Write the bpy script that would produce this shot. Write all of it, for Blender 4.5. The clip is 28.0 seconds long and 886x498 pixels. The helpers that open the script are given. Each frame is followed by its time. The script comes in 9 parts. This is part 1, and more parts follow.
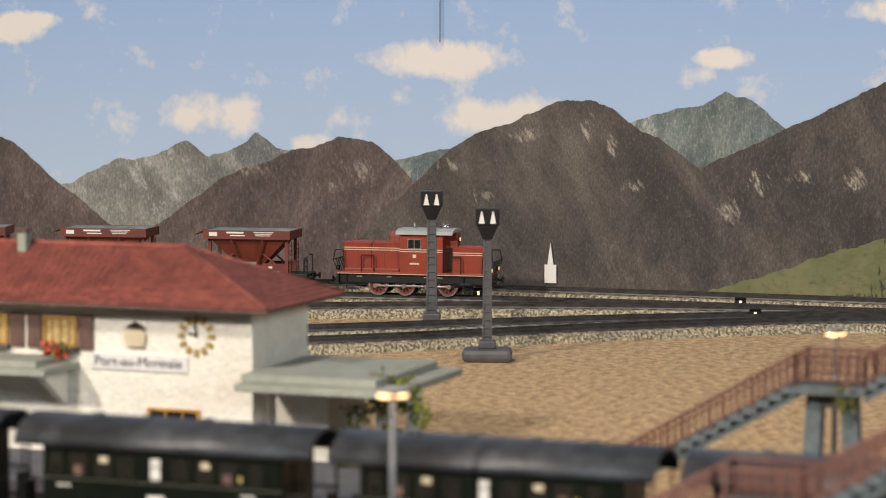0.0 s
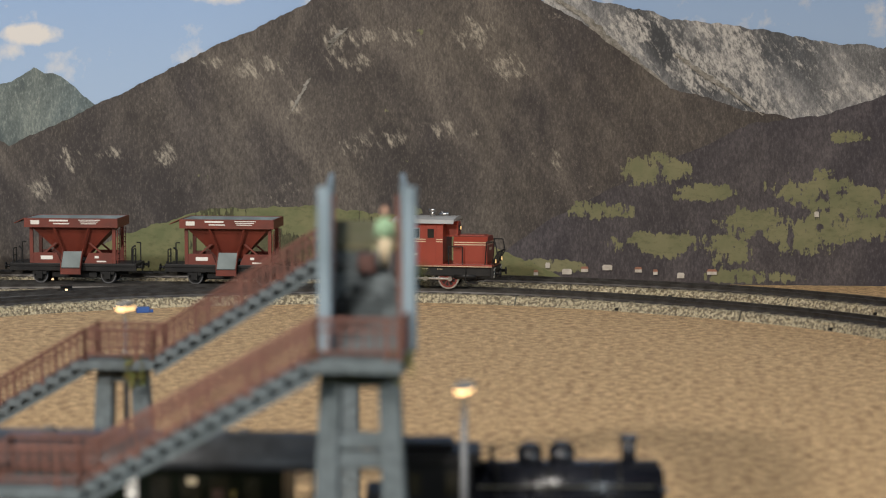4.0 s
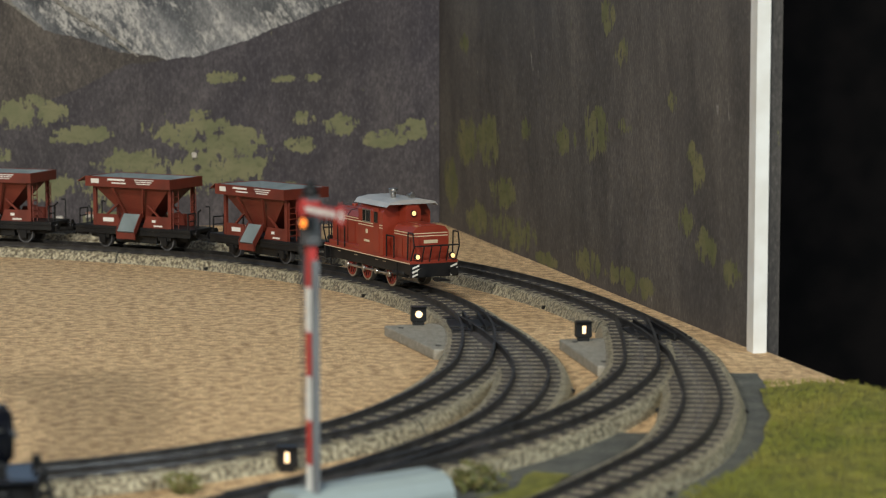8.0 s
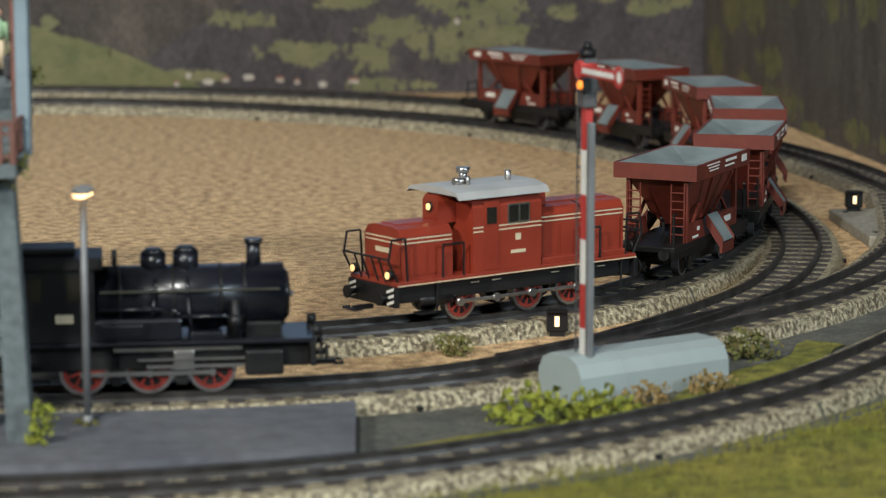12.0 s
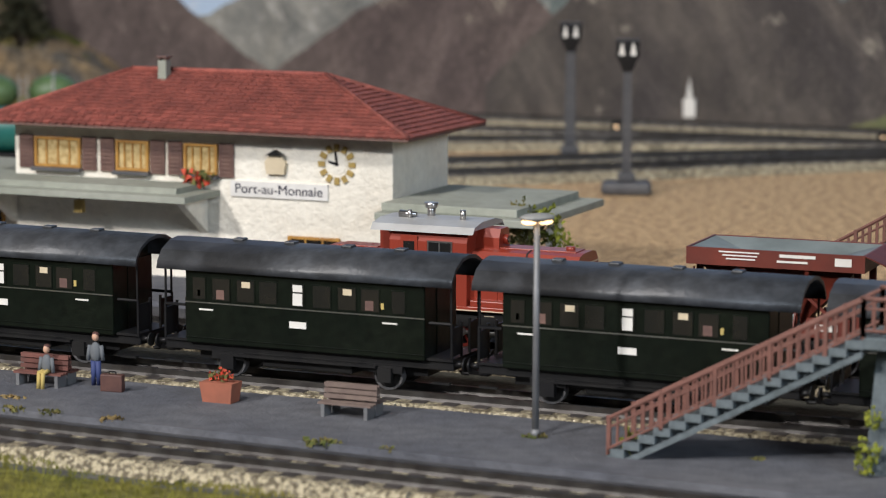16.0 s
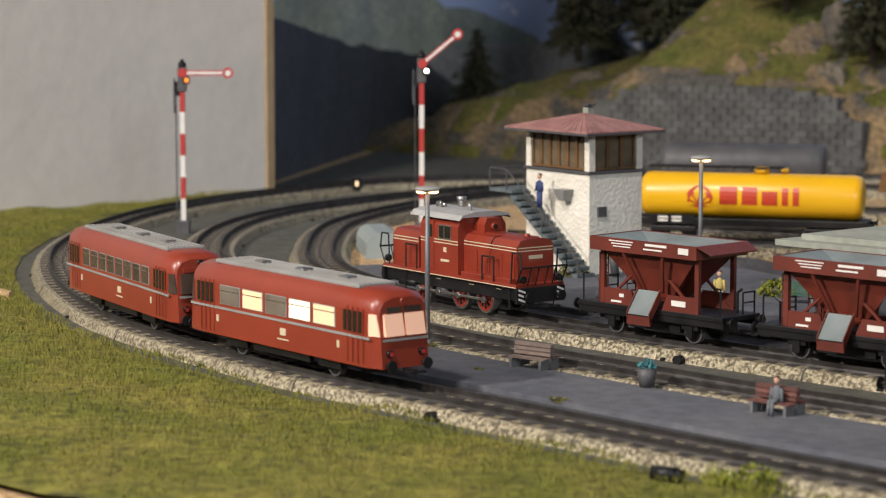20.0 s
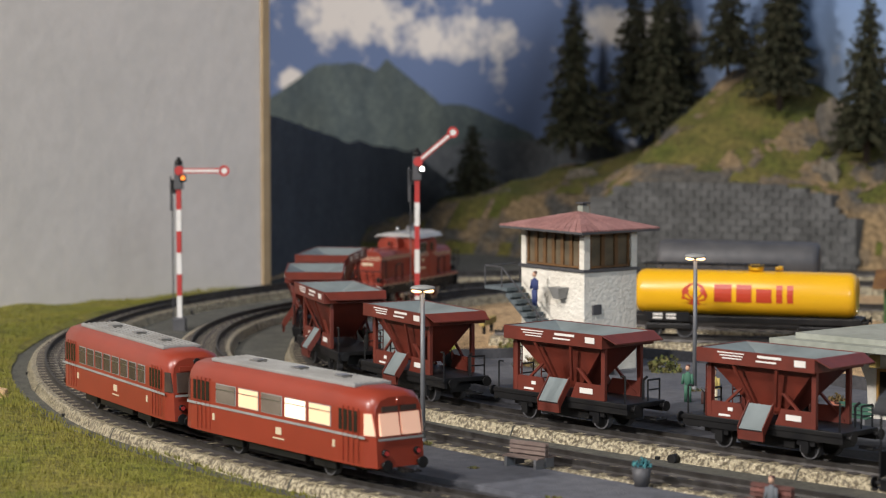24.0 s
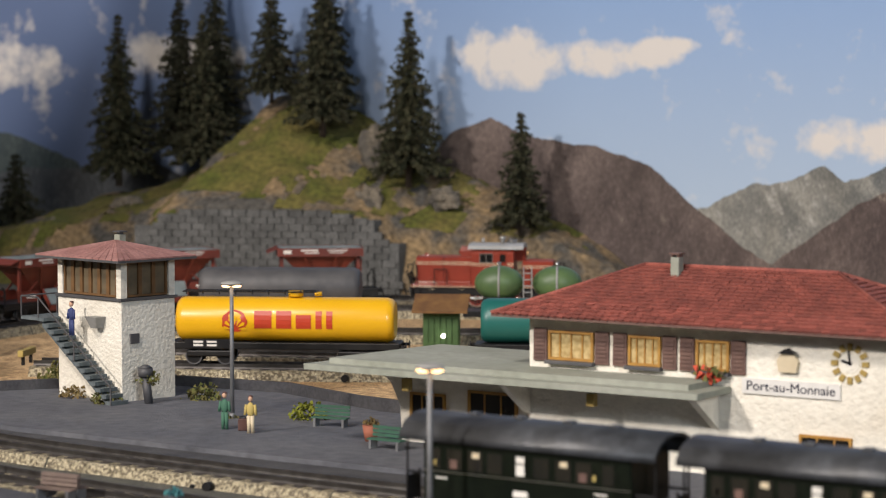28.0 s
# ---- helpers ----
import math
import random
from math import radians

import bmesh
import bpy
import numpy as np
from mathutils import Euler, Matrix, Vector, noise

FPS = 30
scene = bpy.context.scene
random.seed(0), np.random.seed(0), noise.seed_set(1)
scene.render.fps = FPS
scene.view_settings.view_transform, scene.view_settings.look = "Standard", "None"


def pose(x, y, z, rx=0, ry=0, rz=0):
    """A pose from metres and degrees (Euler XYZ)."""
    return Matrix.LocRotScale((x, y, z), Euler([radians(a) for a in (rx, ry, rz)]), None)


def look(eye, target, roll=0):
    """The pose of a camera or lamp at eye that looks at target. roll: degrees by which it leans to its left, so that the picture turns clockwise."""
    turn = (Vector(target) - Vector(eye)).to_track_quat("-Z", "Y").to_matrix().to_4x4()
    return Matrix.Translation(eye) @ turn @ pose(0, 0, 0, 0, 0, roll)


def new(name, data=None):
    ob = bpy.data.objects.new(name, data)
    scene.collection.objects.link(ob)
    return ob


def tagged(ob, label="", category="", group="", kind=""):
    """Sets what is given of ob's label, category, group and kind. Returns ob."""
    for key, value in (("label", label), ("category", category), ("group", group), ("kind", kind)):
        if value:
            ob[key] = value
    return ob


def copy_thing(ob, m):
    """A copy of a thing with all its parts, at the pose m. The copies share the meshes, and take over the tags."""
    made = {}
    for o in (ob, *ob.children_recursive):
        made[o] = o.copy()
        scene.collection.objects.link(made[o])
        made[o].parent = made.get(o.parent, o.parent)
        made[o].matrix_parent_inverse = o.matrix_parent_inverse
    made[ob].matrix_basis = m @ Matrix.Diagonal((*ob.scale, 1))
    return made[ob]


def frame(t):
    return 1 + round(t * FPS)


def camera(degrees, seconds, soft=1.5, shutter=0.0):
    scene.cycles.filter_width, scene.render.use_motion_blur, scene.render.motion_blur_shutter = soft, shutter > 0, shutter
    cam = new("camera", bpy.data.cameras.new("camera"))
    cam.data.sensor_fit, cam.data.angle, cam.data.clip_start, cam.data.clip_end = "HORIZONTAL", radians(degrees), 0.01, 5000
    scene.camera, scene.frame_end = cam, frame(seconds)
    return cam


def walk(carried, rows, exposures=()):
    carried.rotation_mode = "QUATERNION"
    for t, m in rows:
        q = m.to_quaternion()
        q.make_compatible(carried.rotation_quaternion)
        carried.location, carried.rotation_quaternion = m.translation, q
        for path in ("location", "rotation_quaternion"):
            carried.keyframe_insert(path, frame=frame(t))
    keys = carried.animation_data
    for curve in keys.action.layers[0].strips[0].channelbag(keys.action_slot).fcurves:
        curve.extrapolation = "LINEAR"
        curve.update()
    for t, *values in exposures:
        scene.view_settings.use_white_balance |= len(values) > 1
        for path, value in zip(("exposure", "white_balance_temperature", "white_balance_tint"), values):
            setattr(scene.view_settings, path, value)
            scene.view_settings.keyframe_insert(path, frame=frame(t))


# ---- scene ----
# A model railway on a table, 1:87, filmed from a tripod that pans and tilts.
cam = camera(19.38, 28.0, soft=1.15)
PIVOT, REACH, RISE = Vector((0, 0, 0.0706)), 0.075, 0.1387


def tripod(turn, tilt, roll):
    """The camera's pose on the tripod head: the lens sits ahead of and above the pan axis."""
    m = pose(0, 0, 0, 90 + tilt, 0, turn)
    eye = PIVOT + m.to_3x3() @ Vector((0, RISE, -REACH))
    return Matrix.Translation(eye) @ m @ pose(0, 0, 0, 0, 0, roll)


walk(cam, [(t, tripod(a, b, c)) for t, a, b, c in (
    (0.0, 20.414, -4.524, 0.07), (0.5, 18.989, -4.739, 0.04), (1.0, 17.104, -4.901, -0.01), (1.5, 14.978, -4.994, -0.02),
    (2.0, 12.916, -5.035, -0.05), (2.5, 11.061, -5.047, -0.03), (3.0, 9.357, -5.041, 0.01), (3.5, 7.622, -5.04, 0.02),
    (4.0, 5.879, -5.03, -0.02), (4.5, 4.167, -5.027, -0.07), (5.1, 2.158, -5.066, -0.09), (5.8, -0.138, -5.191, -0.07),
    (6.5, -2.434, -5.476, -0.04), (7.0, -4.087, -5.797, -0.01), (7.5, -5.801, -6.007, 0.01), (8.0, -7.25, -6.27, 0.01),
    (8.5, -7.948, -6.668, 0.03), (9.0, -7.864, -7.194, 0.0), (9.5, -7.749, -7.781, -0.07), (10.0, -7.684, -8.302, -0.05),
    (10.5, -7.382, -8.7, -0.0), (11.0, -5.676, -8.917, 0.02), (11.5, -3.837, -9.002, 0.05), (12.1, -1.233, -9.082, -0.0),
    (12.8, 2.394, -9.138, -0.14), (13.5, 6.794, -9.129, -0.18), (14.0, 10.447, -9.078, -0.12), (14.5, 13.942, -8.94, -0.01),
    (15.0, 17.218, -8.666, 0.07), (15.5, 20.323, -8.363, 0.13), (16.0, 23.321, -8.075, 0.14), (16.5, 26.473, -7.903, 0.22),
    (17.0, 29.573, -7.761, 0.13), (17.5, 32.57, -7.56, 0.14), (18.0, 35.129, -7.369, 0.14), (18.5, 37.482, -7.127, 0.02),
    (19.0, 39.631, -6.898, -0.02), (19.5, 41.744, -6.735, -0.04), (20.0, 43.681, -6.629, -0.02), (20.5, 44.866, -6.49, -0.06),
    (21.0, 45.155, -6.207, 0.02), (21.5, 45.371, -5.727, 0.06), (22.1, 45.34, -5.242, 0.04), (22.8, 44.935, -4.817, -0.03),
    (23.5, 44.236, -4.592, -0.05), (24.0, 43.583, -4.567, -0.01), (24.5, 43.051, -4.451, -0.02), (25.0, 42.248, -4.376, 0.03),
    (25.5, 41.395, -4.286, 0.04), (26.0, 40.443, -4.218, -0.01), (26.5, 39.336, -4.103, 0.01), (27.0, 37.864, -4.013, -0.0),
    (27.5, 35.879, -3.975, 0.01), (28.0, 33.896, -3.992, -0.04))], exposures=[(0, -0.29, 6750, 13), (2, -0.46, 6850, 14), (4, -0.40, 6450, 10), (7, -0.30, 6200, 5), (11, -0.28, 6150, 3), (14, -0.46, 6000, 11), (16, -0.44, 6100, 12), (18, -0.40, 6550, 13), (21, -0.36, 6450, 13), (24, -0.36, 6300, 13), (28, -0.37, 6550, 14)])

# the lens is stopped down to f/18 and focused on what the operator follows: seconds and metres
cam.data.dof.use_dof, cam.data.dof.aperture_fstop = True, 18.0
focus_point = new("focus_point")
cam.data.dof.focus_object = focus_point
FOCUS = ((0, 2.0), (4.5, 1.95), (6.5, 1.85), (8, 1.56), (9.5, 1.37), (11, 1.22), (11.5, 1.17), (13.5, 0.99), (15, 0.98), (16.5, 1.05), (18, 1.16), (19, 1.22), (20, 1.30), (21.5, 1.33), (24, 1.33), (26, 1.47), (28, 1.52))

# ---- world and light ----
world = bpy.data.worlds.new("room")
scene.world = world
world.use_nodes = True
world.node_tree.nodes["Background"].inputs[0].default_value = (1.0, 0.96, 0.92, 1)
world.node_tree.nodes["Background"].inputs[1].default_value = 0.05


def area(name, eye, target, size, power, colour):
    data = bpy.data.lights.new(name, "AREA")
    data.energy, data.size, data.color = power, size, colour
    ob = new(name, data)
    ob.matrix_world = look(eye, target)
    return ob


area("ceiling_lamp_light", (-1.5, -1.5, 1.45), (-0.9, 1.8, 0), 0.16, 92, (1.0, 0.94, 0.86))
area("second_lamp_light", (-0.5, -1.2, 2.35), (-0.6, 1.7, 0.1), 0.35, 88, (1.0, 0.94, 0.86))
area("window_light", (2.2, -0.9, 1.2), (-0.8, 1.4, 0.1), 0.8, 58, (0.82, 0.92, 1.0))


# ---- materials ----
def shader(name, colour, rough=0.6, metal=0.0, noise_scale=0.0, second=None, bump=0.0, bump_scale=None, fine=0.0,
           spec=0.5, random_tint=0.0, coat=0.0, distort=0.0, detail=6.0, lo=0.35, hi=0.65):
    """A procedural material: two tones mixed by noise at two scales, with relief."""
    m = bpy.data.materials.new(name)
    m.use_nodes = True
    nt = m.node_tree
    b = nt.nodes["Principled BSDF"]
    b.inputs["Roughness"].default_value, b.inputs["Metallic"].default_value = rough, metal
    b.inputs["Specular IOR Level"].default_value, b.inputs["Coat Weight"].default_value = spec, coat
    b.inputs["Base Color"].default_value = (*colour, 1)
    N, Lk = nt.nodes.new, nt.links.new
    co = N("ShaderNodeNewGeometry").outputs["Position"] if noise_scale < 0 else N("ShaderNodeTexCoord").outputs["Object"]
    sc = abs(noise_scale)
    out = None
    if sc:
        n = N("ShaderNodeTexNoise")
        n.inputs["Scale"].default_value, n.inputs["Detail"].default_value, n.inputs["Distortion"].default_value = sc, detail, distort
        Lk(co, n.inputs["Vector"])
        r = N("ShaderNodeMapRange")
        r.inputs[1].default_value, r.inputs[2].default_value = lo, hi
        Lk(n.outputs[0], r.inputs[0])
        mix = N("ShaderNodeMix")
        mix.data_type = "RGBA"
        mix.inputs[6].default_value = (*colour, 1)
        mix.inputs[7].default_value = (*(second or [c * 0.7 for c in colour]), 1)
        Lk(r.outputs[0], mix.inputs[0])
        out = mix.outputs[2]
        if fine:
            n2 = N("ShaderNodeTexNoise")
            n2.inputs["Scale"].default_value, n2.inputs["Detail"].default_value = sc * 7.3, 3
            Lk(co, n2.inputs["Vector"])
            r2 = N("ShaderNodeMapRange")
            r2.inputs[1].default_value, r2.inputs[2].default_value = 0.3, 0.7
            r2.inputs[3].default_value, r2.inputs[4].default_value = 1 - fine, 1 + fine
            Lk(n2.outputs[0], r2.inputs[0])
            v = N("ShaderNodeVectorMath")
            v.operation = "SCALE"
            Lk(out, v.inputs[0]), Lk(r2.outputs[0], v.inputs["Scale"])
            out = v.outputs[0]
    if random_tint:
        info = N("ShaderNodeObjectInfo")
        r3 = N("ShaderNodeMapRange")
        r3.inputs[3].default_value, r3.inputs[4].default_value = 1 - random_tint, 1 + random_tint
        Lk(info.outputs["Random"], r3.inputs[0])
        v = N("ShaderNodeVectorMath")
        v.operation = "SCALE"
        if out:
            Lk(out, v.inputs[0])
        else:
            v.inputs[0].default_value = colour
        Lk(r3.outputs[0], v.inputs["Scale"])
        out = v.outputs[0]
    if out:
        Lk(out, b.inputs["Base Color"])
    if bump:
        n3 = N("ShaderNodeTexNoise")
        n3.inputs["Scale"].default_value, n3.inputs["Detail"].default_value = bump_scale or sc * 4, 4
        Lk(co, n3.inputs["Vector"])
        bp = N("ShaderNodeBump")
        bp.inputs["Strength"].default_value, bp.inputs["Distance"].default_value = bump, 0.002
        Lk(n3.outputs[0], bp.inputs["Height"])
        Lk(bp.outputs[0], b.inputs["Normal"])
    return m


def glowing(name, colour, strength):
    m = bpy.data.materials.new(name)
    m.use_nodes = True
    b = m.node_tree.nodes["Principled BSDF"]
    b.inputs["Base Color"].default_value = (*colour, 1)
    b.inputs["Emission Color"].default_value, b.inputs["Emission Strength"].default_value = (*colour, 1), strength
    return m


def clear(name, colour=(0.9, 0.95, 0.95), rough=0.05):
    m = bpy.data.materials.new(name)
    m.use_nodes = True
    b = m.node_tree.nodes["Principled BSDF"]
    b.inputs["Base Color"].default_value = (*colour, 1)
    b.inputs["Transmission Weight"].default_value, b.inputs["Roughness"].default_value, b.inputs["IOR"].default_value = 1.0, rough, 1.15
    return m


SAND = shader("sand_board", (0.66, 0.45, 0.235), 0.9, 0, -170, (0.33, 0.205, 0.10), 1.0, 300, 0.6, lo=0.40, hi=0.64)
# dark soil; also colours the painted shade strip between the station tracks
EARTH_AND_SHADE = shader("dark_earth_and_shade", (0.06, 0.06, 0.052), 0.95, 0, -60, (0.10, 0.098, 0.08), 0.5, 500, 0.3)
GRASS = shader("grass_mat", (0.136, 0.142, 0.014), 0.95, 0, -22, (0.205, 0.18, 0.03), 1.0, 700, 0.55)
ASPHALT = shader("platform_grey", (0.086, 0.090, 0.106), 0.85, 0, -18, (0.118, 0.120, 0.132), 0.35, 600, 0.2)
KERB = shader("platform_edge_dark", (0.042, 0.042, 0.048), 0.85, 0, -60, (0.065, 0.064, 0.068), 0.3, 600, 0.2)
BALLAST = shader("ballast_print", (0.50, 0.435, 0.29), 0.33, 0.15, -520, (0.13, 0.105, 0.065), 1.0, 620, 0.5, 0.7, lo=0.42, hi=0.58)
RAIL = shader("rail_steel", (0.085, 0.08, 0.076), 0.5, 0.7, -120, (0.045, 0.04, 0.037), 0.1, 300)
SLEEPER = shader("sleeper_dark", (0.040, 0.035, 0.033), 0.7, 0, -300, (0.06, 0.05, 0.045), random_tint=0.25)
BLACK = shader("black_plastic", (0.0065, 0.0065, 0.0075), 0.45, 0, 90, (0.014, 0.0135, 0.013), spec=0.3)
BLACKGLOSS = shader("black_gloss", (0.006, 0.007, 0.011), 0.27, 0, 60, (0.012, 0.013, 0.018), spec=0.5, coat=0.15)
DARKGREY = shader("dark_grey_plastic", (0.055, 0.055, 0.06), 0.55, 0, 80, (0.085, 0.083, 0.085))
RED = shader("loco_red", (0.255, 0.034, 0.016), 0.38, 0, 60, (0.205, 0.027, 0.013), coat=0.15)
WAGONRED = shader("wagon_oxide_red", (0.150, 0.026, 0.014), 0.5, 0, 70, (0.100, 0.019, 0.011), 0.05, 400)
BUSRED = shader("railbus_red", (0.27, 0.040, 0.020), 0.36, 0, 40, (0.23, 0.034, 0.017), coat=0.15)
WHEELRED = shader("wheel_red", (0.24, 0.026, 0.014), 0.45, 0, 90, (0.13, 0.016, 0.011))
LOCOROOF = shader("loco_roof_silver", (0.46, 0.46, 0.45), 0.42, 0.2, 60, (0.38, 0.375, 0.36), 0.1, 500)
ROOFGREY = shader("roof_grey", (0.30, 0.30, 0.29), 0.5, 0, 60, (0.24, 0.235, 0.22), 0.1, 500)
LOAD = shader("hopper_inside_grey", (0.20, 0.235, 0.235), 0.6, 0, 70, (0.14, 0.165, 0.165))
SILVER = shader("bright_metal", (0.55, 0.54, 0.52), 0.28, 0.95, 100, (0.42, 0.41, 0.4))
CREAM = shader("cream_paint", (0.62, 0.52, 0.36), 0.5, 0, 120, (0.55, 0.46, 0.31))
WHITE = shader("white_paint", (0.75, 0.73, 0.68), 0.55, 0, 60, (0.66, 0.63, 0.57))
GREEN = shader("coach_green", (0.0028, 0.0050, 0.0030), 0.34, 0, 50, (0.0060, 0.0085, 0.0050), 0.06, 200, 0.3, spec=0.25)
COACHROOF = shader("coach_roof_grey", (0.060, 0.064, 0.071), 0.42, 0, 60, (0.024, 0.025, 0.027), 0.15, 300, 0.15, distort=0.6)
GLASS = clear("window_glass")
DARKGLASS = shader("dark_window", (0.012, 0.012, 0.012), 0.12, 0, 30, (0.022, 0.019, 0.016), spec=0.5)
PLASTER = shader("white_plaster", (0.80, 0.76, 0.66), 0.9, 0, 30, (0.70, 0.65, 0.55), 0.55, 420, 0.06)
TILE = shader("roof_tile_red", (0.31, 0.085, 0.062), 0.78, 0, 120, (0.20, 0.055, 0.042), 0.3, 500, 0.3, random_tint=0.3)
TILEPINK = shader("roof_tile_faded", (0.36, 0.18, 0.16), 0.8, 0, 90, (0.28, 0.13, 0.115), 0.3, 500, 0.2, random_tint=0.12)
CANOPY = shader("canopy_grey_green", (0.26, 0.275, 0.225), 0.8, 0, 25, (0.32, 0.33, 0.28), 0.2, 300, 0.1)
WOODOCHRE = shader("ochre_window_wood", (0.42, 0.22, 0.04), 0.6, 0, 120, (0.31, 0.15, 0.03))
SHUTTER = shader("brown_shutter", (0.11, 0.06, 0.05), 0.7, 0, 150, (0.16, 0.09, 0.07))
CURTAIN = shader("curtain_cream", (0.55, 0.42, 0.20), 0.8, 0, 400, (0.35, 0.24, 0.09))
BRIDGEGREY = shader("bridge_concrete", (0.125, 0.148, 0.158), 0.8, 0, 45, (0.092, 0.112, 0.118), 0.3, 300, 0.2)
BRIDGERED = shader("bridge_railing_rust", (0.185, 0.080, 0.060), 0.75, 0, 200, (0.135, 0.06, 0.045))
POLE = shader("lamp_post_grey", (0.20, 0.205, 0.21), 0.5, 0.3, 100, (0.15, 0.15, 0.155))
YELLOW = shader("tanker_yellow", (0.80, 0.44, 0.01), 0.32, 0, 25, (0.74, 0.40, 0.01), coat=0.2)
TEAL = shader("tanker_teal", (0.010, 0.115, 0.10), 0.4, 0, 30, (0.012, 0.12, 0.105))
TANKGREEN = shader("tank_green", (0.10, 0.17, 0.06), 0.45, 0, 60, (0.07, 0.12, 0.05))
LOGORED = shader("tanker_red_print", (0.50, 0.05, 0.02), 0.4, 0, 200, (0.46, 0.05, 0.02))
BENCHBROWN = shader("bench_brown", (0.17, 0.065, 0.05), 0.7, 0, 220, (0.12, 0.05, 0.04), random_tint=0.3)
BENCHGREY = shader("bench_weathered", (0.19, 0.14, 0.115), 0.75, 0, 220, (0.14, 0.10, 0.085))
BENCHGREEN = shader("bench_green", (0.035, 0.11, 0.07), 0.6, 0, 220, (0.03, 0.085, 0.055))
SIGNALRED = shader("signal_red", (0.45, 0.035, 0.03), 0.5, 0, 150, (0.38, 0.035, 0.03))
SIGNALWHITE = shader("signal_white", (0.72, 0.70, 0.66), 0.5, 0, 150, (0.64, 0.62, 0.58))
RELAY = shader("relay_cover_grey", (0.30, 0.35, 0.34), 0.45, 0, 30, (0.26, 0.30, 0.295))
WALLBOARD = shader("white_board", (0.62, 0.58, 0.54), 0.9, 0, -14, (0.585, 0.55, 0.51), 0.25, 60, 0.03)
BATTEN = shader("wood_batten", (0.45, 0.33, 0.19), 0.7, 0, -60, (0.38, 0.27, 0.15))
DARKROOM = shader("dark_curtain", (0.003, 0.0025, 0.0025), 0.9, 0, -30, (0.008, 0.006, 0.0055), detail=2, spec=0.15)
ROOMPAINT = shader("room_wall_paint", (0.20, 0.18, 0.16), 0.9, 0, -3, (0.17, 0.155, 0.14))
ROCK = shader("rock", (0.165, 0.14, 0.105), 0.9, 0, -70, (0.075, 0.068, 0.058), 1.0, 200, 0.4, lo=0.4, hi=0.6)
STONE = shader("wall_stone", (0.115, 0.113, 0.108), 0.85, 0, -60, (0.075, 0.074, 0.07), 0.6, 300, 0.3, random_tint=0.14)
FIR = shader("fir_needles", (0.020, 0.025, 0.010), 0.9, 0, -200, (0.042, 0.038, 0.016), random_tint=0.25)
BARK = shader("bark", (0.07, 0.05, 0.035), 0.9, 0, 200, (0.045, 0.03, 0.02))
BUSH = shader("bush_lime", (0.26, 0.27, 0.03), 0.95, 0, -300, (0.14, 0.17, 0.02), random_tint=0.2)
BUSHDARK = shader("bush_olive", (0.10, 0.12, 0.03), 0.95, 0, -300, (0.15, 0.12, 0.04), random_tint=0.2)
BUSHTAN = shader("bush_tan", (0.27, 0.18, 0.07), 0.95, 0, -300, (0.17, 0.13, 0.05), random_tint=0.2)
FLOWER = shader("flower_red", (0.62, 0.10, 0.05), 0.8, 0, 300, (0.5, 0.06, 0.03))
TERRA = shader("terracotta", (0.36, 0.12, 0.07), 0.8, 0, 150, (0.28, 0.10, 0.06))
BLUEPLANT = shader("blue_plant", (0.04, 0.15, 0.19), 0.8, 0, 300, (0.05, 0.20, 0.2))
BROWN = shader("leather_brown", (0.10, 0.045, 0.035), 0.6, 0, 300, (0.07, 0.03, 0.025))
SKIN = shader("figure_skin", (0.55, 0.33, 0.22), 0.7)
NAVY = shader("figure_navy", (0.03, 0.045, 0.14), 0.7)
COATGREY = shader("figure_grey", (0.12, 0.13, 0.14), 0.8)
FGREEN = shader("figure_green", (0.05, 0.14, 0.09), 0.8)
FMINT = shader("figure_mint", (0.28, 0.42, 0.26), 0.8)
FYELLOW = shader("figure_yellow", (0.46, 0.35, 0.11), 0.8)
BLUE = shader("blue_plastic", (0.03, 0.09, 0.30), 0.5)
DIGGREEN = shader("shed_green", (0.05, 0.11, 0.03), 0.6, 0, 100, (0.035, 0.08, 0.02))
SHEDROOF = shader("shed_roof_rust", (0.20, 0.10, 0.03), 0.8, 0, 120, (0.13, 0.06, 0.02))
WARMGLOW = glowing("warm_lamp", (1.0, 0.62, 0.25), 1.3)
LAMPGLOW = glowing("platform_lamp_glow", (1.0, 0.62, 0.28), 4.5)
AMBERGLOW = glowing("amber_lamp", (1.0, 0.26, 0.03), 1.5)
WHITEGLOW = glowing("white_lamp", (1.0, 0.93, 0.8), 9)
CABIN = glowing("lit_cabin", (1.0, 0.66, 0.40), 0.28)
CABINFRONT = glowing("lit_front", (1.0, 0.58, 0.40), 0.18)
CABINBRIGHT = glowing("lit_cabin_bulb", (1.0, 0.80, 0.58), 1.3)


# ---- mesh helpers ----
def box(bm, x0, x1, y0, y1, z0, z1, bevel=0.0):
    vs = [bm.verts.new((x, y, z)) for x in (x0, x1) for y in (y0, y1) for z in (z0, z1)]
    fs = [bm.faces.new([vs[i] for i in f]) for f in ((0, 1, 3, 2), (4, 6, 7, 5), (0, 4, 5, 1), (2, 3, 7, 6), (0, 2, 6, 4), (1, 5, 7, 3))]
    if bevel:
        bmesh.ops.bevel(bm, geom=list({e for f in fs for e in f.edges}), offset=bevel, segments=2, profile=0.5, affect="EDGES")
    return bm


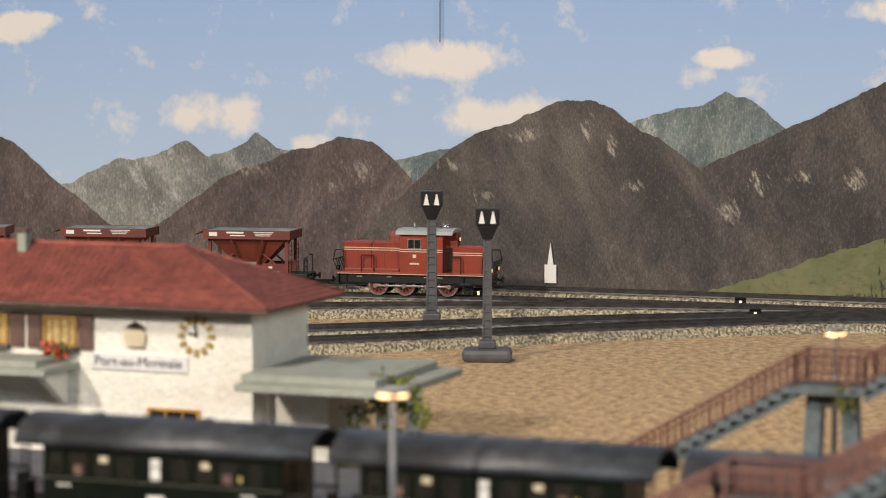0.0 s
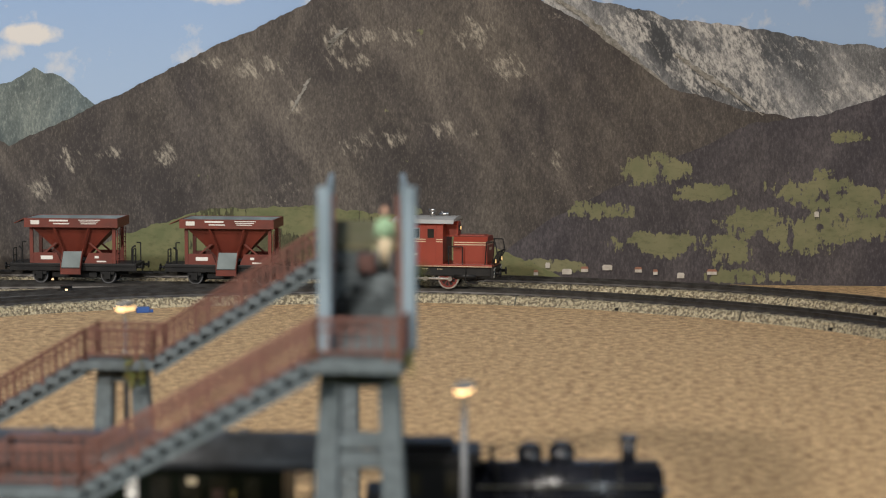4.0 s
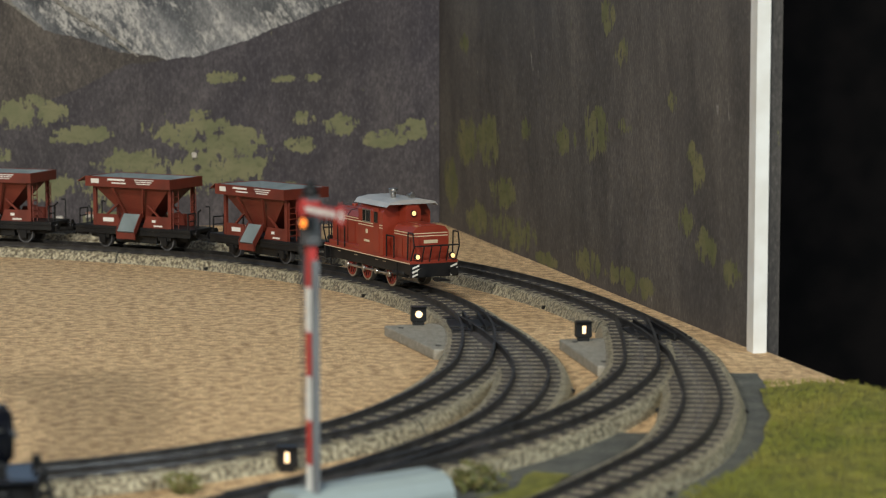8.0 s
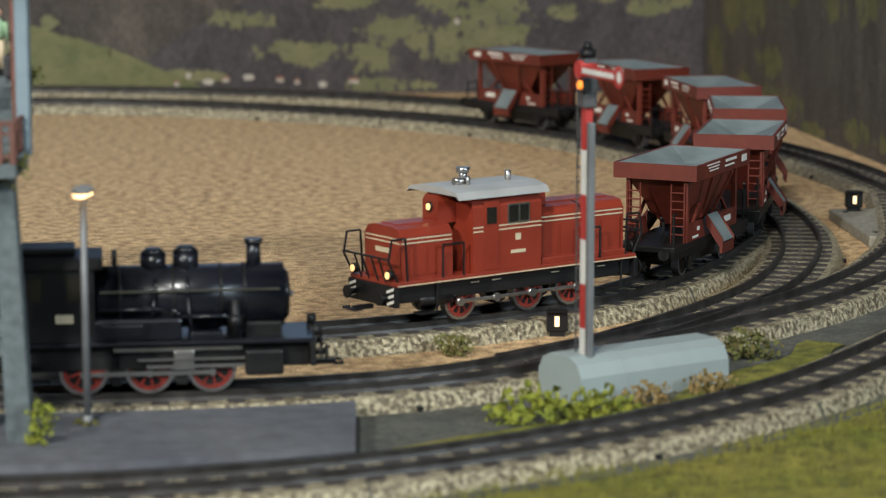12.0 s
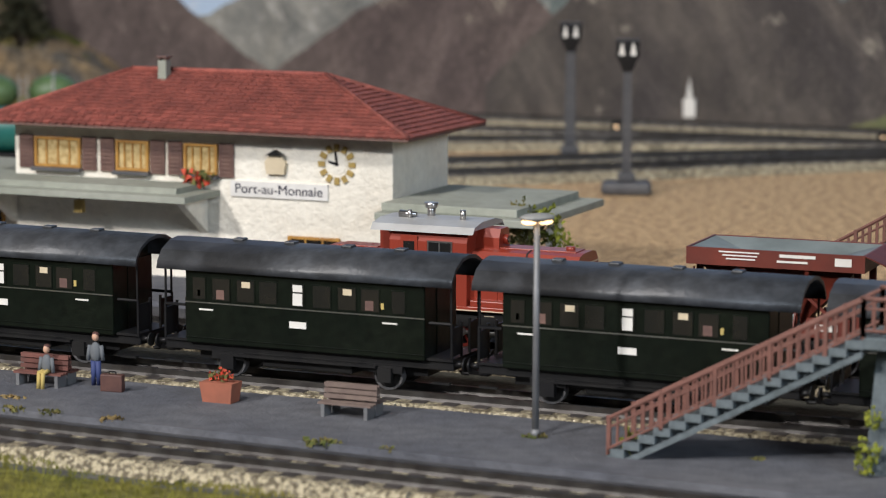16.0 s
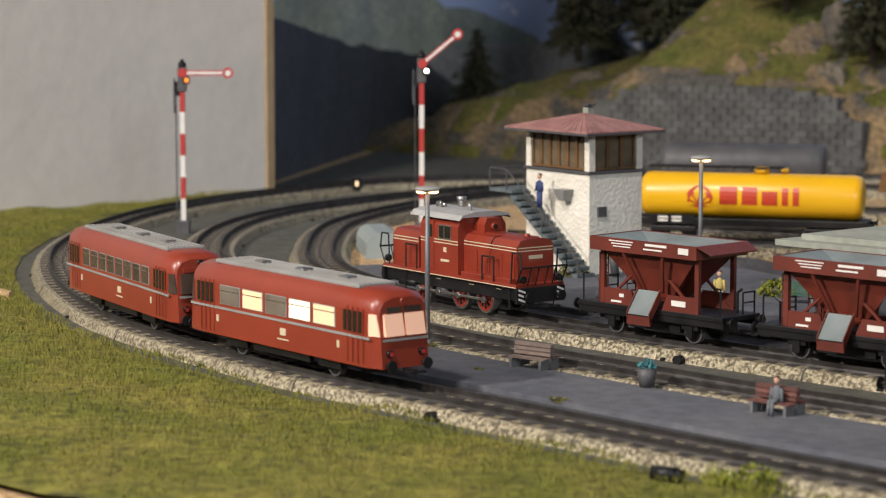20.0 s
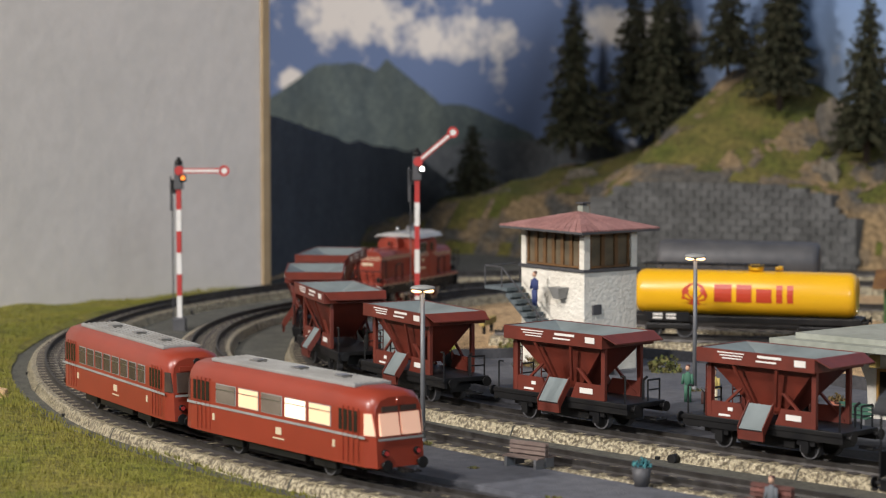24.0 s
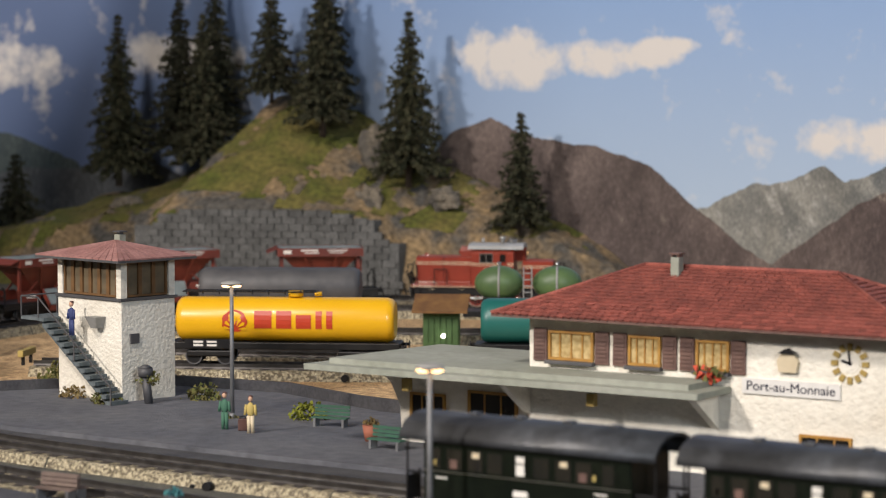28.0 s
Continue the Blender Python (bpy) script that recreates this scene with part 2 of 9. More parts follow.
def tube(bm, a, b, r, seg=8, r2=None):
    """A capped cylinder or cone from a to b."""
    a, b = Vector(a), Vector(b)
    q = (b - a).to_track_quat("Z", "Y")
    rings = []
    for p, rad in ((a, r), (b, r if r2 is None else r2)):
        rings.append([bm.verts.new(p + q @ Vector((rad * math.cos(2 * math.pi * i / seg), rad * math.sin(2 * math.pi * i / seg), 0))) for i in range(seg)])
    for i in range(seg):
        j = (i + 1) % seg
        bm.faces.new((rings[0][i], rings[0][j], rings[1][j], rings[1][i])).smooth = seg > 6
    bm.faces.new(rings[0][::-1]), bm.faces.new(rings[1])
    return bm


def wire(bm, pts, r, seg=5):
    for a, b in zip(pts, pts[1:]):
        tube(bm, a, b, r, seg)
    return bm


def prism(bm, outline, a, b, axis="x", smooth=False):
    """An outline swept straight from a to b; outline is (y, z) for axis x, (x, z) for y, (x, y) for z."""
    def at(p, k):
        return {"x": (k, p[0], p[1]), "y": (p[0], k, p[1]), "z": (p[0], p[1], k)}[axis]
    v0, v1 = [bm.verts.new(at(p, a)) for p in outline], [bm.verts.new(at(p, b)) for p in outline]
    n = len(outline)
    for i in range(n):
        bm.faces.new((v0[i], v0[(i + 1) % n], v1[(i + 1) % n], v1[i])).smooth = smooth
    bm.faces.new(v0[::-1]), bm.faces.new(v1)
    return bm


def hull(bm, lower, upper):
    """A solid between two rings of points of equal length."""
    v0, v1 = [bm.verts.new(p) for p in lower], [bm.verts.new(p) for p in upper]
    n = len(v0)
    for i in range(n):
        bm.faces.new((v0[i], v0[(i + 1) % n], v1[(i + 1) % n], v1[i]))
    bm.faces.new(v0[::-1]), bm.faces.new(v1)
    return bm


def rect(x0, x1, y0, y1, z):
    return [(x0, y0, z), (x1, y0, z), (x1, y1, z), (x0, y1, z)]


def B():
    return bmesh.new()


def link(name, bm, material, bevel=0.0):
    if bevel:
        bmesh.ops.bevel(bm, geom=[e for e in bm.edges if e.is_manifold and e.calc_face_angle(0) > 0.6], offset=bevel, segments=2, profile=0.5, affect="EDGES")
    bmesh.ops.recalc_face_normals(bm, faces=bm.faces)
    me = bpy.data.meshes.new(name)
    bm.to_mesh(me)
    bm.free()
    me.materials.append(material)
    return new(name, me)


def part(name, bm, material, parent, label="", bevel=0.0):
    ob = link(name, bm, material, bevel)
    ob.parent = parent
    if label:
        ob["label"] = label
    return ob


def thing(name, label, category, group="", kind="", m=None):
    ob = new(name)
    ob.empty_display_size = 0.01
    if m is not None:
        ob.matrix_basis = m
    return tagged(ob, label, category, group, kind)


def setting(name, bm, material, label, category, bevel=0.0):
    return tagged(link(name, bm, material, bevel), label, category, kind="structure")


def share(name, mesh, parent, m):
    """A piece that shares its mesh with its like."""
    ob = new(name, mesh)
    ob.parent = parent
    ob.matrix_basis = m
    return ob


# ---- track plan ----
class Line:
    """A smooth line through a few points of the plan, by length."""
    def __init__(self, pts, closed=False, step=0.004):
        pts = [Vector(p) for p in pts]
        n = len(pts)
        out = []
        for i in range(n if closed else n - 1):
            def g(k):
                return pts[k % n] if closed else pts[min(max(k, 0), n - 1)]
            p0, p1, p2, p3 = g(i - 1), g(i), g(i + 1), g(i + 2)
            k = max(2, int((p2 - p1).length / step))
            for j in range(k):
                t = j / k
                out.append(0.5 * (2 * p1 + (p2 - p0) * t + (2 * p0 - 5 * p1 + 4 * p2 - p3) * t * t + (3 * p1 - p0 - 3 * p2 + p3) * t ** 3))
        out.append(pts[0].copy() if closed else pts[-1].copy())
        for _ in range(30):
            new_pts = [p.copy() for p in out]
            for i in range(1, len(out) - 1):
                new_pts[i] = (out[i - 1] + 2 * out[i] + out[i + 1]) / 4
            if closed:
                new_pts[0] = new_pts[-1] = (out[-2] + 2 * out[0] + out[1]) / 4
            out = new_pts
        self.p, self.closed = out, closed
        self.s = [0.0]
        for a, b in zip(out, out[1:]):
            self.s.append(self.s[-1] + (b - a).length)
        self.length = self.s[-1]

    def at(self, s):
        s = s % self.length if self.closed else min(max(s, 0), self.length)
        i = int(np.clip(np.searchsorted(self.s, s) - 1, 0, len(self.p) - 2))
        k = (s - self.s[i]) / max(self.s[i + 1] - self.s[i], 1e-9)
        return self.p[i].lerp(self.p[i + 1], k)

    def heading(self, s):
        d = self.at(s + 0.006) - self.at(s - 0.006)
        return math.atan2(d.y, d.x)

    def nearest(self, x, y):
        return min(range(len(self.p)), key=lambda i: (self.p[i].x - x) ** 2 + (self.p[i].y - y) ** 2) and \
            self.s[min(range(len(self.p)), key=lambda i: (self.p[i].x - x) ** 2 + (self.p[i].y - y) ** 2)]


RAILTOP = 0.0095
INNER = Line([(-0.75, 1.946), (-0.62, 1.957), (-0.5, 1.963), (-0.258, 1.956), (-0.107, 1.927), (0.045, 1.838), (0.133, 1.735), (0.182, 1.630), (0.203, 1.53),
              (0.203, 1.45), (0.191, 1.365), (0.180, 1.313), (0.162, 1.262), (0.144, 1.220), (0.108, 1.158), (0.075, 1.128), (0.010, 1.086), (-0.09, 1.062), (-0.25, 1.055), (-0.45, 1.052), (-0.70, 1.052), (-0.86, 1.057), (-1.01, 1.071),
              (-1.115, 1.108), (-1.208, 1.160), (-1.289, 1.234), (-1.365, 1.325), (-1.413, 1.435), (-1.434, 1.54), (-1.418, 1.632), (-1.374, 1.708), (-1.298, 1.782), (-1.190, 1.848), (-1.06, 1.896), (-0.9, 1.926)], True)
OUTER = Line([(-0.70, 2.040), (-0.40, 2.043), (-0.22, 2.042), (-0.075, 2.012), (0.04, 1.958), (0.14, 1.87), (0.222, 1.745), (0.272, 1.60), (0.292, 1.46), (0.293, 1.36), (0.287, 1.305),
              (0.271, 1.210), (0.244, 1.122), (0.216, 1.068), (0.145, 0.965), (0.055, 0.888), (-0.03, 0.848), (-0.13, 0.830), (-0.27, 0.830), (-0.475, 0.838), (-0.68, 0.850), (-0.80, 0.862),
              (-0.93, 0.876), (-1.085, 0.916), (-1.18, 0.957), (-1.285, 1.020), (-1.39, 1.105), (-1.49, 1.225), (-1.545, 1.335), (-1.575, 1.46), (-1.578, 1.58), (-1.535, 1.67),
              (-1.46, 1.77), (-1.35, 1.86), (-1.19, 1.95), (-1.0, 2.015), (-0.85, 2.035)], True)
MIDDLE = Line([(-1.33, 1.80), (-1.42, 1.72), (-1.47, 1.61), (-1.475, 1.49), (-1.455, 1.36), (-1.40, 1.25), (-1.30, 1.145), (-1.18, 1.07), (-1.05, 1.018), (-0.92, 0.986), (-0.78, 0.970), (-0.6, 0.962),
               (-0.4, 0.960), (-0.2, 0.960), (-0.06, 0.966), (0.03, 0.99), (0.09, 1.045), (0.142, 1.116), (0.178, 1.182), (0.203, 1.270), (0.2115, 1.345), (0.210, 1.43), (0.2035, 1.50)])
CROSS = Line([(0.055, 1.012), (0.12, 1.072), (0.175, 1.130), (0.201, 1.166), (0.227, 1.212), (0.246, 1.257), (0.262, 1.302), (0.278, 1.385), (0.289, 1.46)])
YARD = [Line([(-1.235, 1.352), (-1.13, 1.398), (-1.03, 1.452), (-0.86, 1.55), (-0.70, 1.65), (-0.55, 1.79), (-0.41, 1.895), (-0.24, 1.948)]),
        Line([(-1.26, 1.43), (-1.08, 1.505), (-0.90, 1.60), (-0.73, 1.715), (-0.56, 1.845), (-0.42, 1.925), (-0.27, 1.955)]),
        Line([(-1.30, 1.56), (-1.23, 1.60), (-1.06, 1.70), (-0.86, 1.815), (-0.70, 1.893), (-0.52, 1.945), (-0.36, 1.962)])]


def sweep(bm, line, profile, a=0.0, b=None, step=0.012, caps=True):
    """A profile (offset to the left, height) swept along a line."""
    b = line.length if b is None else b
    n = max(2, int((b - a) / step))
    whole = line.closed and abs(b - a - line.length) < 1e-6
    rings = []
    for i in range(n if whole else n + 1):
        s = a + (b - a) * i / n
        p, h = line.at(s), line.heading(s)
        rings.append([bm.verts.new((p.x - o * math.sin(h), p.y + o * math.cos(h), z)) for o, z in profile])
    k = len(profile)
    for i in range(n):
        r0, r1 = rings[i], rings[(i + 1) % len(rings)]
        for j in range(k):
            bm.faces.new((r0[j], r0[(j + 1) % k], r1[(j + 1) % k], r1[j]))
    if caps and not whole:
        bm.faces.new(rings[0]), bm.faces.new(rings[-1][::-1])
    return bm


def track(name, line, label, lift=0.0, single=None):
    spots = []
    t = tagged(thing(name, label, "railway track"), kind="structure")
    top = 0.0062 + lift
    bed = part("ballast_bed", sweep(B(), line, [(-0.0200, 0.0), (-0.0175, top - 0.0008), (-0.0165, top), (0.0165, top), (0.0175, top - 0.0008), (0.0200, 0.0)]), BALLAST, t)
    for o in (-0.0083, 0.0083):
        part("rail", sweep(B(), line, [(o - 0.0009, top), (o - 0.0005, top + 0.0012), (o - 0.0007, RAILTOP + lift), (o + 0.0007, RAILTOP + lift), (o + 0.0005, top + 0.0012), (o + 0.0009, top)], step=0.008), RAIL, t)
    bm = B()
    n = int(line.length / 0.0125)
    for i in range(n):
        s = (i + 0.5) * line.length / n
        p, h = line.at(s), line.heading(s)
        c, d = math.cos(h), math.sin(h)
        m = Matrix(((c, -d, 0, p.x), (d, c, 0, p.y), (0, 0, 1, 0), (0, 0, 0, 1)))
        if single and single[0] < p.x < single[1] and p.y < 1.1:
            spots.append(m @ Matrix.Translation((0, 0, top)))
            continue
        vs = [bm.verts.new(m @ Vector((x, y, z))) for x in (-0.0030, 0.0030) for y in (-0.0140, 0.0140) for z in (top - 0.0006, top + 0.0003)]
        for f in ((0, 1, 3, 2), (4, 6, 7, 5), (0, 4, 5, 1), (2, 3, 7, 6), (1, 5, 7, 3)):
            bm.faces.new([vs[k] for k in f])
        vs = [bm.verts.new(m @ Vector((x, y, z))) for x in (-0.0006, 0.0006) for y in (-0.0008, 0.0008) for z in (top + 0.0001, top + 0.0010)]
        for f in ((0, 1, 3, 2), (4, 6, 7, 5), (0, 4, 5, 1), (2, 3, 7, 6), (1, 5, 7, 3)):
            bm.faces.new([vs[k] for k in f])
    me = bpy.data.meshes.new("sleepers")
    bm.to_mesh(me)
    bm.free()
    me.materials.append(SLEEPER)
    sl = new("sleepers", me)
    sl.parent = t
    sl["kind"] = "stuff"
    single_sleepers.append((t, spots))
    return t


single_sleepers = []


# ---- table and room ----
setting("table_top", prism(B(), [(-2.35, 0.63), (0.4417, 0.63), (0.3455, 1.40), (0.262, 2.092), (-2.35, 2.092)], -0.04, 0.0, "z"), SAND, "layout table covered with coarse tan cork grit", "table")
setting("table_base", prism(B(), [(-2.3, 0.68), (0.38, 0.68), (0.22, 2.05), (-2.3, 2.05)], -0.86, -0.0405, "z"), DARKROOM, "plain dark skirting under the layout table", "table")
setting("floor", box(B(), -5, 3, -4, 4, -0.92, -0.86), DARKROOM, "dark floor of the room under the layout", "floor")
setting("wall_front", box(B(), -5, 3, -4.1, -4, -0.86, 2.6), ROOMPAINT, "plain painted wall of the room", "wall")
setting("wall_side_left", box(B(), -5.1, -5, -4, 4, -0.86, 2.6), ROOMPAINT, "plain painted wall of the room", "wall")
setting("wall_side_right", box(B(), 3, 3.1, -4, 4, -0.86, 2.6), DARKROOM, "dark wall of the room", "wall")
setting("ceiling", box(B(), -5.1, 3.1, -4.1, 4.1, 2.6, 2.7), ROOMPAINT, "plain ceiling of the room", "ceiling")
setting("dark_partition", box(B(), 0.30, 2.9, 2.2, 2.25, -0.86, 2.4), DARKROOM, "black curtain beyond the end of the layout", "curtain")
setting("white_end_board", prism(B(), [(-1.652, 1.480), (-1.612, 1.480), (-1.657, 1.10), (-1.80, 0.2), (-1.84, 0.2)], -0.02, 0.62, "z"), WALLBOARD, "off-white textured end board of the layout", "board")
setting("end_board_batten", box(B(), -1.655, -1.610, 1.4805, 1.4885, 0.0, 0.62), BATTEN, "raw wood edge of the white board", "batten")


# ---- printed backdrop ----
def sky_print():
    m = bpy.data.materials.new("sky_print")
    m.use_nodes = True
    nt = m.node_tree
    N, Lk = nt.nodes.new, nt.links.new
    b = nt.nodes["Principled BSDF"]
    b.inputs["Roughness"].default_value, b.inputs["Specular IOR Level"].default_value = 0.75, 0.2
    pos = N("ShaderNodeNewGeometry").outputs["Position"]
    sep = N("ShaderNodeSeparateXYZ")
    Lk(pos, sep.inputs[0])
    warp = N("ShaderNodeTexNoise")
    warp.inputs["Scale"].default_value, warp.inputs["Detail"].default_value, warp.inputs["Roughness"].default_value = 26, 9, 0.62
    Lk(pos, warp.inputs["Vector"])

    def math_node(op, a, c, clamp=False):
        n = N("ShaderNodeMath")
        n.operation, n.use_clamp = op, clamp
        for i, v in enumerate((a, c)):
            if isinstance(v, (int, float)):
                n.inputs[i].default_value = v
            else:
                Lk(v, n.inputs[i])
        return n.outputs[0]

    ramp = N("ShaderNodeMapRange")
    ramp.inputs[1].default_value, ramp.inputs[2].default_value = 0.06, 0.30
    Lk(sep.outputs[2], ramp.inputs[0])
    blue = N("ShaderNodeMix")
    blue.data_type = "RGBA"
    blue.inputs[6].default_value, blue.inputs[7].default_value = (0.42, 0.52, 0.64, 1), (0.22, 0.35, 0.60, 1)
    Lk(ramp.outputs[0], blue.inputs[0])
    # the firs' shadows, painted in: the sky's blue darkens towards the left end
    fir_shade_x = N("ShaderNodeMapRange")
    fir_shade_x.inputs[1].default_value, fir_shade_x.inputs[2].default_value = -1.25, -1.80
    Lk(sep.outputs[0], fir_shade_x.inputs[0])
    fir_shade = N("ShaderNodeMix")
    fir_shade.data_type = "RGBA"
    fir_shade.inputs[7].default_value = (0.125, 0.175, 0.31, 1)
    Lk(fir_shade_x.outputs[0], fir_shade.inputs[0]), Lk(blue.outputs[2], fir_shade.inputs[6])
    total = 0.0
    # printed clouds: centre, half width, half height
    for x, z, w, h in ((-0.778, 0.190, 0.085, 0.019), (-0.716, 0.142, 0.075, 0.022), (-0.985, 0.143, 0.062, 0.024), (-0.535, 0.192, 0.032, 0.010), (-1.178, 0.216, 0.045, 0.015),
                       (-0.40, 0.228, 0.05, 0.016), (-0.895, 0.118, 0.022, 0.012), (-2.12, 0.232, 0.11, 0.040), (-1.97, 0.205, 0.13, 0.030), (-2.22, 0.158, 0.04, 0.016), (-1.72, 0.215, 0.10, 0.030),
                       (-1.318, 0.210, 0.068, 0.034), (-1.225, 0.213, 0.06, 0.020), (-1.16, 0.222, 0.05, 0.011), (-1.005, 0.141, 0.035, 0.018), (-2.05, 0.33, 0.2, 0.05), (-1.5, 0.36, 0.2, 0.04), (-0.9, 0.33, 0.2, 0.03)):
        dx = math_node("DIVIDE", math_node("SUBTRACT", sep.outputs[0], x), w)
        dz = math_node("DIVIDE", math_node("SUBTRACT", sep.outputs[2], z), h)
        d = math_node("ADD", math_node("MULTIPLY", dx, dx), math_node("MULTIPLY", dz, dz))
        total = math_node("MAXIMUM", total, math_node("SUBTRACT", 1.0, d))
    edge = math_node("ADD", total, math_node("MULTIPLY", math_node("SUBTRACT", warp.outputs[0], 0.5), 2.9))
    cover = N("ShaderNodeMapRange")
    cover.inputs[1].default_value, cover.inputs[2].default_value = 0.22, 0.80
    Lk(edge, cover.inputs[0])
    near = math_node("MULTIPLY", cover.outputs[0], math_node("GREATER_THAN", total, -0.12))
    mix = N("ShaderNodeMix")
    mix.data_type = "RGBA"
    mix.inputs[7].default_value = (0.66, 0.63, 0.60, 1)
    Lk(near, mix.inputs[0]), Lk(fir_shade.outputs[2], mix.inputs[6])
    Lk(mix.outputs[2], b.inputs["Base Color"])
    return m


# printed clearings and rock scars: along the sheet, height, half width, half height
MEADOWS = ((-0.048, 0.085, 0.026, 0.0139), (-0.015, 0.072, 0.026, 0.007), (-0.096, 0.057, 0.028, 0.0078), (0.072, 0.07, 0.033, 0.0175), (0.111, 0.065, 0.022, 0.0131),
    (0.03, 0.046, 0.031, 0.0153), (0.15, 0.063, 0.015, 0.0079), (0.157, 0.082, 0.01, 0.0061), (0.188, 0.076, 0.017, 0.0105), (0.216, 0.066, 0.024, 0.0075),
    (0.242, 0.073, 0.018, 0.0088), (0.098, 0.114, 0.017, 0.0052), (0.141, 0.112, 0.01, 0.0039), (0.165, 0.113, 0.007, 0.0039), (-0.238, 0.053, 0.009, 0.0061),
    (0.146, 0.019, 0.012, 0.015), (0.225, 0.012, 0.014, 0.0062), (-0.0, 0.028, 0.026, 0.0114), (0.069, 0.028, 0.026, 0.0088), (-0.048, 0.031, 0.039, 0.0105),
    (0.088, 0.046, 0.043, 0.0174), (0.032, 0.045, 0.024, 0.0096), (0.028, 0.006, 0.037, 0.0061), (-0.137, 0.013, 0.033, 0.0053), (0.07, 0.076, 0.017, 0.0087))
SCARS = ((-0.298, 0.188, 0.012, 0.0131), (-0.274, 0.192, 0.018, 0.0096), (-0.245, 0.192, 0.012, 0.0109), (-0.329, 0.137, 0.01, 0.0141), (-0.278, 0.107, 0.02, 0.0114),
    (-0.221, 0.12, 0.022, 0.0096), (-0.252, 0.111, 0.013, 0.0079), (-0.432, 0.099, 0.011, 0.0089), (-0.507, 0.09, 0.012, 0.0071), (-0.532, 0.068, 0.009, 0.0089),
    (-0.367, 0.166, 0.018, 0.0079), (-0.394, 0.17, 0.013, 0.0062), (-0.287, 0.17, 0.018, 0.007), (-0.19, 0.192, 0.017, 0.013), (-0.164, 0.166, 0.017, 0.013),
    (-0.349, 0.166, 0.018, 0.0097), (-0.127, 0.097, 0.005, 0.0131), (-0.48, 0.099, 0.014, 0.0071), (-0.652, 0.134, 0.007, 0.0182), (-0.63, 0.12, 0.006, 0.0109),
    (-0.509, 0.093, 0.012, 0.0098), (-0.435, 0.097, 0.012, 0.0088), (-0.534, 0.073, 0.009, 0.0108), (-0.613, 0.089, 0.011, 0.0064), (-0.741, 0.077, 0.009, 0.0065),
    (-0.768, 0.104, 0.015, 0.0065), (-0.849, 0.098, 0.025, 0.0113), (-0.874, 0.084, 0.02, 0.0076), (-0.947, 0.097, 0.021, 0.0096), (-0.704, 0.129, 0.013, 0.0064))
# on the end panel: y, height, half length, half height
CLEARINGS = ((2.0, 0.069, 0.037, 0.0169), (1.934, 0.074, 0.028, 0.0204), (1.895, 0.04, 0.033, 0.012), (1.865, 0.015, 0.05, 0.0119), (2.043, 0.032, 0.021, 0.0216),
    (1.958, 0.014, 0.048, 0.0125), (1.675, 0.096, 0.026, 0.0158), (1.618, 0.103, 0.011, 0.0068), (1.625, 0.149, 0.011, 0.0102), (2.005, 0.142, 0.013, 0.0092),
    (1.53, 0.123, 0.008, 0.008), (1.504, 0.056, 0.015, 0.0089), (1.471, 0.046, 0.027, 0.0093), (1.691, 0.013, 0.03, 0.01), (1.621, 0.012, 0.035, 0.0069),
    (1.578, 0.011, 0.017, 0.0067), (1.486, 0.088, 0.011, 0.0125), (1.496, 0.096, 0.009, 0.0063), (1.742, 0.086, 0.025, 0.0091), (1.837, 0.088, 0.011, 0.0096),
    (1.787, 0.004, 0.027, 0.0053), (1.653, 0.168, 0.016, 0.0103), (1.435, 0.037, 0.017, 0.0091))


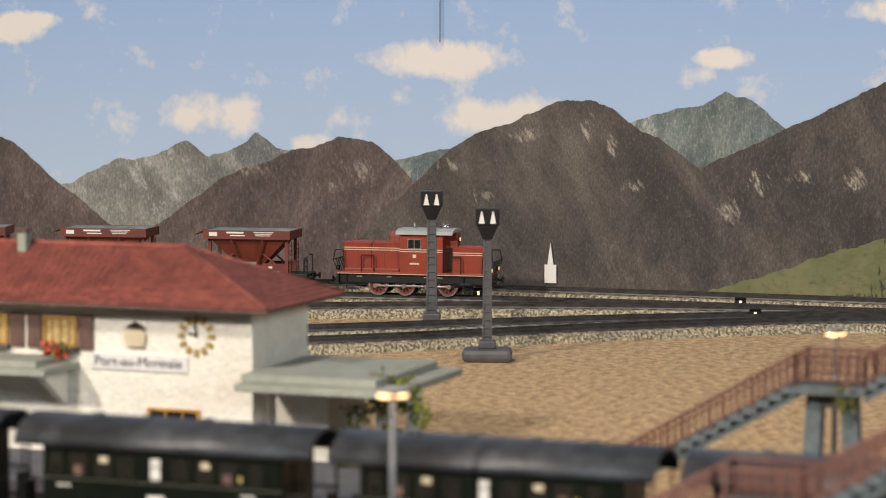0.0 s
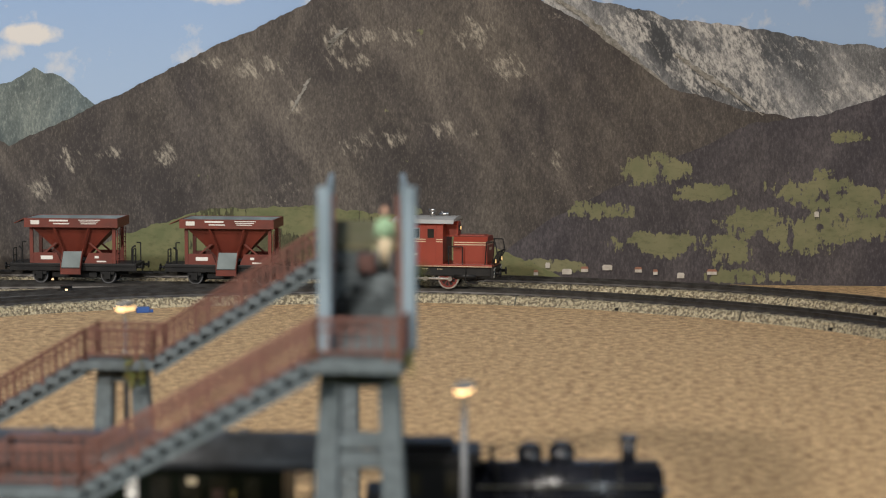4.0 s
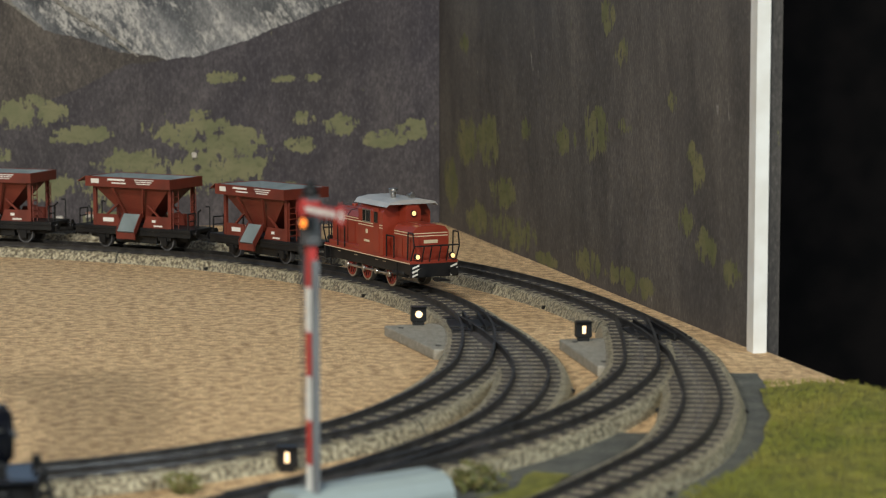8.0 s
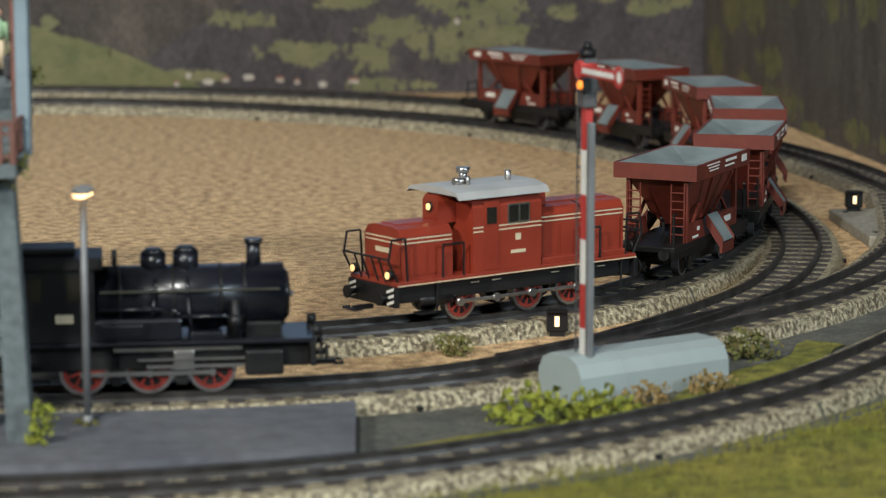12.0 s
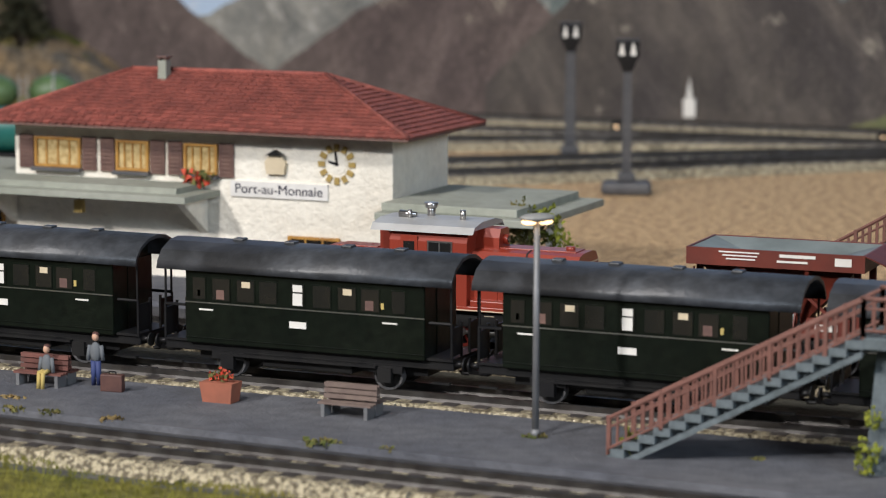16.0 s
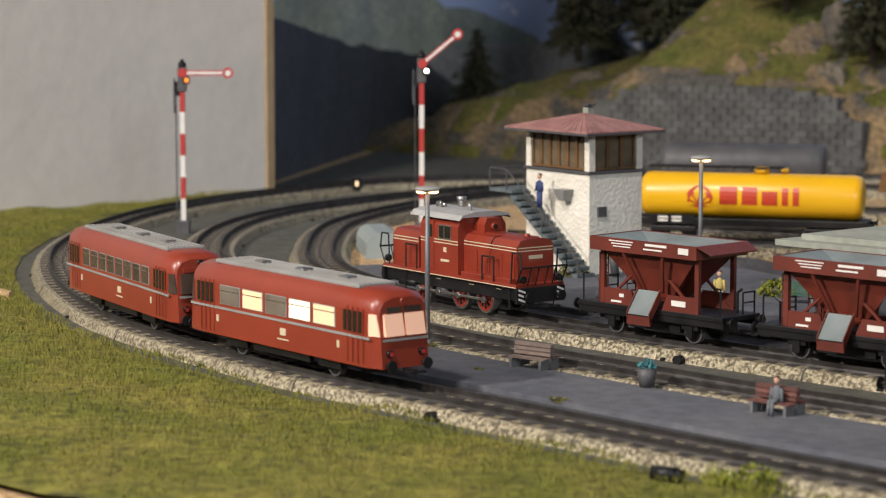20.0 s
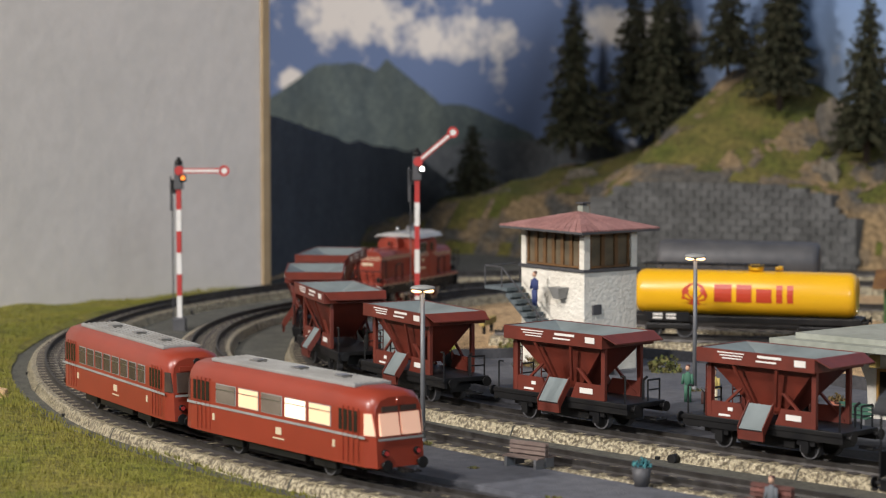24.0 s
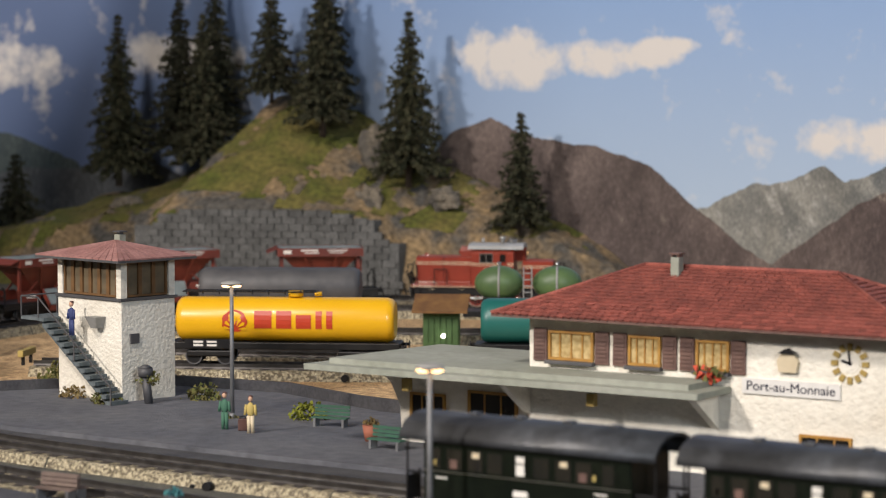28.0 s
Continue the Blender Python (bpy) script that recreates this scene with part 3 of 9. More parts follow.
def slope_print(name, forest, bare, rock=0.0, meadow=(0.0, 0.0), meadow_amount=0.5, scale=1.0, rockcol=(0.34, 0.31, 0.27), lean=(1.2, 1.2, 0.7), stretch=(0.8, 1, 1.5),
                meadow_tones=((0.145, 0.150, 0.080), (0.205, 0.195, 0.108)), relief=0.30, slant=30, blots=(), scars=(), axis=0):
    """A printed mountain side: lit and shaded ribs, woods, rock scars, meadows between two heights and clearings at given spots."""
    m = bpy.data.materials.new(name)
    m.use_nodes = True
    nt = m.node_tree
    N, Lk = nt.nodes.new, nt.links.new
    b = nt.nodes["Principled BSDF"]
    b.inputs["Roughness"].default_value, b.inputs["Specular IOR Level"].default_value = 0.7, 0.25
    pos = N("ShaderNodeNewGeometry").outputs["Position"]
    sep = N("ShaderNodeSeparateXYZ")
    Lk(pos, sep.inputs[0])

    def noise_tex(vec, s, detail, rough=0.6, offset=0.0, squeeze=(1, 1, 1), turn=0.0, kind="FBM"):
        mp = N("ShaderNodeMapping")
        mp.inputs["Scale"].default_value, mp.inputs["Location"].default_value = squeeze, (offset, offset, offset)
        if turn:
            rot = N("ShaderNodeVectorRotate")
            rot.rotation_type = "Y_AXIS" if axis == 0 else "X_AXIS"
            rot.inputs["Angle"].default_value = radians(turn)
            Lk(vec, rot.inputs["Vector"])
            vec = rot.outputs[0]
        Lk(vec, mp.inputs[0])
        n = N("ShaderNodeTexNoise")
        n.noise_type = kind
        n.inputs["Scale"].default_value, n.inputs["Detail"].default_value, n.inputs["Roughness"].default_value = s, detail, rough
        Lk(mp.outputs[0], n.inputs["Vector"])
        return n.outputs[0]

    def band(v, a, c, lo=0.0, hi=1.0):
        r = N("ShaderNodeMapRange")
        r.inputs[1].default_value, r.inputs[2].default_value, r.inputs[3].default_value, r.inputs[4].default_value = a, c, lo, hi
        Lk(v, r.inputs[0])
        return r.outputs[0]

    def blend(k, a, c):
        mx = N("ShaderNodeMix")
        mx.data_type = "RGBA"
        Lk(k, mx.inputs[0])
        for i, v in ((6, a), (7, c)):
            if isinstance(v, tuple):
                mx.inputs[i].default_value = (*v, 1)
            else:
                Lk(v, mx.inputs[i])
        return mx.outputs[2]

    def calc(op, a, c):
        n = N("ShaderNodeMath")
        n.operation = op
        for i, v in enumerate((a, c)):
            if isinstance(v, (int, float)):
                n.inputs[i].default_value = v
            else:
                Lk(v, n.inputs[i])
        return n.outputs[0]

    def times(a, c):
        return calc("MULTIPLY", a, c)

    def add(a, c, k):
        return calc("ADD", a, calc("MULTIPLY", c, k))

    def spots(rows):
        """How far inside the nearest of some ovals a point lies: 1 in the middle, 0 at the rim."""
        best = -1.0
        for u, z, w, h in rows:
            du = calc("DIVIDE", calc("SUBTRACT", sep.outputs[axis], u), w)
            dz = calc("DIVIDE", calc("SUBTRACT", sep.outputs[2], z), h)
            best = calc("MAXIMUM", best, calc("SUBTRACT", 1.0, calc("ADD", times(du, du), times(dz, dz))))
        return best

    # woods: broad folds, gullies, then the speckle of single trees
    col = blend(band(noise_tex(pos, 9 * scale, 6, 0.6, 11.0, lean), 0.36, 0.64), forest, bare)
    col = blend(band(noise_tex(pos, 48 * scale, 6, 0.66, 2.0, lean), 0.40, 0.70, 0.0, 0.55), col, tuple(c * 0.55 for c in forest))
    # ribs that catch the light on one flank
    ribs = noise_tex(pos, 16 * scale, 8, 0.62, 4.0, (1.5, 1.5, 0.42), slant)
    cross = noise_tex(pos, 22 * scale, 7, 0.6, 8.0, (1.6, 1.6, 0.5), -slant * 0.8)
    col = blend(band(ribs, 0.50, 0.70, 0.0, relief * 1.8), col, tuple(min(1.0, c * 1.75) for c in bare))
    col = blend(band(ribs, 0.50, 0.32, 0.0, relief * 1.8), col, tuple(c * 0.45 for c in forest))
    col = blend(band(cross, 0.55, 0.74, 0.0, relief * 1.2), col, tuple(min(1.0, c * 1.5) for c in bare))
    trees = noise_tex(pos, 430 * scale, 3, 0.75, 3.0, (1.4, 1.4, 0.6))
    col = blend(band(trees, 0.38, 0.74, 0.0, 0.75), col, tuple(c * 0.38 for c in forest))
    col = blend(band(trees, 0.44, 0.28, 0.0, 0.40), col, tuple(c * 1.6 for c in bare))
    fine = noise_tex(pos, 260 * scale, 3, 0.7, 6.0, (1.5, 1.5, 0.7), slant * 0.5)
    if rock:
        k = add(noise_tex(pos, 11 * scale, 5, 0.6, 7.0), noise_tex(pos, 70 * scale, 6, 0.72, 1.0, lean, slant), 0.9)
        k = times(band(k, 1.12 - rock, 1.20 - rock), band(fine, 0.36, 0.60))
        col = blend(k, col, rockcol)
    if scars:
        k = add(spots(scars), noise_tex(pos, 95, 7, 0.75, 9.0, (1.7, 1.7, 0.55), 30), 9.0)
        k = times(band(k, 5.05, 6.1), band(fine, 0.36, 0.58))
        col = blend(k, col, rockcol)
    spiky = noise_tex(pos, 210, 3, 0.6, 2.0, (1.7, 1.7, 0.42))
    grass = blend(band(noise_tex(pos, 40 * scale, 5), 0.35, 0.65), meadow_tones[0], meadow_tones[1])
    grass = blend(band(noise_tex(pos, 150, 5, 0.7, 1.0, (1.0, 1.0, 2.2)), 0.52, 0.72, 0.0, 0.6), grass, tuple(c * 0.5 for c in meadow_tones[0]))
    if blots:
        k = add(add(spots(blots), noise_tex(pos, 46, 5, 0.58, 5.0, stretch), 4.6), spiky, 2.6)
        k = times(band(k, 3.80, 3.92), band(noise_tex(pos, 100, 4, 0.6, 12.0, (1.3, 1.3, 0.7)), 0.63, 0.59))
        col = blend(k, col, grass)
    if meadow[1] > meadow[0]:
        h = times(band(sep.outputs[2], meadow[0] - 0.004, meadow[0] + 0.004), band(sep.outputs[2], meadow[1] + 0.015, meadow[1] - 0.015))
        k = add(noise_tex(pos, 13 * scale, 5, 0.55, 5.0, stretch), spiky, 0.40)
        k = times(h, band(k, 0.82 - 0.2 * meadow_amount, 0.835 - 0.2 * meadow_amount))
        col = blend(k, col, grass)
    Lk(col, b.inputs["Base Color"])
    return m


BACK = 2.085
backdrop = tagged(thing("backdrop", "printed panorama of alps under a blue sky with clouds", "backdrop"), kind="structure")
part("sky_sheet", box(B(), -2.9, 0.262, BACK, BACK + 0.012, -0.04, 1.0), sky_print(), backdrop)


def ridge(pts, layer, material, rough=0.004, foot=-0.01, seed=0.0, label="printed mountain"):
    """One printed mountain on the sheet, its skyline through a few corners and roughened between them."""
    bm = B()
    xs = [p[0] for p in pts]
    n = max(8, int((xs[-1] - xs[0]) / 0.0022))
    y = BACK - 0.0005 * layer
    tops, feet = [], []
    for i in range(n + 1):
        x = xs[0] + (xs[-1] - xs[0]) * i / n
        z = float(np.interp(x, xs, [p[1] for p in pts])) + rough * (noise.fractal((x * 40 + seed, seed, layer), 0.7, 2.0, 5) * 0.5 + 0.22 * abs(noise.noise((x * 330, seed, 2))))
        tops.append(bm.verts.new((x, y, max(z, foot + 0.001)))), feet.append(bm.verts.new((x, y, foot)))
    for i in range(n):
        bm.faces.new((feet[i], feet[i + 1], tops[i + 1], tops[i]))
    return part("mountain_print", bm, material, backdrop, label)


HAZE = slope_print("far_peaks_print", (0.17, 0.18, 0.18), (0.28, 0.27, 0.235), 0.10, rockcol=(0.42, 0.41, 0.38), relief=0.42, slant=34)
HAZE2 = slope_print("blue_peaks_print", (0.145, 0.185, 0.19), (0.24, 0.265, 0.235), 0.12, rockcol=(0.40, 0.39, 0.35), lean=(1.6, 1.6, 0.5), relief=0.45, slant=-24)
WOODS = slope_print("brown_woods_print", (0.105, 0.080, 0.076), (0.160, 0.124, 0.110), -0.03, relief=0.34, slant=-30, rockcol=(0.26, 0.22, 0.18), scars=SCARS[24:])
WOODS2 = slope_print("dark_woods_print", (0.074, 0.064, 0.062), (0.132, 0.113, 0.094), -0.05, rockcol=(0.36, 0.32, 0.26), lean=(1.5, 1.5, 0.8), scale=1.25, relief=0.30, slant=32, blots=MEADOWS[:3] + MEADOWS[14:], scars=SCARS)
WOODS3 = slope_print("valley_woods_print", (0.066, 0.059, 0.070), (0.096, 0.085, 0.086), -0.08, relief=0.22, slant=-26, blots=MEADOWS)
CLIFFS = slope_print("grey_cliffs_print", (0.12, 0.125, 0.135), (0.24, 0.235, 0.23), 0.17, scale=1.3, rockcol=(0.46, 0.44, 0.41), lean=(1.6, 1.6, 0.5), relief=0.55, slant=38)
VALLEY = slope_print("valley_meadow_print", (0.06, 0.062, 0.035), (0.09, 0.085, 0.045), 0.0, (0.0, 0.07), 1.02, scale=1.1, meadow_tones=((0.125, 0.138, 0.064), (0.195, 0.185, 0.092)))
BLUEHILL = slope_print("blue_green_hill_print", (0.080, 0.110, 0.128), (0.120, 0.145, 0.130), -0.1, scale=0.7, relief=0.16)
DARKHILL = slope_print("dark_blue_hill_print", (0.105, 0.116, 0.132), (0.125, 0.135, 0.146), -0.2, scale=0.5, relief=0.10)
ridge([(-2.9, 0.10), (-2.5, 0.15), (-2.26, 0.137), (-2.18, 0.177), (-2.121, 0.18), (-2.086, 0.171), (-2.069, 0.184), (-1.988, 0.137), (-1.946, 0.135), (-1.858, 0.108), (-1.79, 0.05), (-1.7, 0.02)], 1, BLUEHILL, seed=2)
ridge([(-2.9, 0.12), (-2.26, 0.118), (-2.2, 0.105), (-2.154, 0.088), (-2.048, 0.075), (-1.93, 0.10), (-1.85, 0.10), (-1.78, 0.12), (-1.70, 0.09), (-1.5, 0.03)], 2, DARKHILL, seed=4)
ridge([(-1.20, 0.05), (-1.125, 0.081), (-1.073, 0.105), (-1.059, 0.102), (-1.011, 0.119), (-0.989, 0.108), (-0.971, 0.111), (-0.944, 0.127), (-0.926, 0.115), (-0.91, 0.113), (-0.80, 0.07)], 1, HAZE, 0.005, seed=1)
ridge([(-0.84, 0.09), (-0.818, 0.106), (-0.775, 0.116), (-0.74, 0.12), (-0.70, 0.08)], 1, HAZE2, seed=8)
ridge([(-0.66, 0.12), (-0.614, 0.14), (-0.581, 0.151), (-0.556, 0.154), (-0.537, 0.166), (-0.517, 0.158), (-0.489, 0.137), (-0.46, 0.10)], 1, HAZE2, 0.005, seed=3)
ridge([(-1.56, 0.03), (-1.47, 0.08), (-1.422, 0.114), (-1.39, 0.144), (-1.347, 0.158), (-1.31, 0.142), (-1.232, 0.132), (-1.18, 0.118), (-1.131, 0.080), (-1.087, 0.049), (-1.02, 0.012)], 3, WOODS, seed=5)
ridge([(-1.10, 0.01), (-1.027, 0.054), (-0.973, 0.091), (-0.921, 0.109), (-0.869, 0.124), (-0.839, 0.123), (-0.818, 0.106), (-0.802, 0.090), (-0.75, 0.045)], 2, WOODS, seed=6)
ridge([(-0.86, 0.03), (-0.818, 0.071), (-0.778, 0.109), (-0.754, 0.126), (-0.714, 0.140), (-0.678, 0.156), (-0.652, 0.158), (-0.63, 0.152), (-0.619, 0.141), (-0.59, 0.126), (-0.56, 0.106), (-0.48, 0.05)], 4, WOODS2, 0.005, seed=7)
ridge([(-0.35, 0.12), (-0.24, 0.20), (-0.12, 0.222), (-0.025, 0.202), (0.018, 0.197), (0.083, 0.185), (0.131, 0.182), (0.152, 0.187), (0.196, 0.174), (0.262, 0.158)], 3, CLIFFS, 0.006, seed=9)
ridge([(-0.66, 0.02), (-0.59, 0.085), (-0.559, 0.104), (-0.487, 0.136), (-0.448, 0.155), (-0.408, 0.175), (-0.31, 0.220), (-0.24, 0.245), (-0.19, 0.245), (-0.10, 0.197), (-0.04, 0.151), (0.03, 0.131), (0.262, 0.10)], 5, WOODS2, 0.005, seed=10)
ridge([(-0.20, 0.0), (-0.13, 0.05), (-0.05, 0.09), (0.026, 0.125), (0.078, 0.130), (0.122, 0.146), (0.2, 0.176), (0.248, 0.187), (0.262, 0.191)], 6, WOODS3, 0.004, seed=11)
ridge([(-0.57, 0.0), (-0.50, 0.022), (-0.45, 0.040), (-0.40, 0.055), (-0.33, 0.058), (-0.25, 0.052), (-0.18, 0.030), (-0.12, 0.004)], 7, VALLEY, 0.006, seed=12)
bm = B()
prism(bm, [(-0.686, 0.009), (-0.686, 0.024), (-0.6835, 0.024), (-0.681, 0.042), (-0.6785, 0.024), (-0.676, 0.024), (-0.676, 0.009)], BACK - 0.0045, BACK - 0.005, "y")
part("church_print", bm, WHITE, backdrop, "printed white church with a pointed steeple")
SIDEPRINT = slope_print("side_woods_print", (0.088, 0.077, 0.070), (0.122, 0.105, 0.088), -0.06, relief=0.24, slant=12, stretch=(1, 1.6, 0.7), blots=CLEARINGS, axis=1, meadow_tones=((0.105, 0.108, 0.045), (0.16, 0.145, 0.068)))
side = tagged(thing("side_backdrop", "printed dark wooded slope on the end panel", "backdrop"), kind="structure")
part("side_sheet", prism(B(), [(0.262, 2.085), (0.3405, 1.40), (0.3555, 1.402), (0.277, 2.10)], -0.04, 1.0, "z"), SIDEPRINT, side)


def scree(pts, wide):
    """A pale printed gully of scree, ragged along its way down."""
    bm = B()
    rows = []
    n = 60
    for k in range(n + 1):
        f = k / n * (len(pts) - 1)
        i = min(int(f), len(pts) - 2)
        p = Vector(pts[i]).lerp(Vector(pts[i + 1]), f - i)
        w = wide * (0.35 + 0.65 * math.sin(math.pi * min(1, 0.12 + k / n))) * (1 + 0.8 * noise.noise((k * 0.45, wide * 900, 1)))
        o = 0.0012 * noise.noise((k * 0.3, wide * 900, 5))
        rows.append((bm.verts.new((p.x + o - w, BACK - 0.0034, p.y - o)), bm.verts.new((p.x + o + w, BACK - 0.0034, p.y + 0.5 * w))))
    for a, c in zip(rows, rows[1:]):
        bm.faces.new((a[0], a[1], c[1], c[0]))
    part("scree_print", bm, SCREE, backdrop, "pale printed scree gully")


SCREE = shader("scree_print_paint", (0.30, 0.28, 0.25), 0.8, 0, -300, (0.15, 0.14, 0.12), fine=0.3, spec=0.2)
scree([(-0.127, 0.218), (-0.107, 0.206), (-0.088, 0.188), (-0.068, 0.173), (-0.042, 0.153)], 0.0032)
scree([(-0.036, 0.177), (-0.016, 0.162), (0.005, 0.149), (0.031, 0.130)], 0.0024)
scree([(-0.290, 0.196), (-0.300, 0.186), (-0.304, 0.180)], 0.0034)
scree([(-0.318, 0.158), (-0.327, 0.142), (-0.333, 0.130)], 0.0016)
HOUSEWALL = shader("house_print", (0.55, 0.52, 0.47), 0.8, 0, 300, (0.42, 0.38, 0.33))
HOUSEROOF = shader("house_roof_print", (0.32, 0.15, 0.10), 0.8, 0, 300, (0.24, 0.12, 0.08))
# the printed village in the valley
for k, (x, z) in enumerate(((-0.1329, 0.0133), (-0.1044, 0.0105), (-0.0869, 0.0120), (-0.0499, 0.0088), (-0.0304, 0.0064), (-0.0066, 0.0093), (0.0726, 0.0543), (-0.0630, 0.0105), (-0.118, 0.0085), (-0.142, 0.0075), (-0.390, 0.012), (-0.375, 0.016))):
    w = 0.0017 + 0.0010 * (k * 7 % 3)
    house = part("house_print", prism(B(), [(x - w, z - 0.0016), (x + w, z - 0.0016), (x + w, z + 0.0008), (x - w, z + 0.0008)], BACK - 0.0040, BACK - 0.0044, "y"), HOUSEWALL, backdrop, "small printed village house")
    part("roof_print", prism(B(), [(x - w * 1.15, z + 0.0008), (x + w * 1.15, z + 0.0008), (x + w * 0.8, z + 0.0026), (x - w * 0.8, z + 0.0026)], BACK - 0.0040, BACK - 0.0045, "y"), HOUSEROOF if k % 2 else HOUSEWALL, house)
setting("white_post", prism(B(), [(0.338, 1.386), (0.3375, 1.398), (0.3448, 1.399), (0.3453, 1.387)], -0.04, 1.0, "z"), WHITE, "white painted upright at the panel's end", "post", 0.001)

# ---- track ----
# a dark printed hill that bends round the left end of the sheet, standing right behind the tracks
bm = B()
cols = []
for k in range(41):
    px, py = -1.648 - 0.377 * k / 40, 1.486 + 0.597 * k / 40
    f = (py - 0.085) / (BACK - 0.085)
    xr = -0.04 + (px + 0.04) / f
    zr = float(np.interp(xr, [-2.45, -2.26, -2.154, -2.05, -1.95, -1.88, -1.80], [0.14, 0.118, 0.095, 0.085, 0.09, 0.085, 0.075])) + 0.004 * noise.fractal((xr * 40, 3, 1), 0.7, 2, 5)
    z = 0.2 + (zr - 0.2) * f
    cols.append([bm.verts.new((px + o, py, zz)) for o, zz in ((0, -0.01), (0, z), (-0.003, z), (-0.003, -0.01))])
for a, c in zip(cols, cols[1:]):
    for i in range(3):
        bm.faces.new((a[i], a[i + 1], c[i + 1], c[i]))
part("hill_print", bm, DARKHILL, backdrop, "dark blue-grey printed hill")
setting("hanging_wire", tube(B(), (-0.777, 2.080, 0.204), (-0.777, 2.080, 0.9), 0.0004, 6), BLACK, "thin dark wire hanging before the sky", "wire")

track("outer_track", OUTER, "outer loop of metal-bed model track", single=(-0.95, 0.15))
track("inner_track", INNER, "inner loop of metal-bed model track")
track("middle_track", MIDDLE, "station track on printed ballast bed", 0.0002, (-0.95, 0.05))
track("crossover_track", CROSS, "crossover between the curves", 0.0004)
for i, y in enumerate(YARD):
    track("yard_track", y, "straight yard track on ballast bed", 0.0003 + 0.0001 * i)


# ---- vehicles: x runs forward, the origin on the rails ----
def wheel(parent, x, y, r, material, spokes=True, width=0.0028):
    w = part("wheel", tube(B(), (x, y - width / 2, r), (x, y + width / 2, r), r, 18), BLACK if material is WHEELRED else material, parent)
    sgn = 1 if y > 0 else -1
    part("tyre", ring(x, y, r, width), SILVER if material is WHEELRED else DARKGREY, w)
    if material is WHEELRED:
        face = y + sgn * width * 0.5
        bm = B()
        for k in range(9):
            a = 2 * math.pi * k / 9
            u, v = Vector((math.cos(a), 0, math.sin(a))), Vector((-math.sin(a), 0, math.cos(a))) * 0.0004
            c = Vector((x, face, r))
            hull(bm, [c + u * r * 0.15 - v, c + u * r * 0.84 - v, c + u * r * 0.84 + v, c + u * r * 0.15 + v],
                 [p + Vector((0, sgn * 0.0005, 0)) for p in (c + u * r * 0.15 - v, c + u * r * 0.84 - v, c + u * r * 0.84 + v, c + u * r * 0.15 + v)])
        part("spoke_star", bm, WHEELRED, w)
        part("rim", rim_ring(x, y + sgn * 0.0003, r, width), WHEELRED, w)
    return w


def rim_ring(x, y, r, width):
    """The red ring inside the bright tyre."""
    bm = ring(x, y, r * 0.85, width * 0.9, 0.82)
    bmesh.ops.translate(bm, verts=bm.verts, vec=(0, 0, r * 0.15))
    return bm


def ring(x, y, r, width, inner=0.86, seg=18):
    bm = B()
    vs = []
    for rad, yy in ((r * inner, y - width * 0.58), (r * 1.01, y - width * 0.58), (r * 1.01, y + width * 0.58), (r * inner, y + width * 0.58)):
        vs.append([bm.verts.new((x + rad * math.cos(2 * math.pi * i / seg), yy, r + rad * math.sin(2 * math.pi * i / seg))) for i in range(seg)])
    for k in range(4):
        for i in range(seg):
            bm.faces.new((vs[k][i], vs[k][(i + 1) % seg], vs[(k + 1) % 4][(i + 1) % seg], vs[(k + 1) % 4][i]))
    return bm


def buffers(parent, x, sgn, z=0.012, spread=0.0105):
    for y in (-spread, spread):
        bm = tube(B(), (x, y, z), (x + sgn * 0.0035, y, z), 0.0011, 8)
        tube(bm, (x + sgn * 0.0035, y, z), (x + sgn * 0.0042, y, z), 0.0026, 12)
        part("buffer", bm, BLACK, parent)


def coupler(parent, x, sgn, z=0.0075):
    bm = box(B(), min(x, x + sgn * 0.008), max(x, x + sgn * 0.008), -0.0012, 0.0012, z - 0.0008, z + 0.0008)
    wire(bm, [(x + sgn * 0.007, -0.004, z), (x + sgn * 0.010, -0.004, z), (x + sgn * 0.010, 0.004, z), (x + sgn * 0.007, 0.004, z)], 0.0006)
    part("coupler", bm, BLACK, parent)


